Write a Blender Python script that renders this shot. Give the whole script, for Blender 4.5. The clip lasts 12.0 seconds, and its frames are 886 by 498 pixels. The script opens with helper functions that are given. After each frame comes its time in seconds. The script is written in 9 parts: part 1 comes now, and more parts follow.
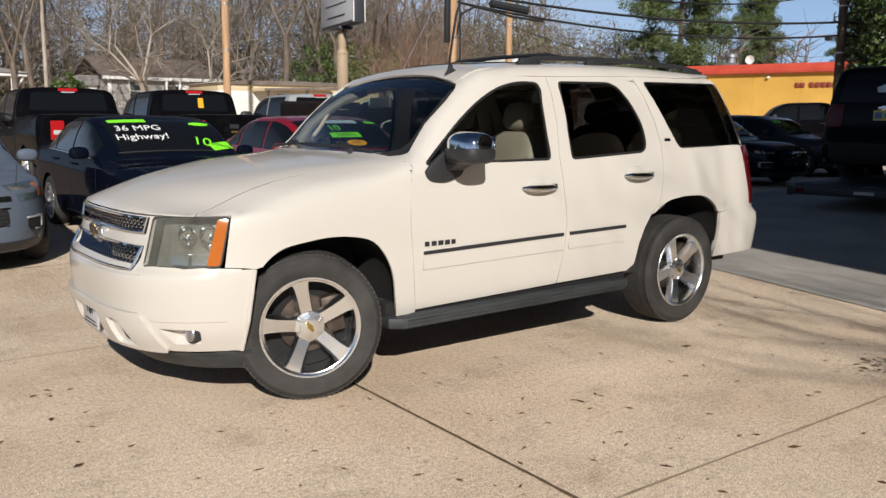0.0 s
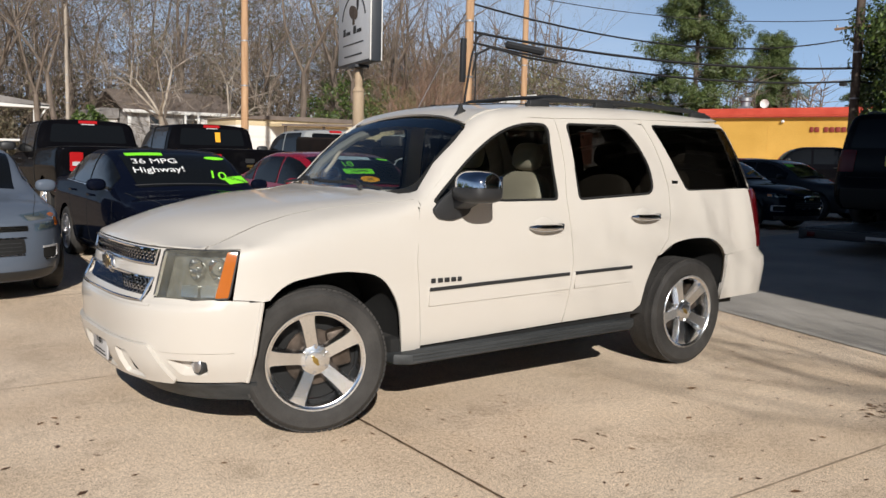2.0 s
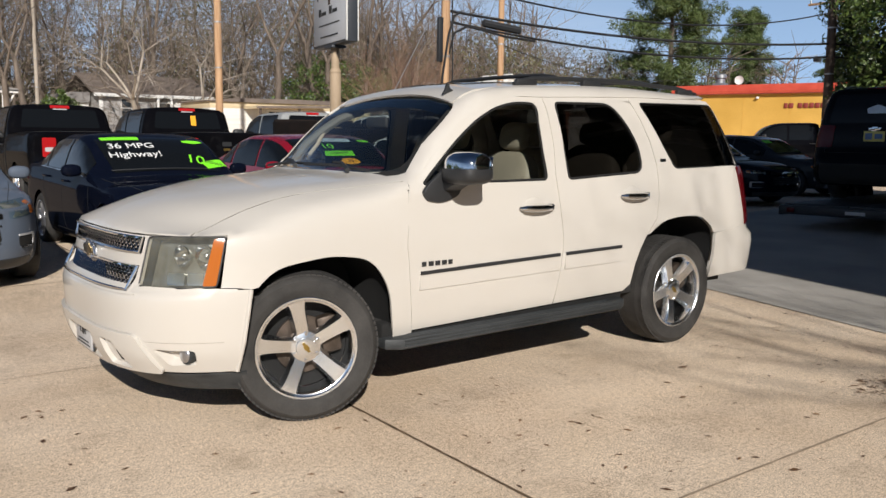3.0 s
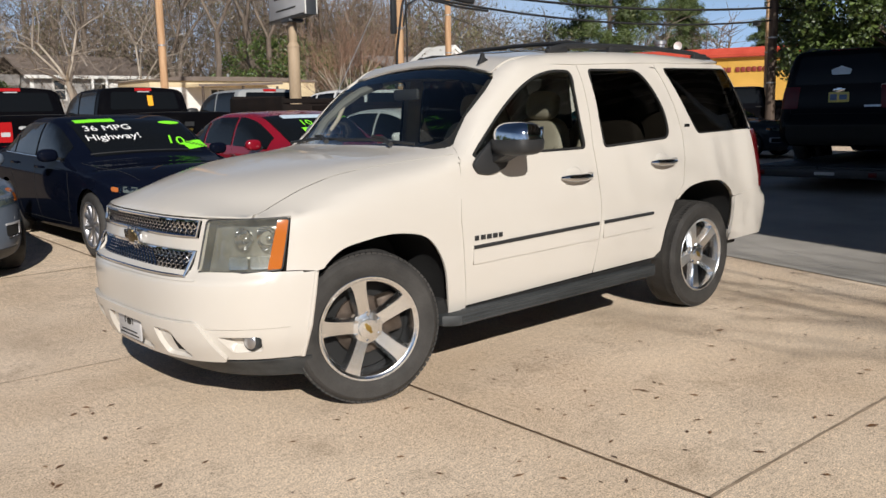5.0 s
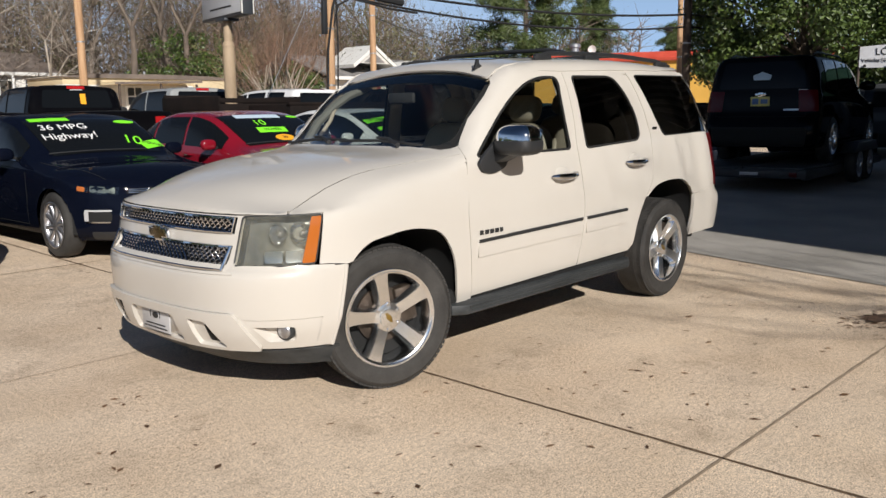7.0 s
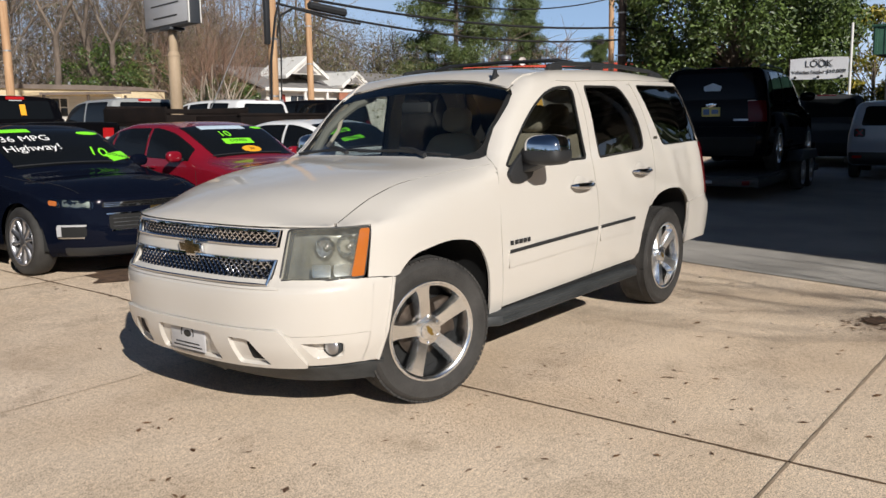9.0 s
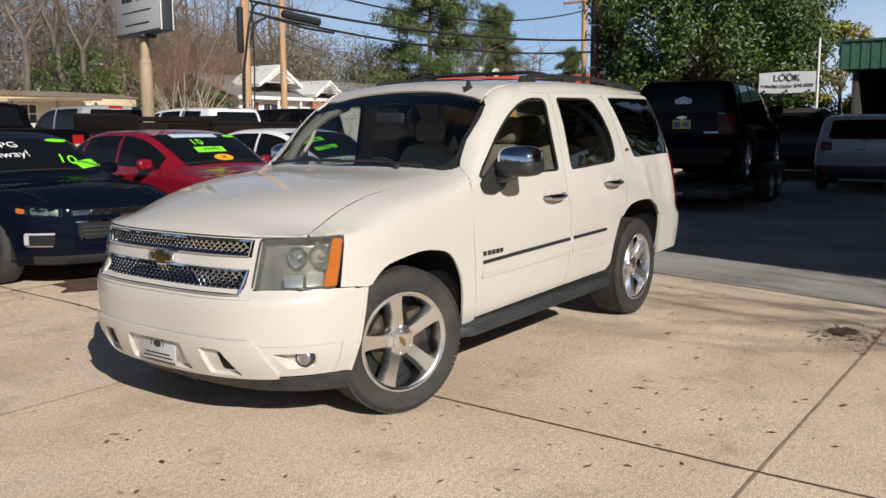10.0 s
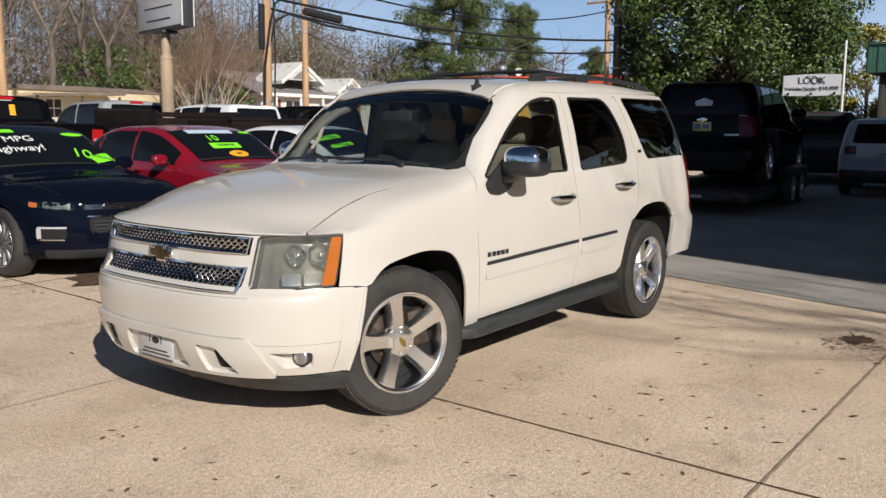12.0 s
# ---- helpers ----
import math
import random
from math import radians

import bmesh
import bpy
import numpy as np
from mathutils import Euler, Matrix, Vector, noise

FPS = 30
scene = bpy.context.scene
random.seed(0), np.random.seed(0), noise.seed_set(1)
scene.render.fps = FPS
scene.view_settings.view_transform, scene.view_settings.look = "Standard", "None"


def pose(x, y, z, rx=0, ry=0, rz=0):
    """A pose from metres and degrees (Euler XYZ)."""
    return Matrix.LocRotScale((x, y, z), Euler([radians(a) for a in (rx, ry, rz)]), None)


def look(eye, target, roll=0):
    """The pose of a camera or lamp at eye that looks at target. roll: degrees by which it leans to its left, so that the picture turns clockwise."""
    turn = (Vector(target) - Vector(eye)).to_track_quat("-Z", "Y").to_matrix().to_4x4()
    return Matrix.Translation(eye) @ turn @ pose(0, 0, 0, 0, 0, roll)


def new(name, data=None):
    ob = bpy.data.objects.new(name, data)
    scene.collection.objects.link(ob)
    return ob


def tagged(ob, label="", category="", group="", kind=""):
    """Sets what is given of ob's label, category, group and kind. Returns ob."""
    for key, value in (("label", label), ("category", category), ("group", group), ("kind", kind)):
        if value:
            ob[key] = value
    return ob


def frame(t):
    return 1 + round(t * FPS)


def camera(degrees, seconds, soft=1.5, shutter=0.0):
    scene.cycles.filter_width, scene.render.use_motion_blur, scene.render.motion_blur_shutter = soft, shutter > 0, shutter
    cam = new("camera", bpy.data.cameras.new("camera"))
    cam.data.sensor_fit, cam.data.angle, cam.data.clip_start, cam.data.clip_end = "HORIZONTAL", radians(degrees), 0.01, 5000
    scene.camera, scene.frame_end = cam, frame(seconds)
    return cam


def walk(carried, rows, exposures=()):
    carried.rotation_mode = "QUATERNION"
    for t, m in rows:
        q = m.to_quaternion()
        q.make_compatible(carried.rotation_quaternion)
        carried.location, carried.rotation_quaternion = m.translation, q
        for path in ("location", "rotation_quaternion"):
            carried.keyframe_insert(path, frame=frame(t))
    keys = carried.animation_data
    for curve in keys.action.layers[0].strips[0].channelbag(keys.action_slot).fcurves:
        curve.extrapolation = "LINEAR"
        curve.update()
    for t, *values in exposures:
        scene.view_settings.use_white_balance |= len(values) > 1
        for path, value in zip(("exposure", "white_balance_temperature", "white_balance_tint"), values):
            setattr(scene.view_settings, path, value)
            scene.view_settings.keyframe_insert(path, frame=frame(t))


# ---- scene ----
cam = camera(55.0, 12.0)
PATH = [
    (0, (0.39, 0.318, 1.428), (1.582, 1.896, 1.132), 0.3),
    (0.5, (0.405, 0.281, 1.428), (1.587, 1.867, 1.136), 0.3),
    (1, (0.405, 0.254, 1.433), (1.578, 1.852, 1.172), 0.5),
    (1.5, (0.399, 0.252, 1.437), (1.568, 1.859, 1.212), 1.0),
    (2, (0.387, 0.252, 1.436), (1.56, 1.858, 1.226), 1.3),
    (2.5, (0.385, 0.276, 1.435), (1.575, 1.867, 1.202), 0.8),
    (4.3, (0.274, 0.689, 1.447), (1.541, 2.21, 1.166), 0.3),
    (4.5, (0.235, 0.736, 1.438), (1.512, 2.249, 1.156), -0.2),
    (5, (-0.034, 0.808, 1.43), (1.279, 2.283, 1.114), -1.1),
    (5.5, (-0.215, 0.727, 1.43), (1.124, 2.178, 1.107), -0.5),
    (6, (-0.342, 0.655, 1.438), (1.02, 2.083, 1.115), 0.7),
    (6.5, (-0.485, 0.764, 1.444), (0.93, 2.142, 1.127), 0.1),
    (7, (-0.621, 0.951, 1.454), (0.835, 2.285, 1.135), -0.7),
    (7.2, (-0.627, 1.017, 1.446), (0.837, 2.344, 1.133), -0.6),
    (9, (-0.957, 1.442, 1.454), (0.612, 2.647, 1.158), -0.8),
    (9.5, (-0.958, 1.446, 1.457), (0.631, 2.627, 1.174), -0.6),
    (10, (-0.96, 1.438, 1.459), (0.649, 2.594, 1.185), -0.3),
    (10.5, (-0.956, 1.427, 1.461), (0.662, 2.571, 1.19), -0.3),
    (11, (-0.932, 1.425, 1.459), (0.678, 2.579, 1.183), -0.2),
    (11.5, (-0.907, 1.413, 1.461), (0.688, 2.588, 1.185), 0.2),
    (12, (-0.852, 1.397, 1.457), (0.727, 2.592, 1.181), 0.4),
]
walk(cam, [(t, look(eye, target, roll)) for t, eye, target, roll in PATH], exposures=[(0.0, 0.13), (12.0, 0.13)])

# ---- world and sun ----
SUN_WAY = Vector((0.53, 1.0, -0.60)).normalized()  # the way the sunlight travels
world = bpy.data.worlds.new("world")
scene.world = world
world.use_nodes = True
wn, wl = world.node_tree.nodes, world.node_tree.links
sky = wn.new("ShaderNodeTexSky")
sky.sky_type = "NISHITA"
sky.sun_disc = False
sky.sun_elevation = math.asin(-SUN_WAY.z)
sky.sun_rotation = math.atan2(-SUN_WAY.x, -SUN_WAY.y)
sky.air_density, sky.dust_density, sky.ozone_density = 0.6, 0.15, 2.0
wtc = wn.new("ShaderNodeTexCoord")
wmap = wn.new("ShaderNodeMapping")
wmap.inputs["Scale"].default_value = (1.0, 1.0, 3.5)
wl.new(wtc.outputs["Generated"], wmap.inputs["Vector"])
wno = wn.new("ShaderNodeTexNoise")
wno.inputs["Scale"].default_value, wno.inputs["Detail"].default_value, wno.inputs["Roughness"].default_value = 1.6, 5.0, 0.55
wl.new(wmap.outputs["Vector"], wno.inputs["Vector"])
wra = wn.new("ShaderNodeValToRGB")
wra.color_ramp.elements[0].position, wra.color_ramp.elements[0].color = 0.42, (0, 0, 0, 1)
wra.color_ramp.elements[1].position, wra.color_ramp.elements[1].color = 0.75, (0.75, 0.75, 0.75, 1)
wl.new(wno.outputs["Fac"], wra.inputs["Fac"])
wmx = wn.new("ShaderNodeMixRGB")
wmx.inputs["Color2"].default_value = (13.0, 14.5, 16.5, 1)
wsep = wn.new("ShaderNodeSeparateXYZ")
wl.new(wtc.outputs["Generated"], wsep.inputs["Vector"])
wha = wn.new("ShaderNodeValToRGB")
wha.color_ramp.elements[0].position, wha.color_ramp.elements[0].color = 0.0, (0.95, 0.95, 0.95, 1)
wha.color_ramp.elements[1].position, wha.color_ramp.elements[1].color = 0.40, (0, 0, 0, 1)
wl.new(wsep.outputs["Z"], wha.inputs["Fac"])
wlo = wn.new("ShaderNodeMixRGB")
wlo.blend_type, wlo.inputs["Fac"].default_value = "MULTIPLY", 1.0
wl.new(wra.outputs["Color"], wlo.inputs["Color1"])
wl.new(wha.outputs["Color"], wlo.inputs["Color2"])
wl.new(wlo.outputs["Color"], wmx.inputs["Fac"])
whz = wn.new("ShaderNodeMixRGB")
whz.inputs["Color2"].default_value = (7.6, 11.2, 16.8, 1)
wl.new(wha.outputs["Color"], whz.inputs["Fac"])
wl.new(sky.outputs["Color"], whz.inputs["Color1"])
wl.new(whz.outputs["Color"], wmx.inputs["Color1"])
wl.new(wmx.outputs["Color"], wn["Background"].inputs["Color"])
wn["Background"].inputs["Strength"].default_value = 0.05

sun = new("sun", bpy.data.lights.new("sun", "SUN"))
sun.data.energy, sun.data.angle, sun.data.color = 5.0, radians(0.53), (1.0, 0.95, 0.885)
sun.matrix_world = look((-20, -38, 24), Vector((-20, -38, 24)) + SUN_WAY)

# ---- materials ----
def shade(name, rough=0.5, metal=0.0):
    m = bpy.data.materials.new(name)
    m.use_nodes = True
    n = m.node_tree.nodes
    b = n["Principled BSDF"]
    b.inputs["Roughness"].default_value, b.inputs["Metallic"].default_value = rough, metal
    return m, n, m.node_tree.links, b


def noise_node(n, l, scale, detail=4.0, coord="Object", stretch=None, rough=0.55):
    tc = n.new("ShaderNodeTexCoord")
    no = n.new("ShaderNodeTexNoise")
    no.inputs["Scale"].default_value, no.inputs["Detail"].default_value, no.inputs["Roughness"].default_value = scale, detail, rough
    if stretch:
        mp = n.new("ShaderNodeMapping")
        mp.inputs["Scale"].default_value = stretch
        l.new(tc.outputs[coord], mp.inputs["Vector"])
        l.new(mp.outputs["Vector"], no.inputs["Vector"])
    else:
        l.new(tc.outputs[coord], no.inputs["Vector"])
    return no


def ramp(n, l, src, stops):
    r = n.new("ShaderNodeValToRGB")
    e = r.color_ramp.elements
    while len(e) < len(stops):
        e.new(0.5)
    for el, (p, c) in zip(e, stops):
        el.position, el.color = p, (*c, 1)
    l.new(src, r.inputs["Fac"])
    return r.outputs["Color"]


def mix(n, l, fac, a, b, mode="MIX"):
    m = n.new("ShaderNodeMixRGB")
    m.blend_type = mode
    for sock, v in (("Fac", fac), ("Color1", a), ("Color2", b)):
        if isinstance(v, (int, float)):
            m.inputs[sock].default_value = v
        elif isinstance(v, tuple):
            m.inputs[sock].default_value = (*v, 1)
        else:
            l.new(v, m.inputs[sock])
    return m.outputs["Color"]


def bump(n, l, b, src, strength, dist=0.01):
    bp = n.new("ShaderNodeBump")
    bp.inputs["Strength"].default_value, bp.inputs["Distance"].default_value = strength, dist
    l.new(src, bp.inputs["Height"])
    l.new(bp.outputs["Normal"], b.inputs["Normal"])
    return bp


def mottled(name, c1, c2, scale=3.0, rough=0.7, fine=60.0, bumpy=0.15, metal=0.0, stretch=None, fine_amount=0.35, dist=0.01, rand=0.0):
    """A surface with large uneven tone, fine grain and slight relief."""
    m, n, l, b = shade(name, rough, metal)
    big = noise_node(n, l, scale, 5.0, stretch=stretch)
    small = noise_node(n, l, fine, 3.0, stretch=stretch)
    col = ramp(n, l, big.outputs["Fac"], [(0.3, c1), (0.7, c2)])
    g = ramp(n, l, small.outputs["Fac"], [(0.3, (0.6, 0.6, 0.6)), (0.7, (1.0, 1.0, 1.0))])
    col = mix(n, l, fine_amount, col, g, "MULTIPLY")
    if rand:
        oi = n.new("ShaderNodeObjectInfo")
        k = ramp(n, l, oi.outputs["Random"], [(0.0, (1 - rand,) * 3), (1.0, (1.0, 1.0, 1.0))])
        col = mix(n, l, 1.0, col, k, "MULTIPLY")
    l.new(col, b.inputs["Base Color"])
    if bumpy:
        bump(n, l, b, small.outputs["Fac"], bumpy, dist)
    return m


def car_paint(name, colour, flake=0.0, rough=0.3, coat=0.8, dust=(0.30, 0.26, 0.20), dirt=0.008):
    """Clear-coated paint with a thin uneven film of dust."""
    m, n, l, b = shade(name, rough)
    d = noise_node(n, l, 2.2, 6.0, rough=0.65)
    f = ramp(n, l, d.outputs["Fac"], [(0.42, (0, 0, 0)), (0.8, (dirt,) * 3)])
    col = mix(n, l, f, colour, dust)
    if flake:
        fl = noise_node(n, l, 900.0, 1.0)
        col = mix(n, l, flake, col, ramp(n, l, fl.outputs["Fac"], [(0.3, (0.75, 0.75, 0.75)), (0.7, (1, 1, 1))]), "MULTIPLY")
    l.new(col, b.inputs["Base Color"])
    b.inputs["Specular IOR Level"].default_value = 0.25 if max(colour) > 0.16 else (0.05 if max(colour) > 0.08 else 0.0)
    b.inputs["Coat Weight"].default_value, b.inputs["Coat Roughness"].default_value = coat, 0.04
    return m


def plain(name, colour, rough=0.5, metal=0.0, fine=40.0, amount=0.2, bumpy=0.0):
    return mottled(name, tuple(c * 0.9 for c in colour), colour, 4.0, rough, fine, bumpy, metal, fine_amount=amount)


def thin_glass(name, tint, gloss=1.0):
    """A thin pane: tinted see-through with a mirror film that grows at grazing angles."""
    m = bpy.data.materials.new(name)
    m.use_nodes = True
    n, l = m.node_tree.nodes, m.node_tree.links
    n.remove(n["Principled BSDF"])
    tr, gl, mx, lw = n.new("ShaderNodeBsdfTransparent"), n.new("ShaderNodeBsdfGlossy"), n.new("ShaderNodeMixShader"), n.new("ShaderNodeLayerWeight")
    tr.inputs["Color"].default_value = (*tint, 1)
    gl.inputs["Roughness"].default_value = 0.015
    gl.inputs["Color"].default_value = (gloss, gloss, gloss, 1)
    lw.inputs["Blend"].default_value = 0.5
    po, ma = n.new("ShaderNodeMath"), n.new("ShaderNodeMath")
    po.operation, po.inputs[1].default_value = "POWER", 5.0
    ma.operation, ma.inputs[1].default_value, ma.inputs[2].default_value = "MULTIPLY_ADD", 0.92, 0.06
    l.new(lw.outputs["Facing"], po.inputs[0])
    l.new(po.outputs["Value"], ma.inputs[0])
    l.new(ma.outputs["Value"], mx.inputs["Fac"])
    l.new(tr.outputs["BSDF"], mx.inputs[1])
    l.new(gl.outputs["BSDF"], mx.inputs[2])
    l.new(mx.outputs["Shader"], n["Material Output"].inputs["Surface"])
    return m


M = {}
M["white_paint"] = car_paint("pearl_white_paint", (0.540, 0.510, 0.466), 0.10, 0.38, dust=(0.45, 0.38, 0.28), dirt=0.10)
M["navy"] = car_paint("navy_paint", (0.003, 0.0045, 0.011), rough=0.25, coat=0.20)
M["red"] = car_paint("red_paint", (0.20, 0.006, 0.016), rough=0.25)
M["silver_blue"] = car_paint("silver_blue_paint", (0.10, 0.122, 0.16), 0.2, 0.45, coat=0.4)
M["silver"] = car_paint("silver_paint", (0.30, 0.31, 0.31), 0.2, 0.3)
M["white_car"] = car_paint("white_paint", (0.74, 0.74, 0.74))
M["black"] = car_paint("black_paint", (0.003, 0.003, 0.004), rough=0.25, coat=0.20)
M["charcoal"] = car_paint("charcoal_paint", (0.035, 0.037, 0.04), rough=0.25, coat=0.20)
M["teal_dark"] = car_paint("dark_teal_paint", (0.008, 0.03, 0.035), rough=0.25, coat=0.20)
M["maroon"] = car_paint("maroon_paint", (0.06, 0.008, 0.010), rough=0.25)
M["tyre"] = mottled("tyre_rubber", (0.018, 0.017, 0.016), (0.050, 0.047, 0.044), 5.0, 0.8, 90.0, 0.25)
M["black_plastic"] = plain("black_plastic", (0.022, 0.023, 0.025), 0.5, bumpy=0.05, fine=300.0)
M["grey_plastic"] = mottled("weathered_grey_plastic", (0.016, 0.019, 0.021), (0.044, 0.048, 0.051), 5.0, 0.6, 90.0, 0.15, stretch=(0.5, 4, 4))
M["liner"] = plain("liner_black", (0.008, 0.008, 0.008), 0.9)
M["black_steel"] = mottled("rusty_black_steel", (0.006, 0.005, 0.005), (0.018, 0.012, 0.010), 2.0, 0.8, 60.0, 0.15)
M["black_steel"].node_tree.nodes["Principled BSDF"].inputs["Specular IOR Level"].default_value = 0.15
M["chrome"] = shade("chrome", 0.06, 1.0)[0]
M["chrome"].node_tree.nodes["Principled BSDF"].inputs["Base Color"].default_value = (0.66, 0.67, 0.69, 1)
M["alloy"] = mottled("polished_alloy", (0.86, 0.89, 0.92), (0.94, 0.96, 0.98), 8.0, 0.22, 60.0, 0.0, 1.0, fine_amount=0.15)
M["alloy_dull"] = mottled("painted_alloy", (0.40, 0.40, 0.42), (0.55, 0.55, 0.57), 8.0, 0.3, 60.0, 0.0, 0.9, fine_amount=0.15)
M["brake_steel"] = mottled("rusty_brake_steel", (0.040, 0.030, 0.022), (0.13, 0.10, 0.08), 12.0, 0.5, 80.0, 0.1, 0.6)
M["glass_clear"] = thin_glass("clear_car_glass", (0.80, 0.86, 0.84))
M["glass_light_tint"] = thin_glass("lightly_tinted_glass", (0.46, 0.50, 0.48))
M["glass_dark"] = thin_glass("privacy_glass", (0.022, 0.022, 0.022))
M["glass_black"] = shade("dark_window", 0.03)[0]
M["glass_black"].node_tree.nodes["Principled BSDF"].inputs["Base Color"].default_value = (0.006, 0.007, 0.008, 1)
M["glass_black"].node_tree.nodes["Principled BSDF"].inputs["Specular IOR Level"].default_value = 0.22
M["amber"] = shade("amber_lens", 0.12)[0]
M["amber"].node_tree.nodes["Principled BSDF"].inputs["Base Color"].default_value = (0.40, 0.115, 0.02, 1)
M["red_lens"] = shade("red_lens", 0.10)[0]
M["red_lens"].node_tree.nodes["Principled BSDF"].inputs["Base Color"].default_value = (0.075, 0.003, 0.005, 1)
M["red_lens"].node_tree.nodes["Principled BSDF"].inputs["Specular IOR Level"].default_value = 0.2
M["bright_red_lens"] = shade("bright_red_lens", 0.15)[0]
M["bright_red_lens"].node_tree.nodes["Principled BSDF"].inputs["Base Color"].default_value = (0.38, 0.012, 0.014, 1)
M["lens_clear"] = thin_glass("hazy_lens", (0.72, 0.72, 0.66))
hn, hl = M["lens_clear"].node_tree.nodes, M["lens_clear"].node_tree.links
haze, hmix = hn.new("ShaderNodeBsdfDiffuse"), hn.new("ShaderNodeMixShader")
haze.inputs["Color"].default_value = (0.42, 0.41, 0.34, 1)
hno = noise_node(hn, hl, 9.0, 4.0)
hl.new(ramp(hn, hl, hno.outputs["Fac"], [(0.3, (0.08, 0.08, 0.08)), (0.7, (0.24, 0.24, 0.24))]), hmix.inputs["Fac"])
hl.new(hn["Mix Shader"].outputs["Shader"], hmix.inputs[1])
hl.new(haze.outputs["BSDF"], hmix.inputs[2])
hl.new(hmix.outputs["Shader"], hn["Material Output"].inputs["Surface"])
M["bronze"] = mottled("dark_bronze", (0.06, 0.045, 0.02), (0.13, 0.095, 0.04), 30.0, 0.25, 80.0, 0.0, 0.8)
M["gold"] = mottled("gold_emblem", (0.30, 0.20, 0.05), (0.48, 0.33, 0.09), 30.0, 0.3, 80.0, 0.0, 0.9)
M["leather"] = mottled("beige_leather", (0.36, 0.31, 0.24), (0.46, 0.40, 0.31), 5.0, 0.55, 200.0, 0.15)
M["leather_pale"] = mottled("pale_olive_leather", (0.40, 0.42, 0.28), (0.52, 0.54, 0.37), 5.0, 0.55, 200.0, 0.15)
M["dash"] = plain("dark_dash_plastic", (0.028, 0.027, 0.026), 0.6)
M["carpet"] = plain("interior_carpet", (0.02, 0.019, 0.018), 0.95)
M["neon_green"] = plain("neon_green_vinyl", (0.25, 0.95, 0.03), 0.5)
M["neon_orange"] = plain("neon_orange_vinyl", (0.95, 0.42, 0.02), 0.5)
M["white_marker"] = plain("white_marker", (0.85, 0.85, 0.85), 0.6)
M["ink"] = plain("dark_ink", (0.02, 0.02, 0.02), 0.6)
M["pale_blue_label"] = plain("pale_blue_label", (0.55, 0.68, 0.80), 0.5)
M["plate_white"] = plain("white_plate", (0.48, 0.48, 0.49), 0.4)
M["plate_yellow"] = plain("yellow_plate", (0.62, 0.56, 0.16), 0.4)
M["blue_label"] = plain("blue_label", (0.10, 0.18, 0.36), 0.4)
M["galv"] = mottled("galvanised_steel", (0.30, 0.31, 0.32), (0.48, 0.49, 0.50), 6.0, 0.4, 60.0, 0.0, 0.8)
M["wood_pole"] = mottled("treated_pole_wood", (0.36, 0.20, 0.10), (0.56, 0.36, 0.21), 1.5, 0.85, 22.0, 0.4, stretch=(6, 6, 0.4), dist=0.02)
M["dark_pole"] = mottled("dark_creosoted_wood", (0.05, 0.035, 0.028), (0.11, 0.08, 0.06), 1.5, 0.85, 22.0, 0.4, stretch=(6, 6, 0.4), dist=0.02)
M["cable"] = plain("black_cable", (0.012, 0.012, 0.013), 0.6)
M["bare_bark"] = mottled("grey_brown_bark", (0.080, 0.062, 0.048), (0.21, 0.165, 0.13), 2.0, 0.9, 20.0, 0.4, stretch=(3, 3, 0.6), dist=0.02)
M["pale_bark"] = mottled("pale_bark", (0.27, 0.225, 0.18), (0.46, 0.40, 0.33), 2.0, 0.9, 20.0, 0.3, stretch=(3, 3, 0.6), dist=0.02)


def leaf_mat(name, c1, c2):
    m, n, l, b = shade(name, 0.45)
    g = n.new("ShaderNodeNewGeometry")
    col = ramp(n, l, g.outputs["Random Per Island"], [(0.0, c1), (1.0, c2)])
    l.new(col, b.inputs["Base Color"])
    return m


M["magnolia_leaf"] = leaf_mat("magnolia_leaf", (0.014, 0.030, 0.005), (0.10, 0.145, 0.030))
M["pine_needle"] = leaf_mat("pine_needle", (0.035, 0.060, 0.016), (0.12, 0.155, 0.045))
M["bush_leaf"] = leaf_mat("bush_leaf", (0.022, 0.050, 0.010), (0.10, 0.14, 0.028))
M["yellow_leaf"] = leaf_mat("yellowing_leaf", (0.07, 0.10, 0.015), (0.34, 0.26, 0.03))
M["dry_leaf"] = leaf_mat("dry_leaf", (0.07, 0.032, 0.014), (0.24, 0.13, 0.06))
M["twig"] = leaf_mat("twig", (0.075, 0.058, 0.044), (0.24, 0.185, 0.14))
M["red_twig"] = leaf_mat("russet_twig", (0.14, 0.072, 0.045), (0.30, 0.19, 0.13))
M["far_leaf"] = leaf_mat("far_woods_leaf", (0.05, 0.045, 0.025), (0.16, 0.135, 0.085))
M["olive_leaf"] = leaf_mat("olive_leaf", (0.05, 0.052, 0.02), (0.17, 0.155, 0.075))
M["trim_grey"] = plain("grey_beige_trim", (0.13, 0.125, 0.105), 0.7)
M["lamp_back"] = mottled("dim_lamp_reflector", (0.15, 0.15, 0.135), (0.34, 0.34, 0.31), 8.0, 0.3, 60.0, 0.0, 0.5)
M["pale_silver"] = car_paint("pale_silver_blue_paint", (0.36, 0.40, 0.47), 0.2, 0.3)

# ---- building helpers ----
from mathutils.bvhtree import BVHTree
from mathutils.geometry import delaunay_2d_cdt


def thing(name, m=None, label="", category="", group="", kind=""):
    ob = new(name)
    ob.empty_display_size = 0.2
    ob.matrix_world = m or Matrix.Identity(4)
    return tagged(ob, label, category, group, kind)


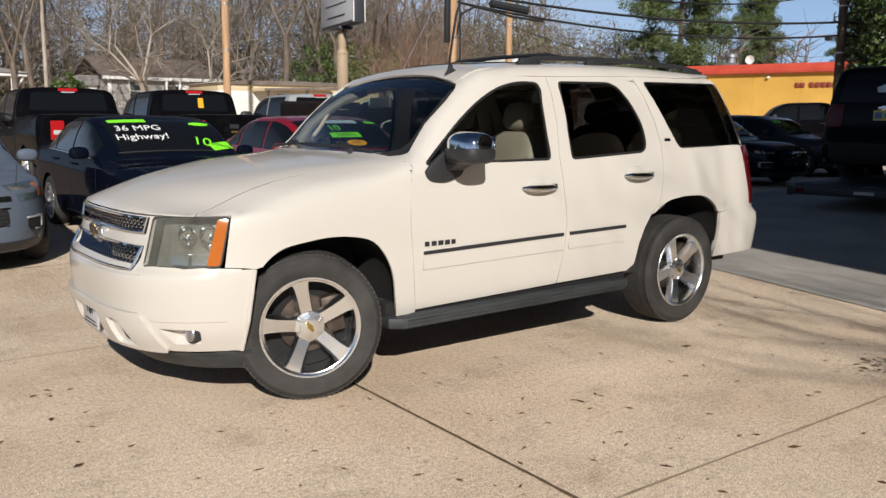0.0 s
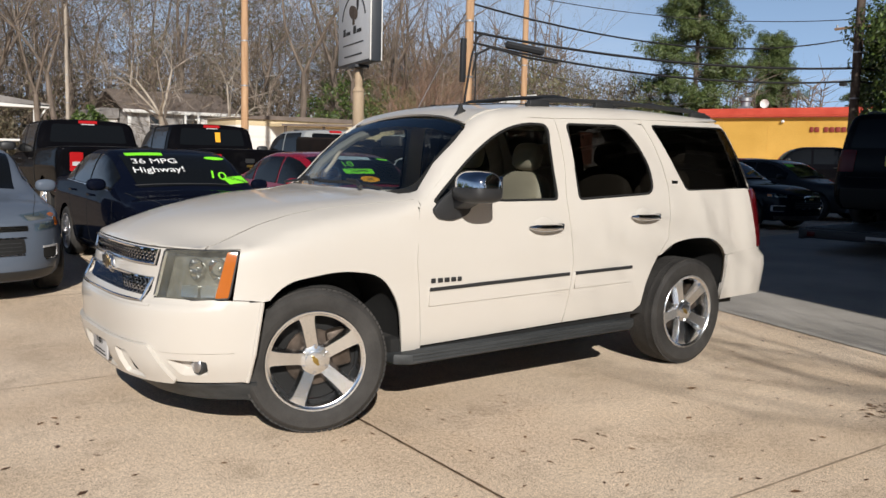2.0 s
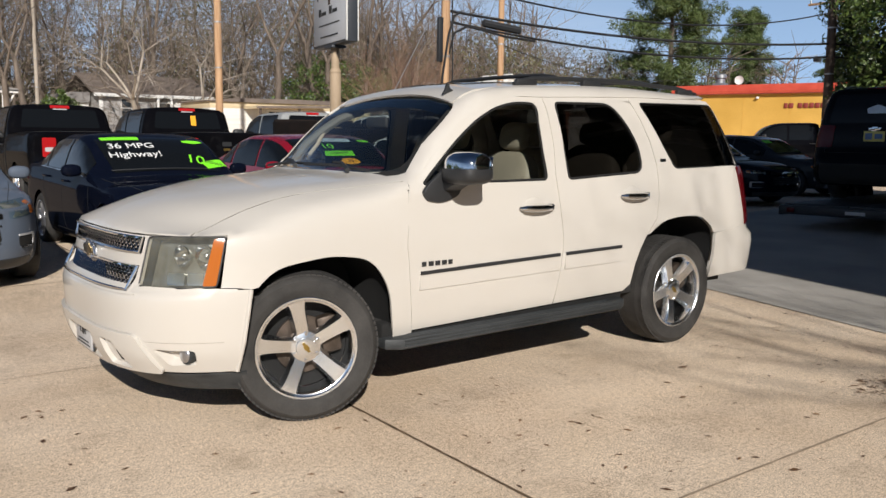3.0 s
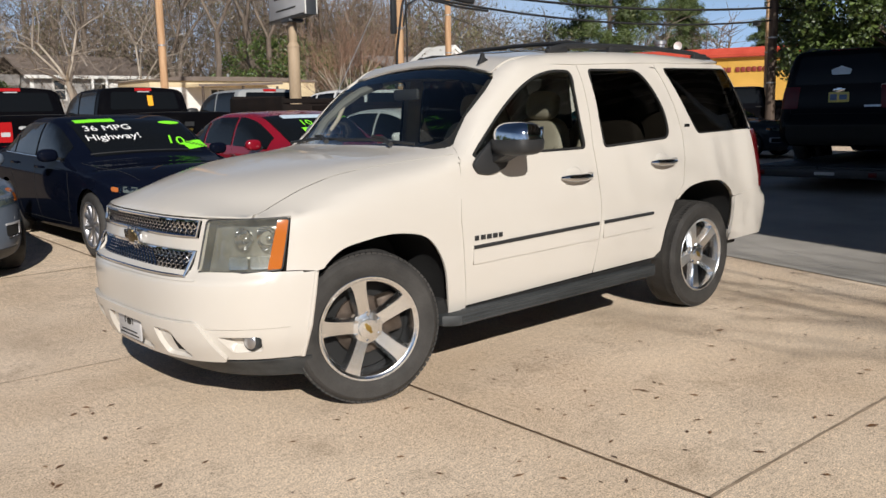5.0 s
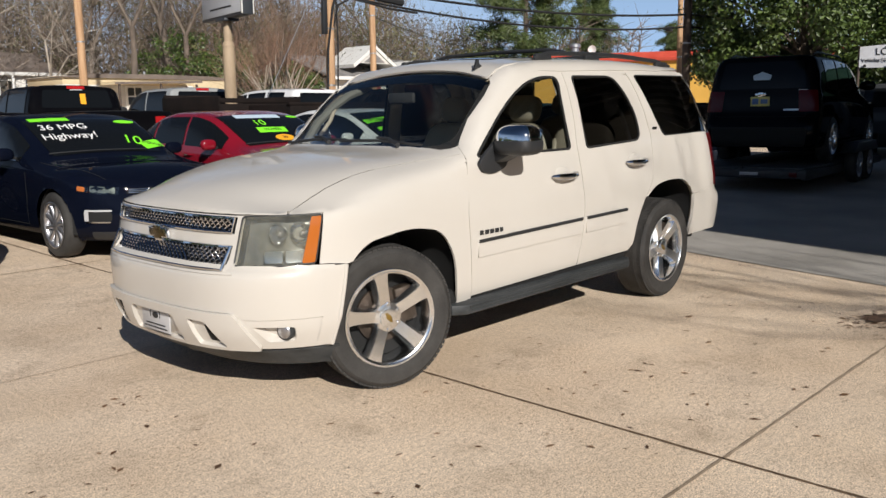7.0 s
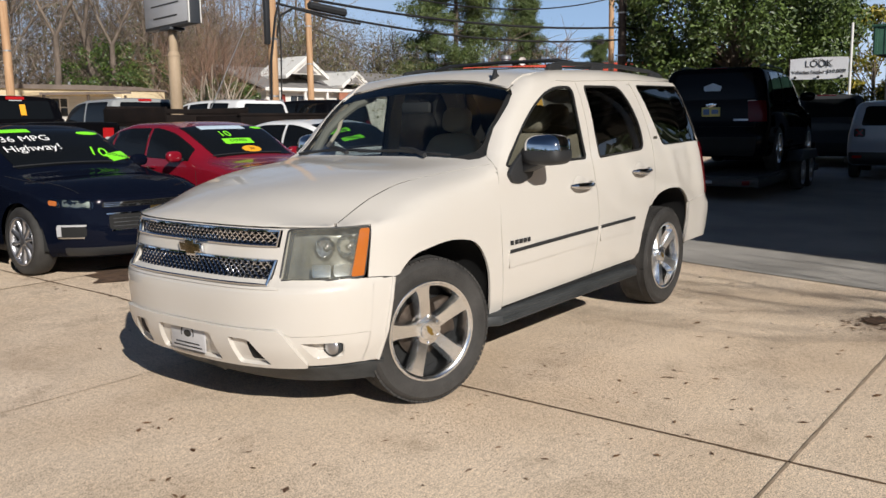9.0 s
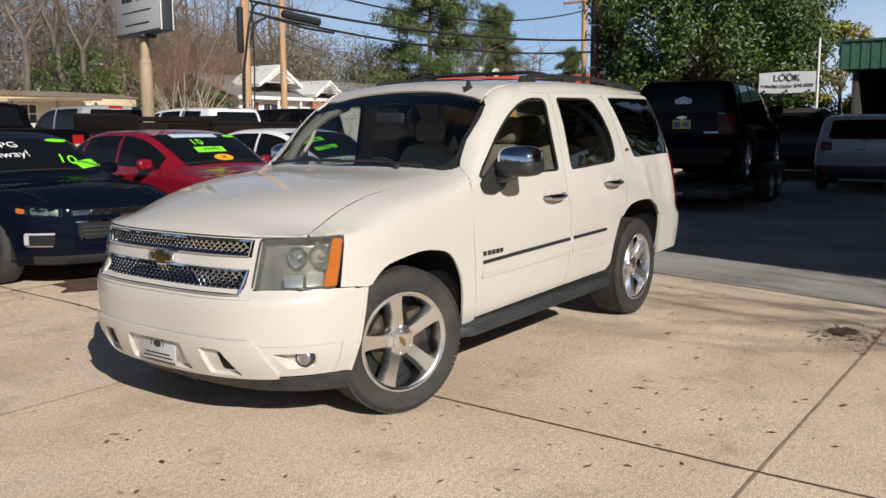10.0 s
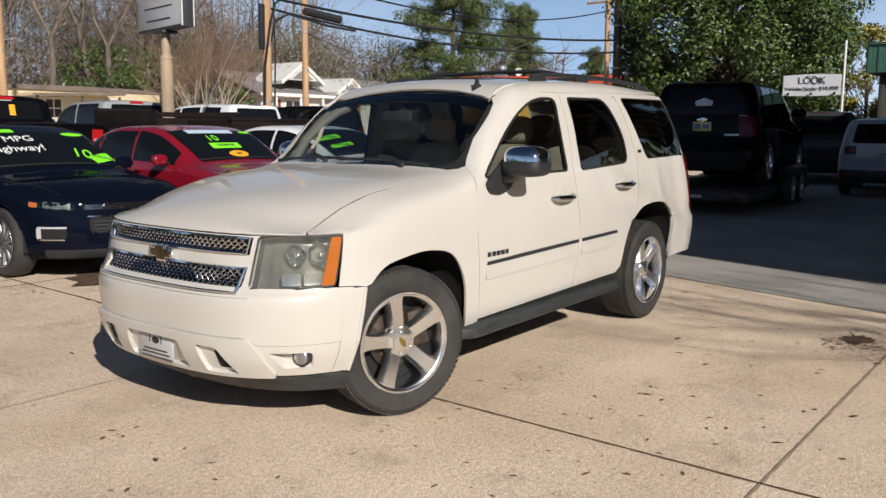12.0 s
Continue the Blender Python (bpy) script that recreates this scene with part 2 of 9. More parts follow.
def part(name, bm, material, parent=None, label="", smooth=True):
    """Links a bmesh (or a ready mesh) as one object under a thing or a part."""
    if isinstance(bm, bpy.types.Mesh):
        me = bm
    else:
        me = bpy.data.meshes.new(name)
        bm.to_mesh(me)
        bm.free()
        for p in me.polygons:
            p.use_smooth = smooth
        if smooth:
            me.set_sharp_from_angle(angle=radians(38))
    if material is not None and not me.materials:
        for x in material if isinstance(material, (list, tuple)) else (material,):
            me.materials.append(x)
    ob = new(name, me)
    ob.parent = parent
    return tagged(ob, label)


def box(sx, sy, sz, at=(0, 0, 0), bevel=0.0, seg=2, m=None, bm=None):
    bm = bm or bmesh.new()
    g = bmesh.ops.create_cube(bm, size=1.0, matrix=Matrix.Translation(at) @ (m or Matrix.Identity(4)) @ Matrix.Diagonal((sx, sy, sz, 1)))
    if bevel:
        es = list({e for v in g["verts"] for e in v.link_edges})
        bmesh.ops.bevel(bm, geom=es, offset=bevel, segments=seg, profile=0.5, affect="EDGES")
    return bm


def cyl(r1, r2, h, at=(0, 0, 0), n=24, m=None, bm=None, bevel=0.0):
    """A cone or cylinder along z, based at its middle."""
    bm = bm or bmesh.new()
    g = bmesh.ops.create_cone(bm, cap_ends=True, segments=n, radius1=r1, radius2=r2, depth=h, matrix=Matrix.Translation(at) @ (m or Matrix.Identity(4)))
    if bevel:
        es = [e for e in {e for v in g["verts"] for e in v.link_edges} if len(e.link_faces) == 2 and any(len(f.verts) > 4 for f in e.link_faces)]
        bmesh.ops.bevel(bm, geom=es, offset=bevel, segments=2, profile=0.5, affect="EDGES")
    return bm


def blob(sx, sy, sz, at=(0, 0, 0), m=None, bm=None, n=16, power=1.0):
    """A rounded cushion: an ellipsoid swollen towards a box as power falls below one."""
    bm = bm or bmesh.new()
    g = bmesh.ops.create_uvsphere(bm, u_segments=n, v_segments=n // 2, radius=1.0)
    mm = Matrix.Translation(at) @ (m or Matrix.Identity(4)) @ Matrix.Diagonal((sx, sy, sz, 1))
    for v in g["verts"]:
        v.co = mm @ Vector([math.copysign(abs(c) ** power, c) for c in v.co])
    return bm


def tube(points, r, n=8, bm=None, closed=False):
    """A round bar along a line of points; r is one radius or one for each point."""
    bm = bm or bmesh.new()
    pts = [Vector(p) for p in points]
    rs = r if isinstance(r, (list, tuple)) else [r] * len(pts)
    rings, side = [], None
    for i, p in enumerate(pts):
        if closed:
            d = pts[(i + 1) % len(pts)] - pts[i - 1]
        else:
            d = pts[min(i + 1, len(pts) - 1)] - pts[max(i - 1, 0)]
        d.normalize()
        if side is None:
            side = d.orthogonal().normalized()
        side = (side - d * side.dot(d)).normalized()
        up = d.cross(side)
        rings.append([bm.verts.new(p + rs[i] * (math.cos(a) * side + math.sin(a) * up)) for a in (2 * math.pi * k / n for k in range(n))])
    for i in range(len(rings) if closed else len(rings) - 1):
        a, b = rings[i], rings[(i + 1) % len(rings)]
        for k in range(n):
            bm.faces.new((a[k], a[(k + 1) % n], b[(k + 1) % n], b[k]))
    if not closed:
        bm.faces.new(rings[0][::-1])
        bm.faces.new(rings[-1])
    return bm


def lathe(profile, n=48, axis="Y", bm=None):
    """Turns a line of (radius, height) about an axis."""
    bm = bm or bmesh.new()
    rows = []
    for r, h in profile:
        row = []
        for k in range(n):
            a = 2 * math.pi * k / n
            c, s = r * math.cos(a), r * math.sin(a)
            row.append(bm.verts.new((c, h, s) if axis == "Y" else (c, s, h)))
        rows.append(row)
    for a, b in zip(rows, rows[1:]):
        for k in range(n):
            bm.faces.new((a[k], a[(k + 1) % n], b[(k + 1) % n], b[k]))
    bmesh.ops.recalc_face_normals(bm, faces=bm.faces)
    return bm


def prism(outline, depth, axis="Y", at=0.0, bm=None, bevel=0.0):
    """A plate with a drawn outline; outline in (x, z) for axis Y, (y, z) for X, (x, y) for Z."""
    bm = bm or bmesh.new()
    put = {"Y": lambda a, b, c: (a, c, b), "X": lambda a, b, c: (c, a, b), "Z": lambda a, b, c: (a, b, c)}[axis]
    lo = [bm.verts.new(put(a, b, at)) for a, b in outline]
    hi = [bm.verts.new(put(a, b, at + depth)) for a, b in outline]
    n = len(outline)
    fs = [bm.faces.new(lo[::-1]), bm.faces.new(hi)] + [bm.faces.new((lo[i], lo[(i + 1) % n], hi[(i + 1) % n], hi[i])) for i in range(n)]
    bmesh.ops.recalc_face_normals(bm, faces=fs)
    if bevel:
        bmesh.ops.bevel(bm, geom=list(fs[0].edges) + list(fs[1].edges), offset=bevel, segments=2, profile=0.5, affect="EDGES")
    return bm


def flipped(bm):
    """The same shape on the other side of the middle plane y = 0."""
    other = bm.copy()
    bmesh.ops.scale(other, vec=(1, -1, 1), verts=other.verts)
    bmesh.ops.reverse_faces(other, faces=other.faces)
    return other


def rounded(points, r, n=5):
    """Rounds the corners of an outline of 2D or 3D points; r is one radius or one for each corner."""
    pts = [Vector(p) for p in points]
    out = []
    for i, p in enumerate(pts):
        ri = r[i] if isinstance(r, (list, tuple)) else r
        a, b = pts[i - 1], pts[(i + 1) % len(pts)]
        da, db = a - p, b - p
        k = min(ri, 0.45 * da.length, 0.45 * db.length)
        if k < 1e-4:
            out.append(p)
            continue
        s, e = p + da.normalized() * k, p + db.normalized() * k
        for j in range(n + 1):
            t = j / n
            out.append(s * (1 - t) ** 2 + p * 2 * t * (1 - t) + e * t * t)
    return out


def words(text, size, depth=0.002, align="CENTER"):
    """A mesh of lettering in the built-in font, upright in the xz plane, facing -y."""
    cu = bpy.data.curves.new("lettering", "FONT")
    cu.body, cu.size, cu.extrude, cu.align_x, cu.align_y = text, size, depth, align, "CENTER"
    tmp = bpy.data.objects.new("lettering", cu)
    me = bpy.data.meshes.new_from_object(tmp)
    bpy.data.objects.remove(tmp)
    me.transform(Matrix.Rotation(radians(90), 4, "X"))
    return me


def curve1(xs, ys):
    """A smooth monotone curve through a few knots."""
    xs, ys = np.array(xs, float), np.array(ys, float)
    h, d = np.diff(xs), np.diff(ys) / np.diff(xs)
    m = np.zeros(len(xs))
    m[0], m[-1] = d[0], d[-1]
    for i in range(1, len(xs) - 1):
        if d[i - 1] * d[i] > 0:
            w1, w2 = 2 * h[i] + h[i - 1], h[i] + 2 * h[i - 1]
            m[i] = (w1 + w2) / (w1 / d[i - 1] + w2 / d[i])

    def f(x):
        x = min(max(x, xs[0]), xs[-1])
        i = min(max(int(np.searchsorted(xs, x)) - 1, 0), len(xs) - 2)
        t = (x - xs[i]) / h[i]
        return ((1 + 2 * t) * (1 - t) ** 2 * ys[i] + t * (1 - t) ** 2 * h[i] * m[i] + t * t * (3 - 2 * t) * ys[i + 1] + t * t * (t - 1) * h[i] * m[i + 1])

    return f


class Skin:
    """A smooth closed car surface on which panels, panes and lamps are laid."""

    def __init__(self, grid):
        """grid: rows of points (columns along the car, left half, y <= 0), mirrored here."""
        nc, nr = len(grid), len(grid[0])
        vs = [Vector(p) for col in grid for p in col]
        fs = [(i * nr + j, (i + 1) * nr + j, (i + 1) * nr + j + 1, i * nr + j + 1) for i in range(nc - 1) for j in range(nr - 1)]
        k = len(vs)
        vs += [Vector((p.x, -p.y, p.z)) for p in vs]
        fs += [tuple(k + q for q in reversed(f)) for f in fs]
        nor = [Vector() for _ in vs]
        for f in fs:
            a, b, c, d = (vs[q] for q in f)
            w = (c - a).cross(d - b)
            for q in f:
                nor[q] += w
        mid = Vector((1.4, 0, 0.9))
        good = sum(1 for v, w in zip(vs, nor) if w.dot(v - mid) > 0)
        sign = 1 if good * 2 > len(vs) else -1
        self.nor = [(sign * w).normalized() if w.length > 0 else Vector((0, 0, 1)) for w in nor]
        self.vs, self.fs = vs, fs
        self.tree = BVHTree.FromPolygons(vs, fs)

    def hit(self, origin, way):
        loc, nrm, idx, dist = self.tree.ray_cast(origin, way)
        if loc is None:
            loc, nrm, idx, dist = self.tree.find_nearest(origin + way * 6.0)
        f, tot, acc = self.fs[idx], 0.0, Vector()
        for q in f:
            w = 1.0 / ((self.vs[q] - loc).length + 1e-5)
            acc += w * self.nor[q]
        return loc, acc.normalized()


class Way:
    """How an outline is thrown onto a skin: along one direction, or towards an upright axis."""

    def __init__(self, d=None, axis=None, radius=0.9):
        self.axis, self.radius = axis, radius
        if d is not None:
            self.d = Vector(d).normalized()
            e = Vector((1, 0, 0)) if abs(self.d.x) < 0.8 else Vector((0, 1, 0))
            self.e1 = (e - self.d * e.dot(self.d)).normalized()
            self.e2 = self.d.cross(self.e1)

    def flat(self, p):
        p = Vector(p)
        if self.axis is None:
            return Vector((p.dot(self.e1), p.dot(self.e2)))
        return Vector((math.atan2(p.y - self.axis[1], (self.axis[0] - p.x) * self.axis[2]) * self.radius, p.z))

    def ray(self, q):
        if self.axis is None:
            return self.e1 * q.x + self.e2 * q.y - self.d * 6.0, self.d
        a = q.x / self.radius
        out = Vector((-math.cos(a) * self.axis[2], math.sin(a), 0))
        return Vector((self.axis[0], self.axis[1], q.y)) + out * 6.0, -out


LEFT, TOP = Way((0, 1, 0)), Way((0, 0, -1))
SLANT = Way((0.0, 0.80, -0.60))
NOSE, TAIL = Way(axis=(0.1, 0.0, 1)), Way(axis=(3.1, 0.0, -1))
FRONT, REAR = Way((1, 0, 0)), Way((-1, 0, 0))


def inside(q, poly):
    c, n = False, len(poly)
    for i in range(n):
        a, b = poly[i], poly[i - 1]
        if (a.y > q.y) != (b.y > q.y) and q.x < (b.x - a.x) * (q.y - a.y) / (b.y - a.y) + a.x:
            c = not c
    return c


def lay(skin, way, outline, off=0.0, thick=0.014, res=0.05, holes=(), rim=True):
    """A panel in the shape of an outline of rough 3D points, laid on the skin, with turned-in edges."""
    def dense(pts):
        fl, out = [way.flat(p) for p in pts], []
        for i, a in enumerate(fl):
            b = fl[(i + 1) % len(fl)]
            n = max(1, int((b - a).length / res))
            out += [a.lerp(b, j / n) for j in range(n)]
        return out

    loops = [dense(outline)] + [dense(h) for h in holes]
    co, edges, starts = [], [], []
    for lp in loops:
        s = len(co)
        starts.append((s, len(lp)))
        co += lp
        edges += [(s + i, s + (i + 1) % len(lp)) for i in range(len(lp))]
    xs, ys = [q.x for q in loops[0]], [q.y for q in loops[0]]
    row, y = 0, min(ys) + res * 0.5
    while y < max(ys):
        x = min(xs) + res * (0.5 if row % 2 else 1.0)
        while x < max(xs):
            q = Vector((x, y))
            if inside(q, loops[0]) and not any(inside(q, h) for h in loops[1:]):
                if min((q - p).length for p in co[:starts[-1][0] + starts[-1][1]]) > res * 0.45:
                    co.append(q)
            x += res
        y += res * 0.87
        row += 1
    v2, _, tris, orig, _, _ = delaunay_2d_cdt(co, edges, [], 0, 1e-5)
    where = {}
    for i, o in enumerate(orig):
        for k in o:
            where[k] = i
    pos, nor = [], []
    for q in v2:
        p, nn = skin.hit(*way.ray(Vector(q)))
        pos.append(p + nn * off)
        nor.append(nn)
    faces = []
    for t in tris:
        c = sum((v2[i] for i in t), Vector((0, 0))) / 3
        if inside(c, loops[0]) and not any(inside(c, h) for h in loops[1:]):
            a, b, c3 = (pos[i] for i in t)
            faces.append(t if (b - a).cross(c3 - a).dot(nor[t[0]]) > 0 else t[::-1])
    if rim:
        for s, n in starts:
            ring = [where[s + i] for i in range(n)]
            hi, lo = len(pos), len(pos) + n
            edge, vote = [], 0
            for i in range(n):
                a, b = pos[ring[i - 1]], pos[ring[(i + 1) % n]]
                tn = (b - a).cross(nor[ring[i]])
                tn = tn.normalized() if tn.length > 0 else nor[ring[i]]
                edge.append(tn)
                q = v2[ring[i]] + (way.flat(pos[ring[i]] + tn * 0.004) - way.flat(pos[ring[i]]))
                vote += 1 if inside(q, loops[0]) and not any(inside(q, h) for h in loops[1:]) else -1
            sign = -1 if vote > 0 else 1
            for i in range(n):
                pos.append(pos[ring[i]].copy())
                nor.append(edge[i] * sign)
            for i in range(n):
                pos.append(pos[ring[i]] - nor[ring[i]] * thick)
                nor.append(edge[i] * sign)
            for i in range(n):
                j = (i + 1) % n
                f = (hi + i, hi + j, lo + j, lo + i)
                turn = (pos[f[1]] - pos[f[0]]).cross(pos[f[3]] - pos[f[0]]).dot(nor[hi + i])
                faces.append(f if turn > 0 else f[::-1])
    me = bpy.data.meshes.new("panel")
    me.from_pydata([tuple(p) for p in pos], [], [tuple(f) for f in faces])
    for p in me.polygons:
        p.use_smooth = True
    flat_rim = [tuple(v) for v in nor]
    me.normals_split_custom_set_from_vertices(flat_rim)
    return me


def mirror_mesh(me):
    other = me.copy()
    nor = [tuple(c.vector) for c in me.corner_normals]
    other.transform(Matrix.Diagonal((1, -1, 1, 1)))
    other.flip_normals()
    return other


def rise(x, y):
    """The lot climbs gently away from the middle."""
    s = 0.5 * x + 0.866 * y - 7.0
    s = min(s, 60.0)
    return 0.0 if s <= 0 else 0.014 * s * s / (s + 1.5)


def stand(x, y, turn=0.0, dz=0.0):
    """A pose on the ground at (x, y), turned about the upright."""
    return pose(x, y, rise(x, y) + dz, 0, 0, turn)

# ---- ground ----
def ground_sheet():
    m, n, l, b = shade("worn_lot_concrete", 0.85)
    big = noise_node(n, l, 0.35, 6.0, rough=0.6)
    mid = noise_node(n, l, 2.2, 7.0, rough=0.7)
    cloud = noise_node(n, l, 0.9, 5.0, rough=0.6)
    fine = noise_node(n, l, 38.0, 6.0, rough=0.75)
    grit = noise_node(n, l, 130.0, 4.0, rough=0.8)
    peb = noise_node(n, l, 110.0, 1.0)
    col = ramp(n, l, big.outputs["Fac"], [(0.30, (0.70, 0.556, 0.415)), (0.70, (0.88, 0.732, 0.57))])
    st = ramp(n, l, mid.outputs["Fac"], [(0.26, (0.60, 0.57, 0.53)), (0.47, (1, 1, 1)), (0.75, (1.04, 1.02, 0.98))])
    col = mix(n, l, 0.8, col, st, "MULTIPLY")
    cl = ramp(n, l, cloud.outputs["Fac"], [(0.30, (0.84, 0.80, 0.75)), (0.55, (1, 1, 1)), (0.72, (1.06, 1.06, 1.06))])
    col = mix(n, l, 0.8, col, cl, "MULTIPLY")
    sp = ramp(n, l, fine.outputs["Fac"], [(0.34, (0.52, 0.49, 0.46)), (0.46, (0.89, 0.88, 0.87)), (0.54, (1.0, 1.0, 1.0)), (0.66, (1.20, 1.19, 1.16))])
    col = mix(n, l, 0.8, col, sp, "MULTIPLY")
    gr = ramp(n, l, grit.outputs["Fac"], [(0.36, (0.22, 0.19, 0.16)), (0.46, (0.74, 0.72, 0.70)), (0.52, (1, 1, 1)), (0.62, (1.30, 1.29, 1.27))])
    col = mix(n, l, 0.9, col, gr, "MULTIPLY")
    pb = ramp(n, l, peb.outputs["Fac"], [(0.22, (0.25, 0.20, 0.16)), (0.29, (1, 1, 1))])
    col = mix(n, l, 0.9, col, pb, "MULTIPLY")
    l.new(col, b.inputs["Base Color"])
    bump(n, l, b, grit.outputs["Fac"], 0.35, 0.004)
    bm = bmesh.new()
    xs = [-3000, -600, -120, -40, -20] + [-12 + 0.75 * i for i in range(70)] + [44, 52, 64, 90, 150, 600, 3000]
    ys = [-3000, -600, -120, -40, -20] + [-12 + 0.75 * i for i in range(70)] + [44, 52, 64, 90, 150, 600, 3000]
    vs = [[bm.verts.new((x, y, rise(x, y))) for y in ys] for x in xs]
    for i in range(len(xs) - 1):
        for j in range(len(ys) - 1):
            bm.faces.new((vs[i][j], vs[i + 1][j], vs[i + 1][j + 1], vs[i][j + 1]))
    g = part("ground", bm, m)
    tagged(g, "tan worn concrete of the sales lot with pale grit", "ground", kind="structure")
    return g


ground = ground_sheet()

# ---- the white sport utility vehicle ----
def superellipse(t, p):
    return math.sin(t) ** (2 / p), math.cos(t) ** (2 / p)


def suv_skin():
    xc, xr = 0.1, 3.3
    ks = [0.1, 0.45, 0.62, 0.85, 1.05, 1.25, 1.7, 2.5, 3.3]
    W = [[0.93] * 9, [0.975] * 9, [0.995] * 9, [1.0] * 9, [1.0] * 9, [0.998] * 9, [0.985] * 9,
         [0.955, 0.966, 0.970, 0.970, 0.970, 0.970, 0.970, 0.970, 0.968],
         [0.905, 0.935, 0.945, 0.948, 0.948, 0.948, 0.950, 0.952, 0.945],
         [0.80, 0.84, 0.875, 0.888, 0.880, 0.872, 0.868, 0.872, 0.845],
         [0.66, 0.70, 0.75, 0.795, 0.785, 0.780, 0.782, 0.785, 0.755],
         [0.45, 0.47, 0.50, 0.55, 0.56, 0.58, 0.60, 0.60, 0.59],
         [0.22, 0.23, 0.25, 0.28, 0.28, 0.29, 0.30, 0.30, 0.29], [0.0] * 9]
    low = [(0.30, 0.34), (0.42, 0.45), (0.59, 0.62), (0.695, 0.73), (0.735, 0.79), (0.86, 0.90), (0.97, 1.02)]
    Z = [[a + (b - a) * (x - 0.1) / 3.2 for x in ks] for a, b in low]
    Z += [[1.062, 1.068, 1.07, 1.075, 1.08, 1.09, 1.10, 1.125, 1.14],
          [1.112, 1.142, 1.175, 1.19, 1.195, 1.20, 1.205, 1.235, 1.25],
          [1.152, 1.190, 1.225, 1.36, 1.46, 1.53, 1.58, 1.60, 1.61],
          [1.187, 1.222, 1.250, 1.455, 1.615, 1.715, 1.755, 1.780, 1.765],
          [1.205, 1.240, 1.295, 1.490, 1.650, 1.752, 1.795, 1.815, 1.795],
          [1.214, 1.248, 1.325, 1.508, 1.665, 1.772, 1.820, 1.840, 1.815],
          [1.217, 1.251, 1.335, 1.514, 1.670, 1.778, 1.827, 1.847, 1.822]]
    nose = [-0.82, -0.875, -0.893, -0.885, -0.835, -0.805, -0.785, -0.745, -0.63, -0.47, -0.30, -0.12, 0.0, 0.1]
    drop = [0, 0, 0, 0, 0, 0, 0.005, 0.018, 0.040, 0.040, 0.032, 0.020, 0.008, 0]
    tail = [3.93, 3.985, 4.01, 4.01, 3.92, 3.90, 3.885, 3.87, 3.85, 3.67, 3.545, 3.49, 3.42, 3.3]
    wf, zf = [curve1(ks, w) for w in W], [curve1(ks, z) for z in Z]
    ridge = curve1([-0.79, -0.74, -0.65, -0.45, -0.2, 0.0, 0.1], [0.972, 1.026, 1.074, 1.130, 1.175, 1.205, 1.217])
    crown = [0.155, 0.105, 0.065, 0.030, 0.012, 0.003, 0.0]
    droop = [0.030, 0.050, 0.022, 0.008, 0.0, 0.0, 0.0]
    cols = []
    for i in range(34):
        t = (1 - i / 34) * math.pi / 2
        s, c = superellipse(t, 3.1)
        col = [(xc - (xc - nose[k]) * s, -W[k][0] * c, Z[k][0] - drop[k] * s) for k in range(7)]
        for k in range(7, 14):
            px, py = xc - (xc - nose[k]) * s, W[k][0] * c
            col.append((px, -py, ridge(px) - crown[k - 7] * c ** 2.5 - droop[k - 7] * (s * c / 0.64) ** 2))
        cols.append(col)
    for i in range(90):
        x = xc + (xr - xc) * i / 90
        cols.append([(x, -wf[k](x), zf[k](x)) for k in range(14)])
    for i in range(25):
        t = i / 24 * math.pi / 2
        s, c = superellipse(t, 6.0)
        cols.append([(xr + (tail[k] - xr) * s, -W[k][-1] * c, Z[k][-1]) for k in range(14)])
    out = []
    for col in cols:
        p = np.array(col)
        p = np.vstack([2 * p[0] - p[1], p, p[-1] * 2 - p[-2]])
        fine = []
        for k in range(1, 14):
            for j in range(5):
                t = j / 5
                fine.append(0.5 * (2 * p[k] + (p[k + 1] - p[k - 1]) * t + (2 * p[k - 1] - 5 * p[k] + 4 * p[k + 1] - p[k + 2]) * t * t + (3 * p[k] - p[k - 1] - 3 * p[k + 1] + p[k + 2]) * t ** 3))
        fine.append(p[14])
        out.append([(q[0], min(q[1], 0.0) if q[1] < -0.004 else 0.004, q[2]) for q in fine])
    return Skin(out)


def arch(cx, cz, r, a0, a1, n=18, flat=0.0):
    """Points of a wheel arch in the side plane, from angle a0 to a1; flat squares its top."""
    out = []
    for i in range(n + 1):
        a = radians(a0 + (a1 - a0) * i / n)
        k = 1 + flat * (math.sin(2 * a) ** 2)
        out.append((cx + r * k * math.cos(a), -1, cz + r * k * math.sin(a)))
    return out


SUV = suv_skin()
HERO_AT = Matrix.Translation((2.447, 5.015, 0.0)) @ Matrix.Diagonal((1, 0.945, 1, 1))
hero = thing("sport_utility_vehicle", HERO_AT, "pearl white full-size sport utility vehicle parked on the concrete lot", "car")
WHITE = M["white_paint"]


def both(name, me, mat, parent=None, label="", right_label=""):
    a = part(name, me, mat, parent or hero, label)
    b = part(name, mirror_mesh(me), mat, parent or hero, right_label or label)
    return a, b


FRONT_ARCH = rounded([(-0.372, -1, 0.46), (-0.335, -1, 0.724), (-0.22, -1, 0.815), (0.10, -1, 0.854), (0.33, -1, 0.815), (0.44, -1, 0.66), (0.478, -1, 0.42)], [0, 0.06, 0.14, 0.16, 0.14, 0.12, 0], 4)
REAR_ARCH = rounded([(2.42, -1, 0.47), (2.455, -1, 0.62), (2.56, -1, 0.80), (2.72, -1, 0.895), (2.94, -1, 0.922), (3.16, -1, 0.912), (3.30, -1, 0.82), (3.325, -1, 0.70), (3.295, -1, 0.45)], [0, 0.1, 0.12, 0.12, 0.1, 0.12, 0.1, 0.1, 0], 4)


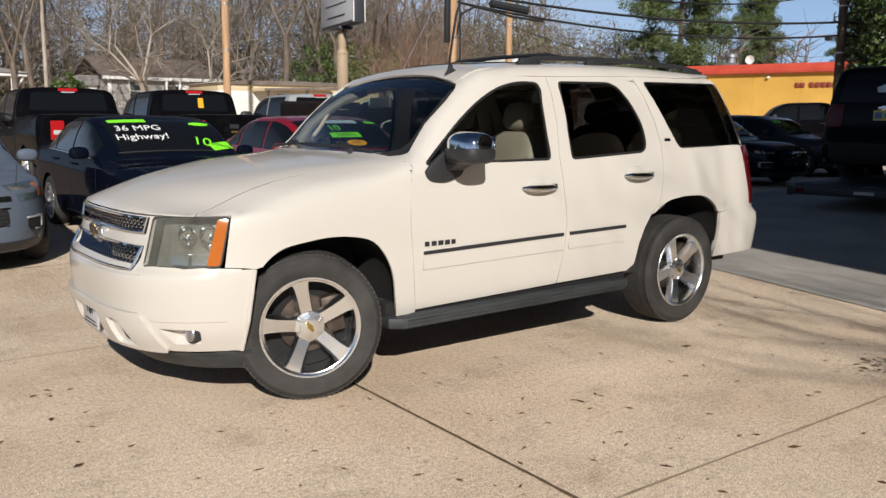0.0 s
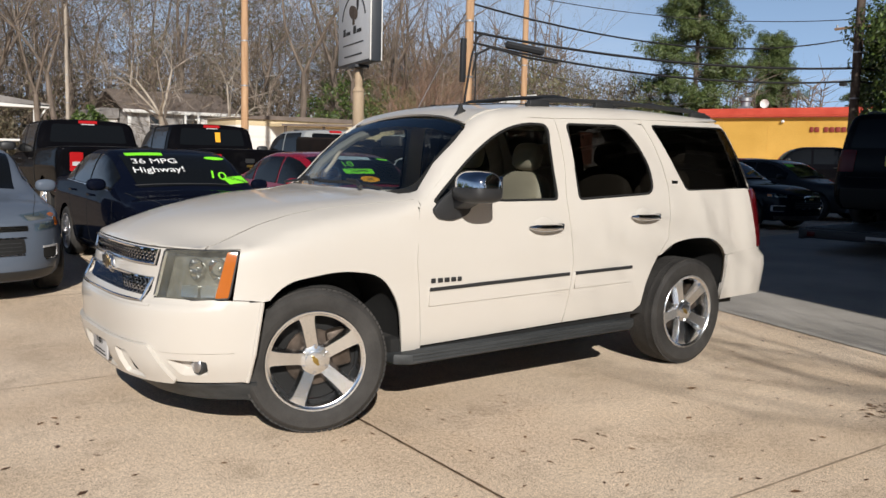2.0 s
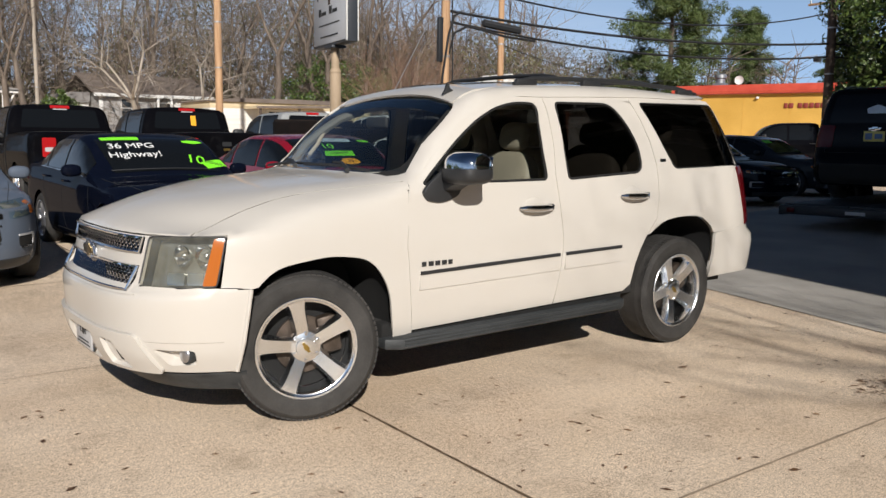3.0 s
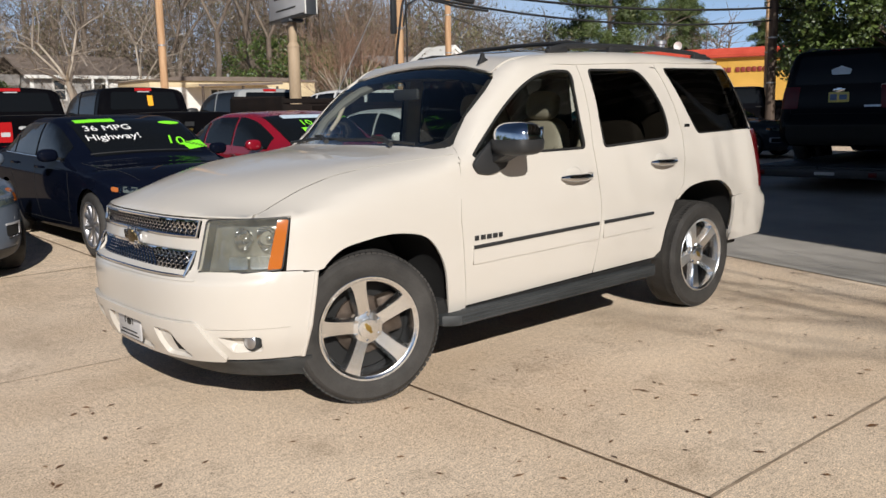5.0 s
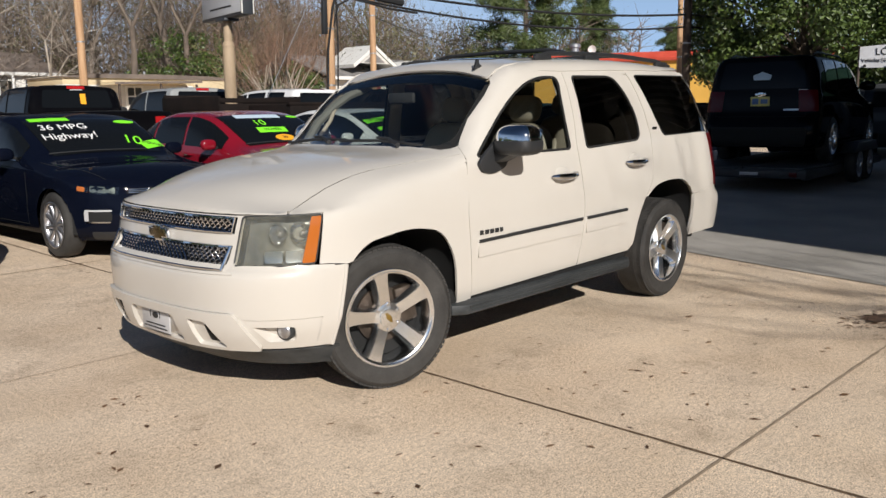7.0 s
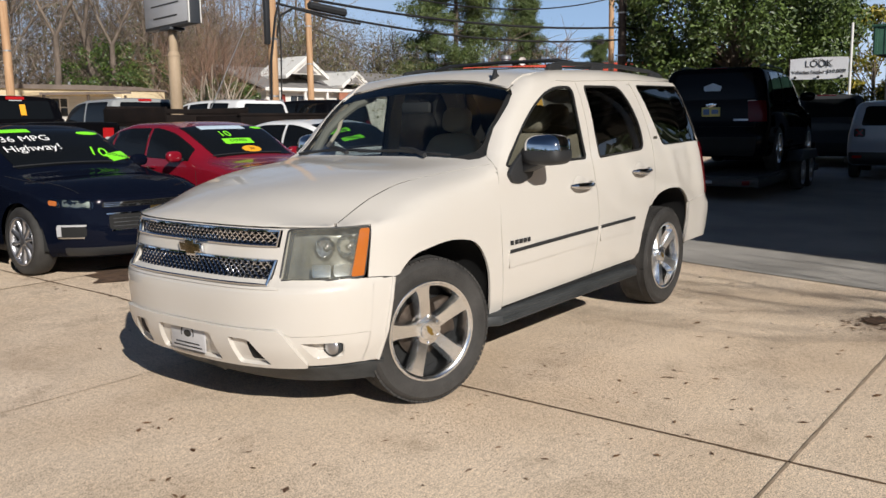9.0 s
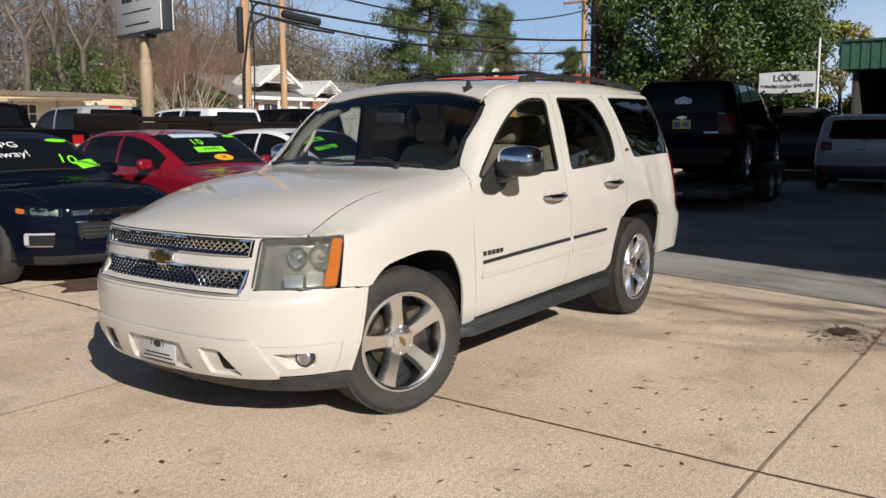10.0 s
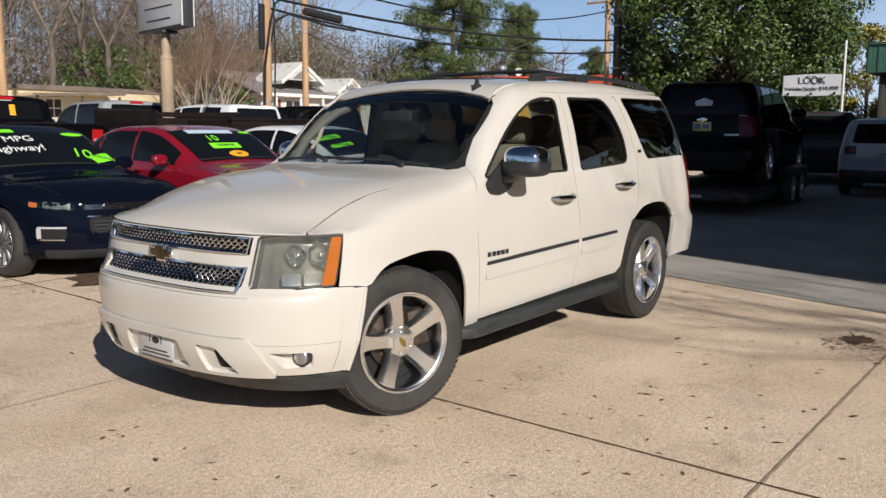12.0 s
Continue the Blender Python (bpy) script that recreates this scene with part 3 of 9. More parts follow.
def onskin(deg, z):
    p, n = SUV.hit(*NOSE.ray(Vector((radians(deg) * 0.9, z))))
    return tuple(p)


def snap(x, y):
    p, n = SUV.hit(*TOP.ray(TOP.flat((x, y, 2))))
    return tuple(p)


HOOD_SEAM = [(0.60, -0.893), (0.45, -0.828), (0.33, -0.800), (0.20, -0.782), (0.05, -0.765), (-0.10, -0.757), (-0.28, -0.757), (-0.40, -0.760), (-0.47, -0.768), (-0.53, -0.782)]
# side panels
fender = [(0.475, -1, 0.395), (0.600, -1, 0.395), (0.575, -1, 0.62), (0.556, -1, 0.867), (0.575, -1, 1.07), (0.592, -0.95, 1.155)] + [snap(x, y - 0.003) for x, y in HOOD_SEAM] + [onskin(-50.8, 0.985), onskin(-50.8, 0.975),
          onskin(-55, 0.977), onskin(-59.9, 0.979), onskin(-58.2, 0.732), onskin(-62, 0.728), (-0.335, -0.98, 0.724)] + [(x, -1, z) for x, y, z in FRONT_ARCH if z > 0.43 and (x > 0 or z > 0.727)]
both("front_fender", lay(SUV, Way((0.25, 0.80, -0.55)), fender, res=0.045), WHITE)
front_door = [(0.607, -1, 0.395), (1.688, -1, 0.425), (1.720, -1, 0.60), (1.745, -1, 0.80), (1.735, -1, 0.95), (1.722, -1, 1.10), (1.712, -1, 1.22), (1.722, -1, 1.40), (1.708, -1, 1.60),
              (1.690, -1, 1.700), (1.45, -1, 1.706), (1.28, -1, 1.672), (1.12, -1, 1.605), (0.95, -1, 1.490), (0.78, -1, 1.345), (0.66, -1, 1.225), (0.598, -1, 1.160), (0.582, -1, 1.07), (0.562, -1, 0.867), (0.582, -1, 0.62)]
front_window = rounded([(0.700, -1, 1.195), (1.640, -1, 1.203), (1.622, -1, 1.665), (1.46, -1, 1.668), (1.30, -1, 1.633), (1.15, -1, 1.560), (0.98, -1, 1.440)], [0.02, 0.03, 0.05, 0.1, 0.1, 0.1, 0.15])
rear_door = [(1.695, -1, 0.425), (2.350, -1, 0.440), (2.415, -1, 0.48), (2.446, -1, 0.62), (2.492, -1, 0.72), (2.555, -1, 0.81), (2.655, -1, 0.92), (2.690, -1, 1.08), (2.690, -1, 1.28), (2.645, -1, 1.44), (2.575, -1, 1.58), (2.485, -1, 1.70), (2.30, -1, 1.718),
             (1.697, -1, 1.702), (1.715, -1, 1.60), (1.729, -1, 1.40), (1.719, -1, 1.22), (1.729, -1, 1.10), (1.742, -1, 0.95), (1.752, -1, 0.80), (1.727, -1, 0.60)]
rear_window_side = rounded([(1.830, -1, 1.202), (2.535, -1, 1.236), (2.520, -1, 1.40), (2.42, -1, 1.56), (2.29, -1, 1.684), (1.790, -1, 1.676)], [0.03, 0.09, 0.12, 0.12, 0.10, 0.03])
quarter_window = rounded([(2.895, -1, 1.256), (3.660, -1, 1.268), (3.58, -1, 1.45), (3.44, -1, 1.712), (2.595, -1, 1.700)], [0.035, 0.02, 0.1, 0.04, 0.03])
quarter = [(2.698, -1, 1.08), (2.663, -1, 0.92), (2.563, -1, 0.812)] + [(x, -1, z) for x, y, z in REAR_ARCH if x > 2.57 and z > 0.785] + [(3.325, -1, 0.782), (3.60, -1, 0.808), (3.725, -1, 0.815),
           (3.700, -1, 0.95), (3.668, -1, 1.15), (3.655, -1, 1.262), (3.60, -1, 1.42), (3.475, -1, 1.68), (3.43, -1, 1.742), (3.0, -1, 1.738), (2.50, -1, 1.722), (2.583, -1, 1.585), (2.653, -1, 1.44), (2.698, -1, 1.28)]
fd, fd_r = both("front_door", lay(SUV, LEFT, front_door, res=0.045, holes=[front_window]), WHITE)
rd, rd_r = both("rear_door", lay(SUV, LEFT, rear_door, res=0.045, holes=[rear_window_side]), WHITE)
qp, qp_r = both("rear_quarter_panel", lay(SUV, LEFT, quarter, res=0.045, holes=[quarter_window]), WHITE)


def pane(name, outline, mat, parents, off=-0.012, way=LEFT, seal=0.016):
    me = lay(SUV, way, outline, off=off, res=0.06, rim=False)
    loop = [SUV.hit(*way.ray(way.flat(p))) for p in outline]
    bm = tube([p + n * (off + 0.007) for p, n in loop], seal * 0.6, 6, closed=True)
    se = bpy.data.meshes.new("seal")
    bm.to_mesh(se)
    bm.free()
    for i, par in enumerate(parents):
        g = part(name, me if i == 0 else mirror_mesh(me), mat, par)
        g.visible_shadow = False
        s2 = part("window_seal", se if i == 0 else mirror_mesh(se), M["liner"], par, "black rubber window seal")
        for p in s2.data.polygons:
            p.use_smooth = True


pane("window_pane", front_window, M["glass_light_tint"], (fd, fd_r))
pane("window_pane", rear_window_side, M["glass_dark"], (rd, rd_r), off=-0.008, seal=0.014)
pane("window_pane", quarter_window, M["glass_dark"], (qp, qp_r), off=-0.006, seal=0.008)

# inner flanges that close the shut lines
def flange(line, way, half=0.016, off=-0.0065, across=(1, 0, 0)):
    a = Vector(across) * half
    out = [tuple(Vector(p) - a) for p in line] + [tuple(Vector(p) + a) for p in reversed(line)]
    both("door_flange", lay(SUV, way, out, off=off, res=0.05, rim=False), WHITE)


flange([(0.604, -1, 0.40), (0.579, -1, 0.62), (0.559, -1, 0.867), (0.579, -1, 1.07), (0.594, -1, 1.15)], LEFT)
flange([(1.692, -1, 0.43), (1.724, -1, 0.60), (1.749, -1, 0.80), (1.739, -1, 0.95), (1.726, -1, 1.10), (1.716, -1, 1.22), (1.726, -1, 1.40), (1.712, -1, 1.60), (1.694, -1, 1.70)], LEFT)
flange([(2.560, -1, 0.825), (2.659, -1, 0.92), (2.694, -1, 1.08), (2.694, -1, 1.28), (2.649, -1, 1.44), (2.579, -1, 1.58), (2.493, -1, 1.70)], LEFT)
flange([(1.12, -0.735, 2), (1.40, -0.745, 2), (2.5, -0.75, 2), (3.2, -0.735, 2), (3.40, -0.66, 2)], TOP, across=(0, 1, 0), half=0.055, off=-0.010)
flange([(0.62, -1, 1.185), (0.78, -1, 1.349), (0.95, -1, 1.494), (1.12, -1, 1.608), (1.28, -1, 1.676), (1.45, -1, 1.710), (2.50, -1, 1.724), (3.40, -1, 1.742)], LEFT, across=(0, 0, 1), half=0.014)

# Black strip that paints in the shade of the narrow hood gap.
seam_line = [(x, y, 2) for x, y in HOOD_SEAM[1:]]
both("hood_gap_shade", lay(SUV, TOP, [(x, y - 0.005, z) for x, y, z in seam_line] + [(x, y + 0.005, z) for x, y, z in reversed(seam_line)], off=-0.003, res=0.05, rim=False), M["liner"], None, "dark strip for the shade in the hood seam")
corner = [(0.42, -0.838, 2), (0.47, -0.800, 2), (0.535, -0.742, 2), (0.585, -0.752, 2), (0.635, -0.800, 2), (0.70, -0.84, 2), (0.70, -0.925, 2), (0.63, -0.955, 2), (0.55, -0.93, 2), (0.48, -0.87, 2)]
both("cowl_corner", lay(SUV, TOP, rounded(corner, 0.03, 3), off=-0.004, res=0.03, rim=False), WHITE)

# roof, hood, windscreen
roof_l = [(1.138, -0.15), (1.123, -0.40), (1.083, -0.685), (1.40, -0.7045), (2.5, -0.7095), (3.2, -0.6945), (3.42, -0.60), (3.47, -0.30)]
roof = [(x, y, 2) for x, y in roof_l] + [(x, -y, 2) for x, y in reversed(roof_l)]
sunroof = rounded([(1.40, -0.43, 2), (2.12, -0.45, 2), (2.12, 0.45, 2), (1.40, 0.43, 2)], 0.07)
part("roof", lay(SUV, TOP, roof, res=0.07, holes=[sunroof]), WHITE, hero)
part("sunroof", lay(SUV, TOP, rounded([(1.405, -0.425, 2), (2.115, -0.445, 2), (2.115, 0.445, 2), (1.405, 0.425, 2)], 0.07), off=0.004, res=0.08), M["glass_black"], hero, "dark glass sunroof")
rail = [(0.612, -0.945, 1.158), (0.612, -0.895, 1.183), (0.650, -0.812, 1.235), (0.80, -0.786, 1.42), (0.95, -0.768, 1.54), (1.036, -0.746, 1.615), (1.079, -0.685, 1.64), (1.40, -0.706, 1.76), (2.5, -0.711, 1.80), (3.2, -0.696, 1.79), (3.42, -0.63, 1.78), (3.45, -0.72, 1.752),
        (3.0, -0.80, 1.745), (2.50, -0.81, 1.728), (1.69, -0.82, 1.709), (1.45, -0.82, 1.713), (1.28, -0.83, 1.679), (1.12, -0.85, 1.612), (0.95, -0.88, 1.497), (0.78, -0.92, 1.352), (0.66, -0.94, 1.232)]
both("roof_side_rail", lay(SUV, SLANT, rail, res=0.04), WHITE)
SCREEN = Way((0.80, 0, -0.60))
hood_l = [onskin(-a, 0.974) for a in (0.01, 6, 12, 18, 24, 30, 36, 42, 46, 50.1)] + [onskin(-50.1, 0.985)] + [snap(x - 0.002, y + 0.004) for x, y in reversed(HOOD_SEAM)] + [snap(0.56, -0.70), snap(0.49, -0.40), snap(0.455, 0.0)]
hood = hood_l + [(x, -y, z) for x, y, z in reversed(hood_l[1:-1])]
part("hood", lay(SUV, Way((0.35, 0, -0.94)), hood, res=0.04), WHITE, hero)
screen_l = [(0.47, 0.0, 1.215), (0.505, -0.40, 1.205), (0.575, -0.70, 1.20), (0.655, -0.825, 1.245), (0.80, -0.795, 1.42), (0.95, -0.778, 1.54), (1.035, -0.757, 1.61), (1.075, -0.68, 1.635), (1.115, -0.40, 1.675), (1.13, 0.0, 1.69)]
screen = screen_l + [(x, -y, z) for x, y, z in reversed(screen_l[1:-1])]
ws = part("windscreen", lay(SUV, SCREEN, screen, off=-0.006, res=0.08, rim=False), M["glass_clear"], hero, "clear windscreen with a dark band along its top")
ws.visible_shadow = False
band_l = [(1.055, 0.0, 1.63), (1.035, -0.45, 1.61), (0.99, -0.735, 1.575), (1.035, -0.752, 1.61), (1.075, -0.68, 1.635), (1.115, -0.40, 1.675), (1.13, 0.0, 1.69)]
shade_band = band_l + [(x, -y, z) for x, y, z in reversed(band_l[1:-1])]
sb = part("shade_band", lay(SUV, SCREEN, shade_band, off=-0.009, res=0.08, rim=False), M["glass_dark"], ws, "dark tinted band")
sb.visible_shadow = False
for sgn in (1, -1):
    strip = rounded([(0.575, -0.70, 1.205), (0.655, -0.822, 1.245), (0.80, -0.795, 1.42), (0.95, -0.778, 1.54), (1.035, -0.752, 1.61), (1.035, -0.722, 1.61), (0.95, -0.738, 1.54), (0.80, -0.750, 1.42), (0.690, -0.755, 1.29), (0.620, -0.660, 1.235), (0.56, -0.60, 1.20)], [0.0, 0.04, 0, 0, 0.01, 0.01, 0, 0, 0.06, 0.05, 0.0], 4)
    part("black_border", lay(SUV, SCREEN, [(x, sgn * y, z) for x, y, z in strip], off=-0.004, res=0.08, rim=False), M["liner"], ws)
cowl_l = [(0.457, 0.0, 1.2), (0.492, -0.40, 1.19), (0.562, -0.70, 1.182), (0.587, -0.875, 1.178), (0.64, -0.83, 1.235), (0.585, -0.70, 1.225), (0.515, -0.40, 1.22), (0.48, 0.0, 1.23)]
part("cowl", lay(SUV, Way((0.5, 0, -0.86)), cowl_l + [(x, -y, z) for x, y, z in reversed(cowl_l[1:-1])], off=-0.010, res=0.06, rim=False), M["black_plastic"], hero, "black plastic cowl")
for y0, y1 in ((-0.62, 0.06), (0.02, 0.66)):
    def at_screen(x, y, z, off):
        p, n = SUV.hit(*SCREEN.ray(SCREEN.flat((x, y, z))))
        return p + n * off
    w = part("wiper", tube([at_screen(0.53, y0 + 0.12, 1.20, 0.02), at_screen(0.56, y0 + 0.25, 1.235, 0.035), at_screen(0.54, (y0 + y1) / 2, 1.245, 0.04)], [0.016, 0.011, 0.008], 6), M["black_plastic"], hero, "black wiper")
    part("blade", tube([at_screen(0.56, y0 - 0.02, 1.225, 0.02), at_screen(0.53, (y0 + y1) / 2, 1.240, 0.026), at_screen(0.505, y1, 1.250, 0.02)], 0.009, 6), M["black_plastic"], w)

# front end
bump_up = []
for i in range(41):
    a = radians(-118 + 236 * i / 40)
    bump_up.append((0.1 - math.cos(a), math.sin(a), 0.732))
ARCH_CUT = -0.425
up = [(ARCH_CUT, -1, 0.724)] + [p for p in bump_up if p[0] < ARCH_CUT - 0.02] + [(ARCH_CUT, 1, 0.724), (-0.43, 1, 0.60), (-0.44, 1, 0.470)] + [(0.1 - math.cos(radians(a)), math.sin(radians(a)), 0.467 + (0.035 if abs(a) < 36 else 0.0)) for a in range(58, -59, -4)] + [(-0.44, -1, 0.470), (-0.43, -1, 0.60)]
bumper = thing("front_bumper", None, "", "")
bumper.parent = hero
part("bumper_upper", lay(SUV, NOSE, up, res=0.05), WHITE, bumper)
side_piece = [(-0.455, -1, 0.718), (-0.338, -1, 0.718), (-0.355, -1, 0.60), (-0.371, -1, 0.46), (-0.383, -1, 0.31), (-0.470, -1, 0.31)]
edge_me = bpy.data.meshes.new("lip")
lip = tube([SUV.hit(*LEFT.ray(LEFT.flat(q)))[0] for q in ((-0.340, -1, 0.716), (-0.357, -1, 0.60), (-0.373, -1, 0.46), (-0.386, -1, 0.308))], 0.012, 8)
lip.to_mesh(edge_me)
lip.free()
both("arch_lip", edge_me, WHITE, bumper)
both("bumper_side", lay(SUV, LEFT, side_piece, off=0.0012, res=0.03, rim=False), WHITE, bumper)
lowline = [(0.1 - math.cos(radians(a)), math.sin(radians(a)), 0.464 + (0.035 if abs(a) < 36 else 0.0)) for a in range(-58, 59, 4)]
low = [(-0.44, -1, 0.464)] + lowline + [(-0.44, 1, 0.464), (-0.45, 1, 0.30)] + [(0.1 - math.cos(radians(a)), math.sin(radians(a)), 0.285) for a in range(58, -59, -4)] + [(-0.45, -1, 0.30)]


def nose_pt(deg, z):
    return (0.1 - math.cos(radians(deg)), math.sin(radians(deg)), z)


pockets = []
for s in (1, -1):
    pockets.append(rounded([nose_pt(-51.5 * s, 0.425), nose_pt(-40 * s, 0.43), nose_pt(-44 * s, 0.345), nose_pt(-51.5 * s, 0.350)], 0.02))
part("bumper_lower", lay(SUV, NOSE, low, off=-0.004, thick=0.018, res=0.045, holes=pockets), WHITE, bumper)
for outline in pockets:
    flat = [NOSE.flat(q) for q in outline]
    mid = sum(flat, Vector((0, 0))) / len(flat)
    bm = bmesh.new()
    rings = []
    for k, depth in ((1.05, -0.006), (0.96, -0.010), (0.86, -0.034), (0.70, -0.050), (0.2, -0.052)):
        ring = []
        for q in flat:
            p, n = SUV.hit(*NOSE.ray(mid + (q - mid) * k))
            ring.append(bm.verts.new(p + n * depth))
        rings.append(ring)
    for a, b in zip(rings, rings[1:]):
        for i in range(len(a)):
            bm.faces.new((a[i], a[(i + 1) % len(a)], b[(i + 1) % len(a)], b[i]))
    bm.faces.new(rings[-1])
    part("pocket", bm, WHITE, bumper, "moulded recess")
for s in (1, -1):
    part("duct", lay(SUV, NOSE, rounded([nose_pt(-25.0 * s, 0.432), nose_pt(-28.0 * s, 0.43), nose_pt(-32.0 * s, 0.340), nose_pt(-26.0 * s, 0.340)], 0.012), off=-0.003, res=0.03, rim=False), M["liner"], bumper, "dark air duct")
    p, n = SUV.hit(*NOSE.ray(NOSE.flat(nose_pt(-49.2 * s, 0.390))))
    fm = Matrix.Translation(p - n * 0.040) @ Vector((-1, -0.25 * s, 0)).to_track_quat("Z", "Y").to_matrix().to_4x4()
    fog = part("fog_lamp", cyl(0.046, 0.050, 0.05, m=fm, n=24, bevel=0.006), M["grey_plastic"], bumper, "round fog lamp")
    part("lens", blob(0.040, 0.040, 0.014, at=(0, 0, 0), m=fm @ Matrix.Translation((0, 0, 0.026))), M["alloy_dull"], fog)
fascia_top = [nose_pt(35.5 * k / 9, 0.500) for k in range(-9, 10)]
fascia_low = [nose_pt(42.5 * k / 9, 0.300 + 0.012 * abs(k) / 9) for k in range(9, -10, -1)]
gaps = [rounded([nose_pt(-12.5, 0.458), nose_pt(12.5, 0.458), nose_pt(15.0, 0.322), nose_pt(-15.0, 0.322)], 0.018)]
for s in (1, -1):
    gaps.append(rounded([nose_pt(-19.5 * s, 0.455), nose_pt(-26.5 * s, 0.452), nose_pt(-32.5 * s, 0.325), nose_pt(-22.0 * s, 0.325)], 0.018))
part("lower_fascia", lay(SUV, NOSE, rounded(fascia_top + fascia_low, 0.02, 2), off=0.020, thick=0.040, res=0.035, holes=gaps), WHITE, bumper, "raised white lower fascia with duct openings")
part("bumper_flange", lay(SUV, NOSE, [nose_pt(a, 0.530) for a in range(-58, 59, 4)] + [nose_pt(a, 0.445) for a in range(58, -59, -4)], off=-0.009, res=0.05, rim=False), WHITE, bumper)
pl_p, pl_n = SUV.hit(*NOSE.ray(NOSE.flat(nose_pt(0, 0.385))))
plate = part("number_plate", box(0.010, 0.29, 0.140, at=(pl_p.x - 0.008, 0, 0.405), bevel=0.003), M["plate_white"], bumper, "white dealer plate with a drawn emblem")
ring = [(pl_p.x - 0.0145, 0.052 * math.cos(radians(a)), 0.42 + 0.040 * math.sin(radians(a))) for a in range(-20, 201, 20)]
part("plate_print", tube(ring, 0.0025, 5), M["ink"], plate)
part("plate_print", blob(0.003, 0.032, 0.018, at=(pl_p.x - 0.0135, 0.0, 0.418)), M["ink"], plate)
for k, wd in ((0, 0.2), (1, 0.24)):
    part("plate_print", box(0.003, wd, 0.006, at=(pl_p.x - 0.0135, 0, 0.370 - 0.018 * k)), M["ink"], plate)
dam = [(-0.39, -1, 0.296)] + [nose_pt(a, 0.292) for a in range(-60, 61, 4)] + [(-0.39, 1, 0.296), (-0.375, 1, 0.18)] + [nose_pt(a, 0.20) for a in range(60, -61, -4)] + [(-0.375, -1, 0.18)]
DAM = Skin([[(0.1 - (0.930 - 0.045 * k) * superellipse((1 - i / 40) * math.pi / 2, 2.9)[0], -(0.930 - 0.01 * k) * superellipse((1 - i / 40) * math.pi / 2, 2.9)[1], 0.31 - 0.035 * k) for k in range(5)] for i in range(41)])
part("air_dam", lay(DAM, NOSE, dam, thick=0.012, res=0.05), M["grey_plastic"], hero, "grey plastic air dam")


def grille_piece(name, lo, hi, half, half_low):
    """One chromed grille opening: frame, black backing and a diamond mesh of bars."""
    def pt(u, v):
        a = half_low + (half - half_low) * v
        return nose_pt(a * u, lo + (hi - lo) * v)
    out = [pt(-1 + 2 * i / 16, 1) for i in range(17)] + [pt(1 - 2 * i / 16, 0) for i in range(17)]
    base = part(name, lay(SUV, NOSE, out, off=-0.035, res=0.06, rim=False), M["liner"], hero, "chrome diamond-mesh grille with a black backing")
    ringp = []
    for q in out:
        p, n = SUV.hit(*NOSE.ray(NOSE.flat(q)))
        ringp.append(p + n * 0.004)
    part("frame", tube(ringp, 0.008, 6, closed=True), M["chrome"], base, "chrome surround")
    bm = bmesh.new()
    h = hi - lo
    wide = 2 * radians(half) * 0.86
    pitch = 0.034
    lean = 1.15
    nb = int((wide + h * lean) / pitch)
    for sgn in (1, -1):
        for i in range(nb):
            a0 = -wide / 2 - h * lean + (i + 0.5) * pitch
            pts = []
            for j in range(7):
                v = j / 6
                s = (a0 + v * h * lean) * sgn
                u = s / (wide / 2)
                if abs(u) <= 0.985:
                    p, n = SUV.hit(*NOSE.ray(NOSE.flat(pt(u, v))))
                    pts.append(p - n * (0.010 if sgn > 0 else 0.014))
            if len(pts) > 1:
                tube(pts, 0.0044, 4, bm)
    part("grille_mesh", bm, M["chrome"], base, "chrome mesh")
    return base


grille_piece("upper_grille", 0.886, 0.955, 35.5, 34.6)
grille_piece("lower_grille", 0.708, 0.818, 34.2, 32.2)
bar_l = [nose_pt(38.3 * k / 10, 0.968) for k in range(-10, 11)] + [nose_pt(35.3 * k / 10, 0.690) for k in range(10, -11, -1)]
gup = [nose_pt(36.3 * (-1 + 2 * i / 16), 0.961) for i in range(17)] + [nose_pt(35.3 * (1 - 2 * i / 16), 0.880) for i in range(17)]
glow_ = [nose_pt(34.8 * (-1 + 2 * i / 16), 0.824) for i in range(17)] + [nose_pt(32.8 * (1 - 2 * i / 16), 0.702) for i in range(17)]
part("grille_panel", lay(SUV, NOSE, bar_l, res=0.05, holes=[gup, glow_]), WHITE, hero)
ep, en = SUV.hit(*NOSE.ray(NOSE.flat(nose_pt(0, 0.852))))
bow = [(-0.088, -0.012), (-0.076, 0.020), (-0.034, 0.020), (-0.029, 0.036), (0.040, 0.036), (0.036, 0.020), (0.088, 0.020), (0.076, -0.020), (0.034, -0.020), (0.029, -0.036), (-0.040, -0.036), (-0.036, -0.020), (-0.088, -0.020)]
part("emblem", prism([(a * 1.12, b * 1.2 + 0.852) for a, b in bow], 0.022, "X", ep.x - 0.026, bevel=0.003), M["chrome"], hero, "dark bronze emblem with a chrome edge")
part("emblem_face", prism([(a * 0.94, b * 0.9 + 0.852) for a, b in bow], 0.008, "X", ep.x - 0.031, bevel=0.002), M["bronze"], hero, "dark bronze emblem face")

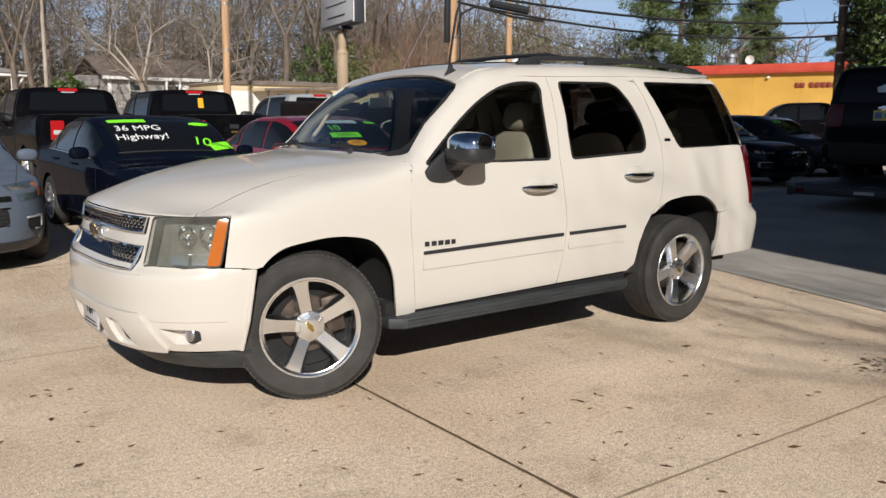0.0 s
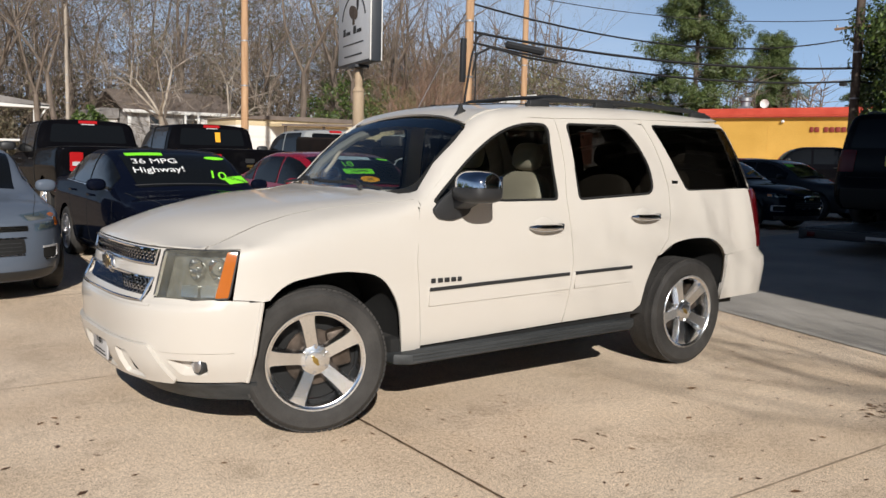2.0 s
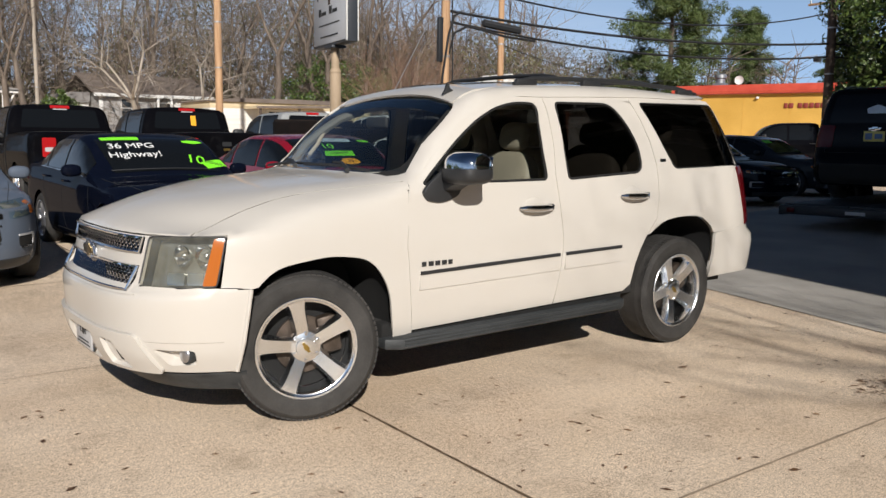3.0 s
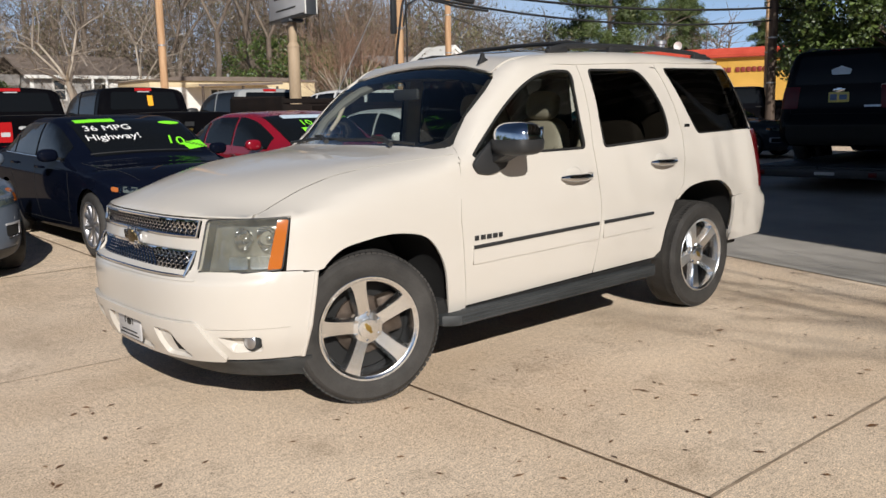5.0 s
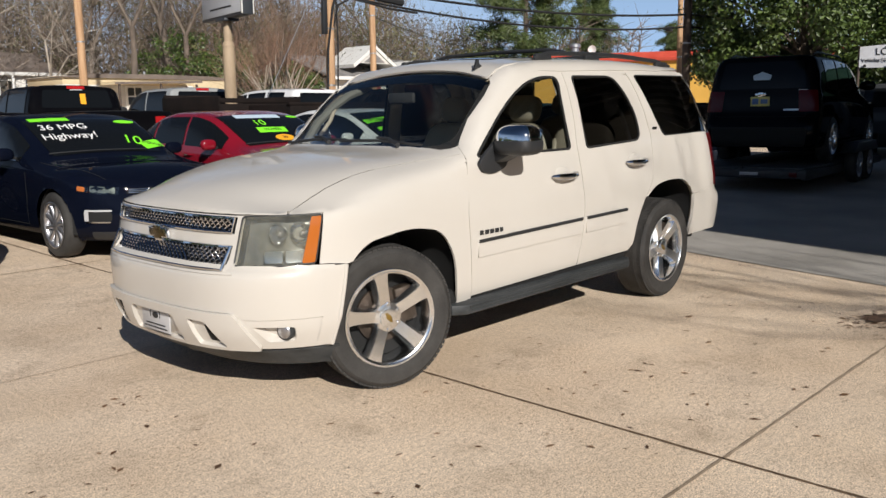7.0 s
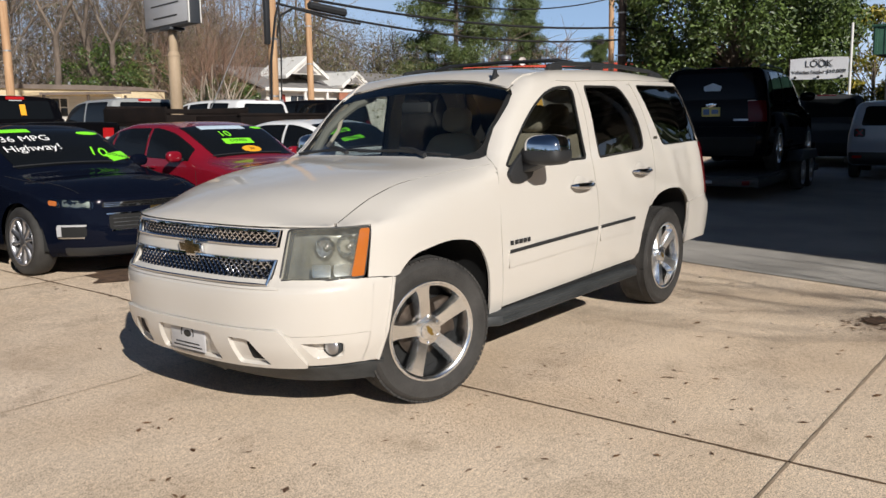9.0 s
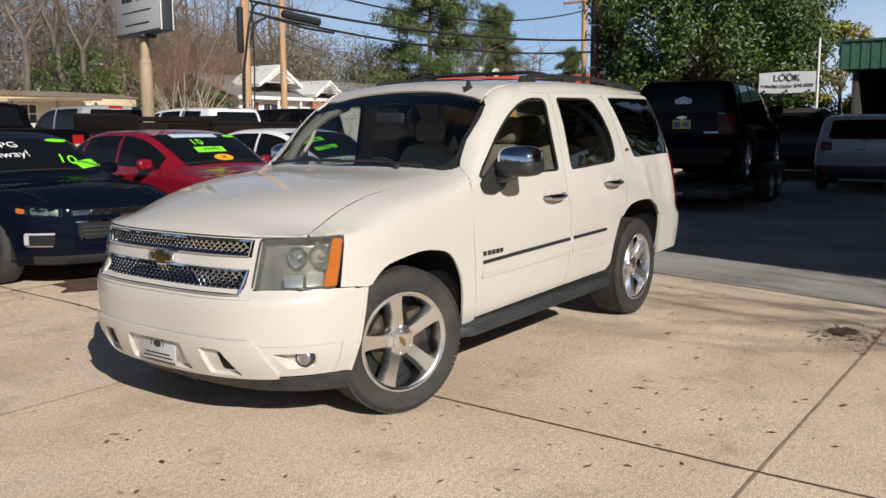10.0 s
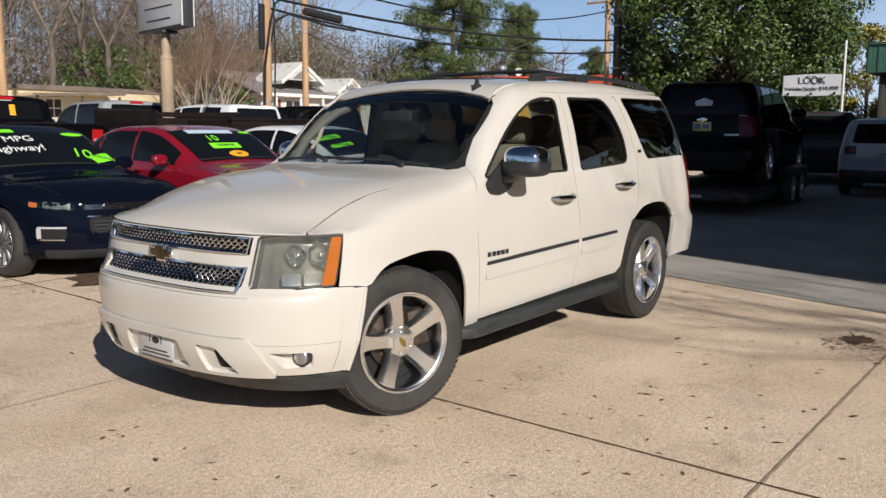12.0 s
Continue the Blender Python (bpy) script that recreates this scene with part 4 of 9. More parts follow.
for s in (1, -1):
    lamp_out = rounded([(-0.704, -0.626 * s, 0.962), (-0.56, -0.79 * s, 0.970), (-0.448, -0.929 * s, 0.972), (-0.508, -0.942 * s, 0.733), (-0.62, -0.79 * s, 0.730), (-0.722, -0.583 * s, 0.730)], [0.015, 0.0, 0.02, 0.03, 0.0, 0.012])
    lamp = part("headlamp", lay(SUV, NOSE, lamp_out, off=-0.075, res=0.05, rim=False), M["lamp_back"], hero, "hazed headlamp with an amber corner")
    hp = []
    for q in lamp_out:
        p, n = SUV.hit(*NOSE.ray(NOSE.flat(q)))
        hp.append((p, n))
    bm = bmesh.new()
    for i in range(len(hp)):
        (p, n), (p2, n2) = hp[i], hp[(i + 1) % len(hp)]
        bm.faces.new([bm.verts.new(v) for v in (p - n * 0.002, p2 - n2 * 0.002, p2 - n2 * 0.076, p - n * 0.076)])
    part("housing", bm, M["black_plastic"], lamp, "dark housing")
    part("gasket", tube([p - n * 0.001 for p, n in hp], 0.0055, 6, closed=True), M["black_plastic"], lamp)
    clear = part("lens", lay(SUV, NOSE, lamp_out, off=0.002, res=0.05, rim=False), M["lens_clear"], lamp, "hazy clear lens")
    clear.visible_shadow = False
    amber = [(-0.490, -0.894 * s, 0.962), (-0.452, -0.928 * s, 0.962), (-0.511, -0.941 * s, 0.742), (-0.557, -0.894 * s, 0.740)]
    part("corner_marker", lay(SUV, NOSE, rounded(amber, 0.01), off=0.004, thick=0.02, res=0.04), M["amber"], lamp, "amber corner marker")
    for fx, fz, r in ((-0.60, 0.885, 0.052), (-0.535, 0.885, 0.060)):
        ang = math.degrees(math.atan2(0.80 if fx < -0.57 else 0.885, 0.1 - fx))
        p, n = SUV.hit(*NOSE.ray(NOSE.flat(nose_pt((-48 if fx < -0.57 else -54.5) * s, fz))))
        fm = Matrix.Translation(p - n * 0.055) @ Vector((-1, -0.35 * s, 0)).to_track_quat("Z", "Y").to_matrix().to_4x4()
        bowl = lathe([(r, 0.03), (r * 0.9, 0.012), (r * 0.62, -0.012), (r * 0.22, -0.022), (0.001, -0.023)], 24, "Z")
        bmesh.ops.transform(bowl, matrix=fm, verts=bowl.verts)
        part("reflector", bowl, M["chrome"], lamp, "round reflector")
        part("bulb_cap", blob(0.017, 0.017, 0.024, m=fm), M["alloy"], lamp)
    for a0, a1 in ((-43.6, -48.6), (-49.4, -56.0)):
        lowq = rounded([nose_pt(a0 * s, 0.800), nose_pt(a1 * s, 0.800), nose_pt(a1 * s, 0.745), nose_pt(a0 * s, 0.745)], 0.012)
        part("lower_reflector", lay(SUV, NOSE, lowq, off=-0.022, thick=0.04, res=0.03), M["alloy"], lamp, "bright lower reflector")

# wheels
def alloy_wheel(at, side, turn=0.0, spin=0.0):
    """A big alloy wheel with five broad spokes; side -1 faces the left."""
    rad, half = 0.385, 0.132
    base = thing("wheel", Matrix.Translation(at) @ Matrix.Rotation(radians(turn), 4, "Z") @ Matrix.Rotation(radians(spin), 4, "Y"))
    base.parent = hero
    f = side
    side_p = [(0.256, 0.90), (0.268, 0.985), (0.276, 1.0), (0.290, 1.03), (0.296, 1.045), (0.318, 1.05), (0.340, 1.03), (0.347, 1.035), (0.360, 0.97), (0.376, 0.80), (0.383, 0.5)]
    prof = [(r, -half * k) for r, k in side_p] + [(rad, 0)] + [(r, half * k) for r, k in reversed(side_p)]
    bm = lathe(prof, 72)
    part("tyre", bm, M["tyre"], base, "black tyre with worn sidewall")
    tb = bmesh.new()
    for k in range(80):
        a = 2 * math.pi * k / 80
        for w, sh in ((-0.088, 0.0), (-0.030, 0.5), (0.030, 0.0), (0.088, 0.5)):
            aa = a + sh * 2 * math.pi / 80
            rr = 0.3800 if abs(w) < 0.05 else 0.3755
            box(0.024, 0.056, 0.010, at=(rr * math.cos(aa), w, rr * math.sin(aa)), m=Matrix.Rotation(-aa + math.pi / 2, 4, "Y"), bm=tb)
    part("tread", tb, M["tyre"], base, smooth=False)
    o = f * half
    part("rim", lathe([(0.257, o * 0.97), (0.265, o * 1.00), (0.262, o * 1.02), (0.253, o * 1.01), (0.246, o * 0.95), (0.240, o * 0.93), (0.236, o * 0.80), (0.231, o * 0.45), (0.229, -o * 0.6), (0.252, -o * 0.95), (0.257, -o)], 72), M["alloy"], base, "polished rim")
    for k in range(5):
        a = radians(90 + 72 * k)
        bm = bmesh.new()
        rows = [(0.050, 0.036, 0.66, 0.36), (0.085, 0.034, 0.72, 0.40), (0.15, 0.036, 0.82, 0.46), (0.205, 0.040, 0.89, 0.52), (0.230, 0.046, 0.92, 0.60), (0.244, 0.056, 0.93, 0.72)]
        rings = []
        for r, w, y1, y0 in rows:
            t = Vector((-math.sin(a), 0, math.cos(a)))
            c = Vector((r * math.cos(a), 0, r * math.sin(a)))
            rings.append([bm.verts.new(c + t * q + Vector((0, o * yy, 0))) for q, yy in ((-w * 1.28, y0), (-w * 1.0, y1 - 0.10), (-w * 0.86, y1), (w * 0.86, y1), (w * 1.0, y1 - 0.10), (w * 1.28, y0))])
        for p, q in zip(rings, rings[1:]):
            for i in range(5):
                bm.faces.new((p[i], p[i + 1], q[i + 1], q[i]))
        bmesh.ops.recalc_face_normals(bm, faces=bm.faces)
        part("spoke", bm, M["alloy"], base, "broad polished spoke")
    part("hub", lathe([(0.001, o * 0.80), (0.042, o * 0.80), (0.050, o * 0.785), (0.053, o * 0.74), (0.060, o * 0.73), (0.076, o * 0.70), (0.084, o * 0.62), (0.088, o * 0.3)], 36), M["alloy"], base, "polished hub cap")
    em = prism([(x * 0.36, z * 0.36) for x, z in bow], 0.004, "Y", o * 0.80 if o < 0 else o * 0.80 - 0.0, bevel=0.0)
    bmesh.ops.transform(em, matrix=Matrix.Translation((0, -0.004 if o < 0 else 0.002, 0)) @ Matrix.Rotation(radians(70), 4, "Y"), verts=em.verts)
    part("hub_emblem", em, M["gold"], base, "small gold emblem")
    for k in range(6):
        a = 2 * math.pi * k / 6 + 0.3
        part("wheel_nut", cyl(0.011, 0.009, 0.02, at=(0.070 * math.cos(a), o * 0.70, 0.070 * math.sin(a)), n=6, m=Matrix.Rotation(radians(90), 4, "X")), M["chrome"], base)
    part("brake_disc", lathe([(0.06, o * 0.10), (0.150, o * 0.10), (0.150, -o * 0.05), (0.06, -o * 0.05)], 40), M["brake_steel"], base, "rusty brake disc")
    part("brake_calliper", box(0.11, 0.09, 0.20, at=(0.140, o * 0.05, 0.02), bevel=0.02), M["brake_steel"], base, "rusty brake calliper")
    part("wheel_inside", lathe([(0.001, -o * 0.1), (0.229, -o * 0.1)], 40), M["liner"], base)
    return base


alloy_wheel((0.0, -0.842, 0.383), -1, -18, -12)
alloy_wheel((2.948, -0.838, 0.384), -1, 0, -25)
alloy_wheel((0.0, 0.842, 0.383), 1, -18, 20)
alloy_wheel((2.948, 0.838, 0.384), 1, 0, 50)
for cx, cz, r, s, pts in ((0.045, 0.40, 0.47, -1, FRONT_ARCH), (0.045, 0.40, 0.47, 1, FRONT_ARCH), (2.935, 0.415, 0.508, -1, REAR_ARCH), (2.935, 0.415, 0.508, 1, REAR_ARCH)):
    bm = bmesh.new()
    rows = []
    full = [(x, 0, z) for x, y, z in pts]
    for w in (0.0, 0.035, 0.17, 0.42):
        k = 0.99 if w == 0 else 1.02
        row = []
        for x, y, z in full:
            q, n = SUV.hit(*LEFT.ray(LEFT.flat((x, -1, z))))
            row.append(bm.verts.new((cx + (x - cx) * k, s * (-q.y - 0.022 - w), cz + (z - cz) * k)))
        rows.append(row)
    for a, b in zip(rows, rows[1:]):
        for i in range(len(full) - 1):
            bm.faces.new((a[i], a[i + 1], b[i + 1], b[i]))
    bm.faces.new(rows[-1])
    part("wheel_arch_liner", bm, M["liner"], hero, "black wheel arch liner")

# side trim, handles, mirrors, badges
def on_side(x, z, off=0.0):
    p, n = SUV.hit(*LEFT.ray(LEFT.flat((x, -1, z))))
    return p + n * off, n


def side_bar(name, x0, x1, z0, z1, h, off, mat, parents, label=""):
    out = [(x0, -1, z0 - h / 2), (x1, -1, z1 - h / 2), (x1, -1, z1 + h / 2), (x0, -1, z0 + h / 2)]
    me = lay(SUV, LEFT, out, off=off, thick=off + 0.004, res=0.05)
    for i, par in enumerate(parents):
        part(name, me if i == 0 else mirror_mesh(me), mat, par, label)


side_bar("side_moulding", 0.640, 1.715, 0.672, 0.692, 0.105, 0.007, WHITE, (fd, fd_r))
side_bar("side_moulding", 1.765, 2.290, 0.693, 0.703, 0.105, 0.007, WHITE, (rd, rd_r))
side_bar("moulding_strip", 0.640, 1.713, 0.714, 0.738, 0.019, 0.013, M["black_plastic"], (fd, fd_r), "black moulding strip")
side_bar("moulding_strip", 1.767, 2.290, 0.739, 0.749, 0.019, 0.013, M["black_plastic"], (rd, rd_r), "black moulding strip")
x = 0.650
for k, wd in enumerate((0.030, 0.034, 0.034, 0.034, 0.028)):
    p, n = on_side(x + wd / 2, 0.760, 0.002)
    letter = box(wd, 0.005, 0.026, at=(x + wd / 2, p.y - 0.003, 0.762), bevel=0.0015)
    part("badge_mark", letter, M["black_plastic"], fd, "small dark badge mark", smooth=False)
    x += 0.046
p, n = on_side(2.766, 1.312, 0.002)
bm = box(0.064, 0.004, 0.022, at=(2.766, p.y, 1.312), bevel=0.0015)
part("badge", bm, M["chrome"], qp, "small chrome badge", smooth=False)


def door_handle(x0, z0, parent, s):
    p, n = on_side(x0 + 0.13, z0, 0.0)
    y = p.y
    pts = [(x0 + 0.008, y - 0.008, z0 + 0.002), (x0 + 0.035, y - 0.040, z0 + 0.002), (x0 + 0.09, y - 0.052, z0), (x0 + 0.17, y - 0.052, z0), (x0 + 0.235, y - 0.040, z0 + 0.002), (x0 + 0.262, y - 0.008, z0 + 0.003)]
    bm = tube(pts, [0.010, 0.019, 0.022, 0.022, 0.019, 0.010], 12)
    cup = blob(0.085, 0.007, 0.060, at=(x0 + 0.12, y - 0.002, z0 + 0.004))
    rec = lathe([(0.060, 0.0), (0.055, 0.006), (0.040, 0.010), (0.001, 0.012)], 24)
    end = box(0.05, 0.03, 0.045, at=(x0 + 0.255, y - 0.018, z0 + 0.002), bevel=0.012)
    if s > 0:
        bm, cup, end = flipped(bm), flipped(cup), flipped(end)
    h = part("door_handle", bm, M["chrome"], parent, "chrome door handle")
    part("handle_cup", cup, WHITE, parent)
    part("handle_end", end, M["chrome"], parent, "chrome handle end")


for par, s in ((fd, -1), (fd_r, 1)):
    door_handle(1.375, 1.034, par, s)
for par, s in ((rd, -1), (rd_r, 1)):
    door_handle(2.285, 1.078, par, s)
for s, par in ((-1, fd), (1, fd_r)):
    def side_m(bm):
        if s < 0:
            return bm
        bm = flipped(bm)
        bmesh.ops.translate(bm, vec=(0.10, -0.10, 0.0), verts=bm.verts)
        return bm
    shell = blob(0.114, 0.142, 0.066, at=(0.885, -1.105, 1.262), power=0.6, n=28)
    bmesh.ops.bisect_plane(shell, geom=list(shell.verts) + list(shell.edges) + list(shell.faces), plane_co=(0, 0, 1.283), plane_no=(0, 0, 1), clear_outer=True)
    mir = part("wing_mirror", side_m(shell), M["black_plastic"], par, "wing mirror with a black base and chrome cap")
    part("mirror_arm", side_m(prism([(-0.965, 1.150), (-1.02, 1.165), (-1.13, 1.212), (-1.13, 1.268), (-0.965, 1.285)], 0.13, "X", 0.805, bevel=0.025)), M["black_plastic"], mir)
    sail = prism(rounded([(0.672, 1.155), (0.700, 1.105), (0.80, 1.088), (0.925, 1.125), (0.950, 1.195), (0.890, 1.300), (0.845, 1.300), (0.715, 1.205)], [0.02, 0.05, 0.06, 0.05, 0.04, 0.02, 0.02, 0.02]), 0.03, "Y", -0.985, bevel=0.010)
    part("mirror_base", side_m(sail), M["black_plastic"], mir, "black mirror base")
    capm = blob(0.112, 0.140, 0.096, at=(0.887, -1.107, 1.282), power=0.72, n=28)
    bmesh.ops.bisect_plane(capm, geom=list(capm.verts) + list(capm.edges) + list(capm.faces), plane_co=(0, 0, 1.284), plane_no=(0, 0, -1), clear_outer=True)
    part("mirror_cap", side_m(capm), M["chrome"], mir, "chrome mirror cap")
    mg = box(0.004, 0.20, 0.125, at=(0.984, -1.107, 1.285), bevel=0.001)
    part("mirror_glass", side_m(mg), M["chrome"], mir)
board = prism([(0.425, -0.86), (0.425, -0.985), (0.50, -1.045), (2.27, -1.045), (2.36, -0.985), (2.36, -0.86)], 0.062, "Z", 0.305, bevel=0.014)
for s in (-1, 1):
    bm = board if s < 0 else flipped(part_board)
    part_board = bm.copy() if s < 0 else None
    bmesh.ops.transform(bm, matrix=Matrix.Rotation(radians(-0.65), 4, "Y"), verts=bm.verts)
    rb = part("running_board", bm, M["grey_plastic"], hero, "weathered grey plastic running board")
    for k in range(5):
        st = box(1.72 - 0.05 * k, 0.012, 0.010, at=(1.39, s * (0.905 + 0.028 * k), 0.366 + 0.0), bevel=0.003, m=Matrix.Rotation(radians(-0.65), 4, "Y"))
        bmesh.ops.translate(st, vec=(0, 0, 0.0158), verts=st.verts)
        part("tread_rib", st, M["grey_plastic"], rb)
    for k in range(3):
        rib = box(1.74, 0.008, 0.009, at=(1.385, s * 1.046, 0.320 + 0.017 * k), bevel=0.002)
        bmesh.ops.transform(rib, matrix=Matrix.Rotation(radians(-0.65), 4, "Y"), verts=rib.verts)
        part("edge_rib", rib, M["grey_plastic"], rb)
    part("sill", box(1.95, 0.10, 0.12, at=(1.40, s * 0.895, 0.40), bevel=0.02, m=Matrix.Rotation(radians(-0.65), 4, "Y")), M["liner"], hero, "dark sill")

# rear
rear_b = []
for z, rev in ((0.818, 1), (0.46, -1)):
    pts = [(3.1 + math.cos(radians(a)), math.sin(radians(a)), z) for a in range(-62, 63, 4)]
    rear_b += pts if rev > 0 else pts[::-1]
rear_b = [(3.332, -1, 0.777)] + rear_b[:32] + [(3.332, 1, 0.777), (3.330, 1, 0.62), (3.300, 1, 0.45)] + rear_b[32:] + [(3.300, -1, 0.45), (3.330, -1, 0.62)]
part("rear_bumper", lay(SUV, TAIL, rear_b, off=0.005, thick=0.025, res=0.06), WHITE, hero)
for s in (-1, 1):
    tl = rounded([(3.664, s, 1.258), (3.675, s, 1.15), (3.708, s, 0.95), (3.732, s, 0.825), (3.90, s * 0.72, 0.825), (3.87, s * 0.72, 1.258)], [0.01, 0, 0, 0.01, 0.02, 0.02])
    part("tail_lamp", lay(SUV, TAIL, tl, off=0.012, thick=0.03, res=0.05), M["red_lens"], hero, "dark red tail lamp")
gate = [(3.6, -0.70, 0.83), (3.6, 0.70, 0.83), (3.6, 0.72, 1.26), (3.6, 0.64, 1.74), (3.6, -0.64, 1.74), (3.6, -0.72, 1.26)]
part("tailgate", lay(SUV, REAR, gate, res=0.09), WHITE, hero)
gw = rounded([(3.6, -0.66, 1.28), (3.6, 0.66, 1.28), (3.6, 0.60, 1.70), (3.6, -0.60, 1.70)], 0.05)
part("rear_window", lay(SUV, REAR, gw, off=0.006, res=0.09, rim=False), M["glass_black"], hero, "dark rear window")

# roof rack and antenna
rack = thing("roof_rack", None)
rack.parent = hero
for s in (-1, 1):
    pts = []
    for i in range(25):
        x = 1.60 + 1.86 * i / 24
        p, n = SUV.hit(*TOP.ray(TOP.flat((x, s * 0.655, 2))))
        up = 0.034 * min(1.0, (x - 1.60) / 0.12, (3.46 - x) / 0.2) + 0.006
        pts.append((x, s * 0.655, p.z + up))
    part("side_rail", tube(pts, 0.016, 8), M["black_plastic"], rack, "black roof rail")
    for x in (1.70, 2.30, 3.32):
        p, n = SUV.hit(*TOP.ray(TOP.flat((x, s * 0.655, 2))))
        part("rail_foot", box(0.18, 0.045, 0.050, at=(x, s * 0.655, p.z + 0.014), bevel=0.018), M["black_plastic"], rack, "black rail foot")
for x in (1.98, 2.95):
    p, n = SUV.hit(*TOP.ray(TOP.flat((x, 0, 2))))
    part("cross_bar", tube([(x, -0.64, p.z + 0.012), (x, -0.5, p.z + 0.035), (x, 0, p.z + 0.042), (x, 0.5, p.z + 0.035), (x, 0.64, p.z + 0.012)], 0.014, 8), M["black_plastic"], rack, "black cross bar")
ap, an = SUV.hit(*TOP.ray(TOP.flat((1.16, -0.53, 2))))
part("antenna", prism([(1.12, ap.z - 0.012), (1.215, ap.z + 0.012), (1.178, ap.z + 0.030), (1.170, ap.z + 0.058), (1.155, ap.z + 0.058), (1.142, ap.z + 0.020)], 0.022, "Y", -0.541, bevel=0.005), M["black_plastic"], hero, "black fin antenna")

# inside
for s in (-1, 1):
    inner = [(-0.30, -1, 0.36), (3.60, -1, 0.40), (3.62, -1, 1.22), (0.62, -1, 1.15), (-0.2, -1, 0.98)]
    cut = [[(x, -1, z) for x, y, z in arch(0.045, 0.40, 0.50, 178, 2, 16)] + [(0.54, -1, 0.37), (-0.40 + 0.12, -1, 0.37)]]
    inner = [(0.60, -1, 0.40), (2.30, -1, 0.40), (2.36, -1, 0.62), (2.50, -1, 0.90), (2.70, -1, 1.02), (3.1, -1, 1.02), (3.40, -1, 0.95), (3.60, -1, 0.90), (3.60, -1, 1.22), (0.66, -1, 1.16)]
    me = lay(SUV, LEFT, inner, off=-0.06, res=0.12, rim=False)
    part("inner_panel", me if s < 0 else mirror_mesh(me), M["dash"], hero, "dark inner panel")
    pil = [(1.655, -1, 1.20), (1.79, -1, 1.20), (1.77, -1, 1.68), (1.64, -1, 1.68)]
    me = lay(SUV, LEFT, pil, off=-0.045, res=0.1, rim=False)
    part("pillar_trim", me if s < 0 else mirror_mesh(me), M["leather"], hero, "beige pillar trim")
    apil = [(0.70, -0.83, 1.25), (0.80, -0.80, 1.42), (0.95, -0.79, 1.54), (1.08, -0.77, 1.645), (1.16, -0.86, 1.56), (1.02, -0.88, 1.46), (0.86, -0.91, 1.32), (0.74, -0.93, 1.22)]
    me = lay(SUV, SLANT, apil, off=-0.03, res=0.06, rim=False)
    part("pillar_trim", me if s < 0 else mirror_mesh(me), M["leather"], hero, "beige pillar trim")
    part("grab_handle", tube([(0.86, s * 0.74, 1.30), (0.845, s * 0.69, 1.33), (0.90, s * 0.675, 1.40), (0.96, s * 0.70, 1.475), (0.985, s * 0.745, 1.49)], 0.014, 8), M["leather"], hero, "beige grab handle")
for s in (-1, 1):
    head = [(1.10, -0.80, 1.60), (1.10, -0.70, 1.68), (1.40, -0.66, 1.76), (2.5, -0.66, 1.80), (3.4, -0.60, 1.78), (3.50, -0.72, 1.70), (2.6, -0.84, 1.70), (1.6, -0.84, 1.675), (1.35, -0.85, 1.64)]
    me = lay(SUV, SLANT, head, off=-0.03, res=0.1, rim=False)
    part("header_trim", me if s < 0 else mirror_mesh(me), M["leather"], hero, "beige header trim")
part("cabin_floor", box(3.3, 1.72, 0.06, at=(1.95, 0, 0.42), bevel=0.01), M["carpet"], hero, "dark carpet floor")
part("underbody", box(3.9, 1.25, 0.14, at=(1.5, 0, 0.34), bevel=0.03), M["liner"], hero, "dark underbody")
part("headliner", lay(SUV, TOP, [(x, y * 0.98, z) for x, y, z in roof], off=-0.035, res=0.12, rim=False), M["leather"], hero, "beige headliner")
part("firewall", box(0.05, 1.6, 0.72, at=(0.60, 0, 0.78)), M["carpet"], hero)
dash = box(0.34, 1.60, 0.26, at=(0.80, 0, 1.045), bevel=0.07, seg=4)
part("dashboard", dash, M["dash"], hero, "dark dashboard")
part("instrument_hood", blob(0.16, 0.20, 0.06, at=(0.86, -0.40, 1.175), power=0.8), M["dash"], hero)
sw = bmesh.new()
tm = Matrix.Translation((1.06, -0.40, 1.07)) @ Matrix.Rotation(radians(-62), 4, "Y")
tube([tm @ Vector((0.19 * math.cos(a), 0.19 * math.sin(a), 0)) for a in (2 * math.pi * k / 28 for k in range(28))], 0.016, 8, sw, closed=True)
st = part("steering_wheel", sw, M["dash"], hero, "dark steering wheel")
part("steering_hub", box(0.10, 0.16, 0.06, m=tm, bevel=0.02), M["dash"], st)
for k in (0, 120, 240):
    part("steering_spoke", tube([tm @ Vector((0.05 * math.cos(radians(k)), 0.05 * math.sin(radians(k)), 0)), tm @ Vector((0.18 * math.cos(radians(k)), 0.18 * math.sin(radians(k)), 0))], 0.014, 6), M["dash"], st)
part("rear_view_mirror", box(0.03, 0.25, 0.07, at=(0.98, 0, 1.545), bevel=0.014), M["dash"], hero, "dark rear-view mirror")


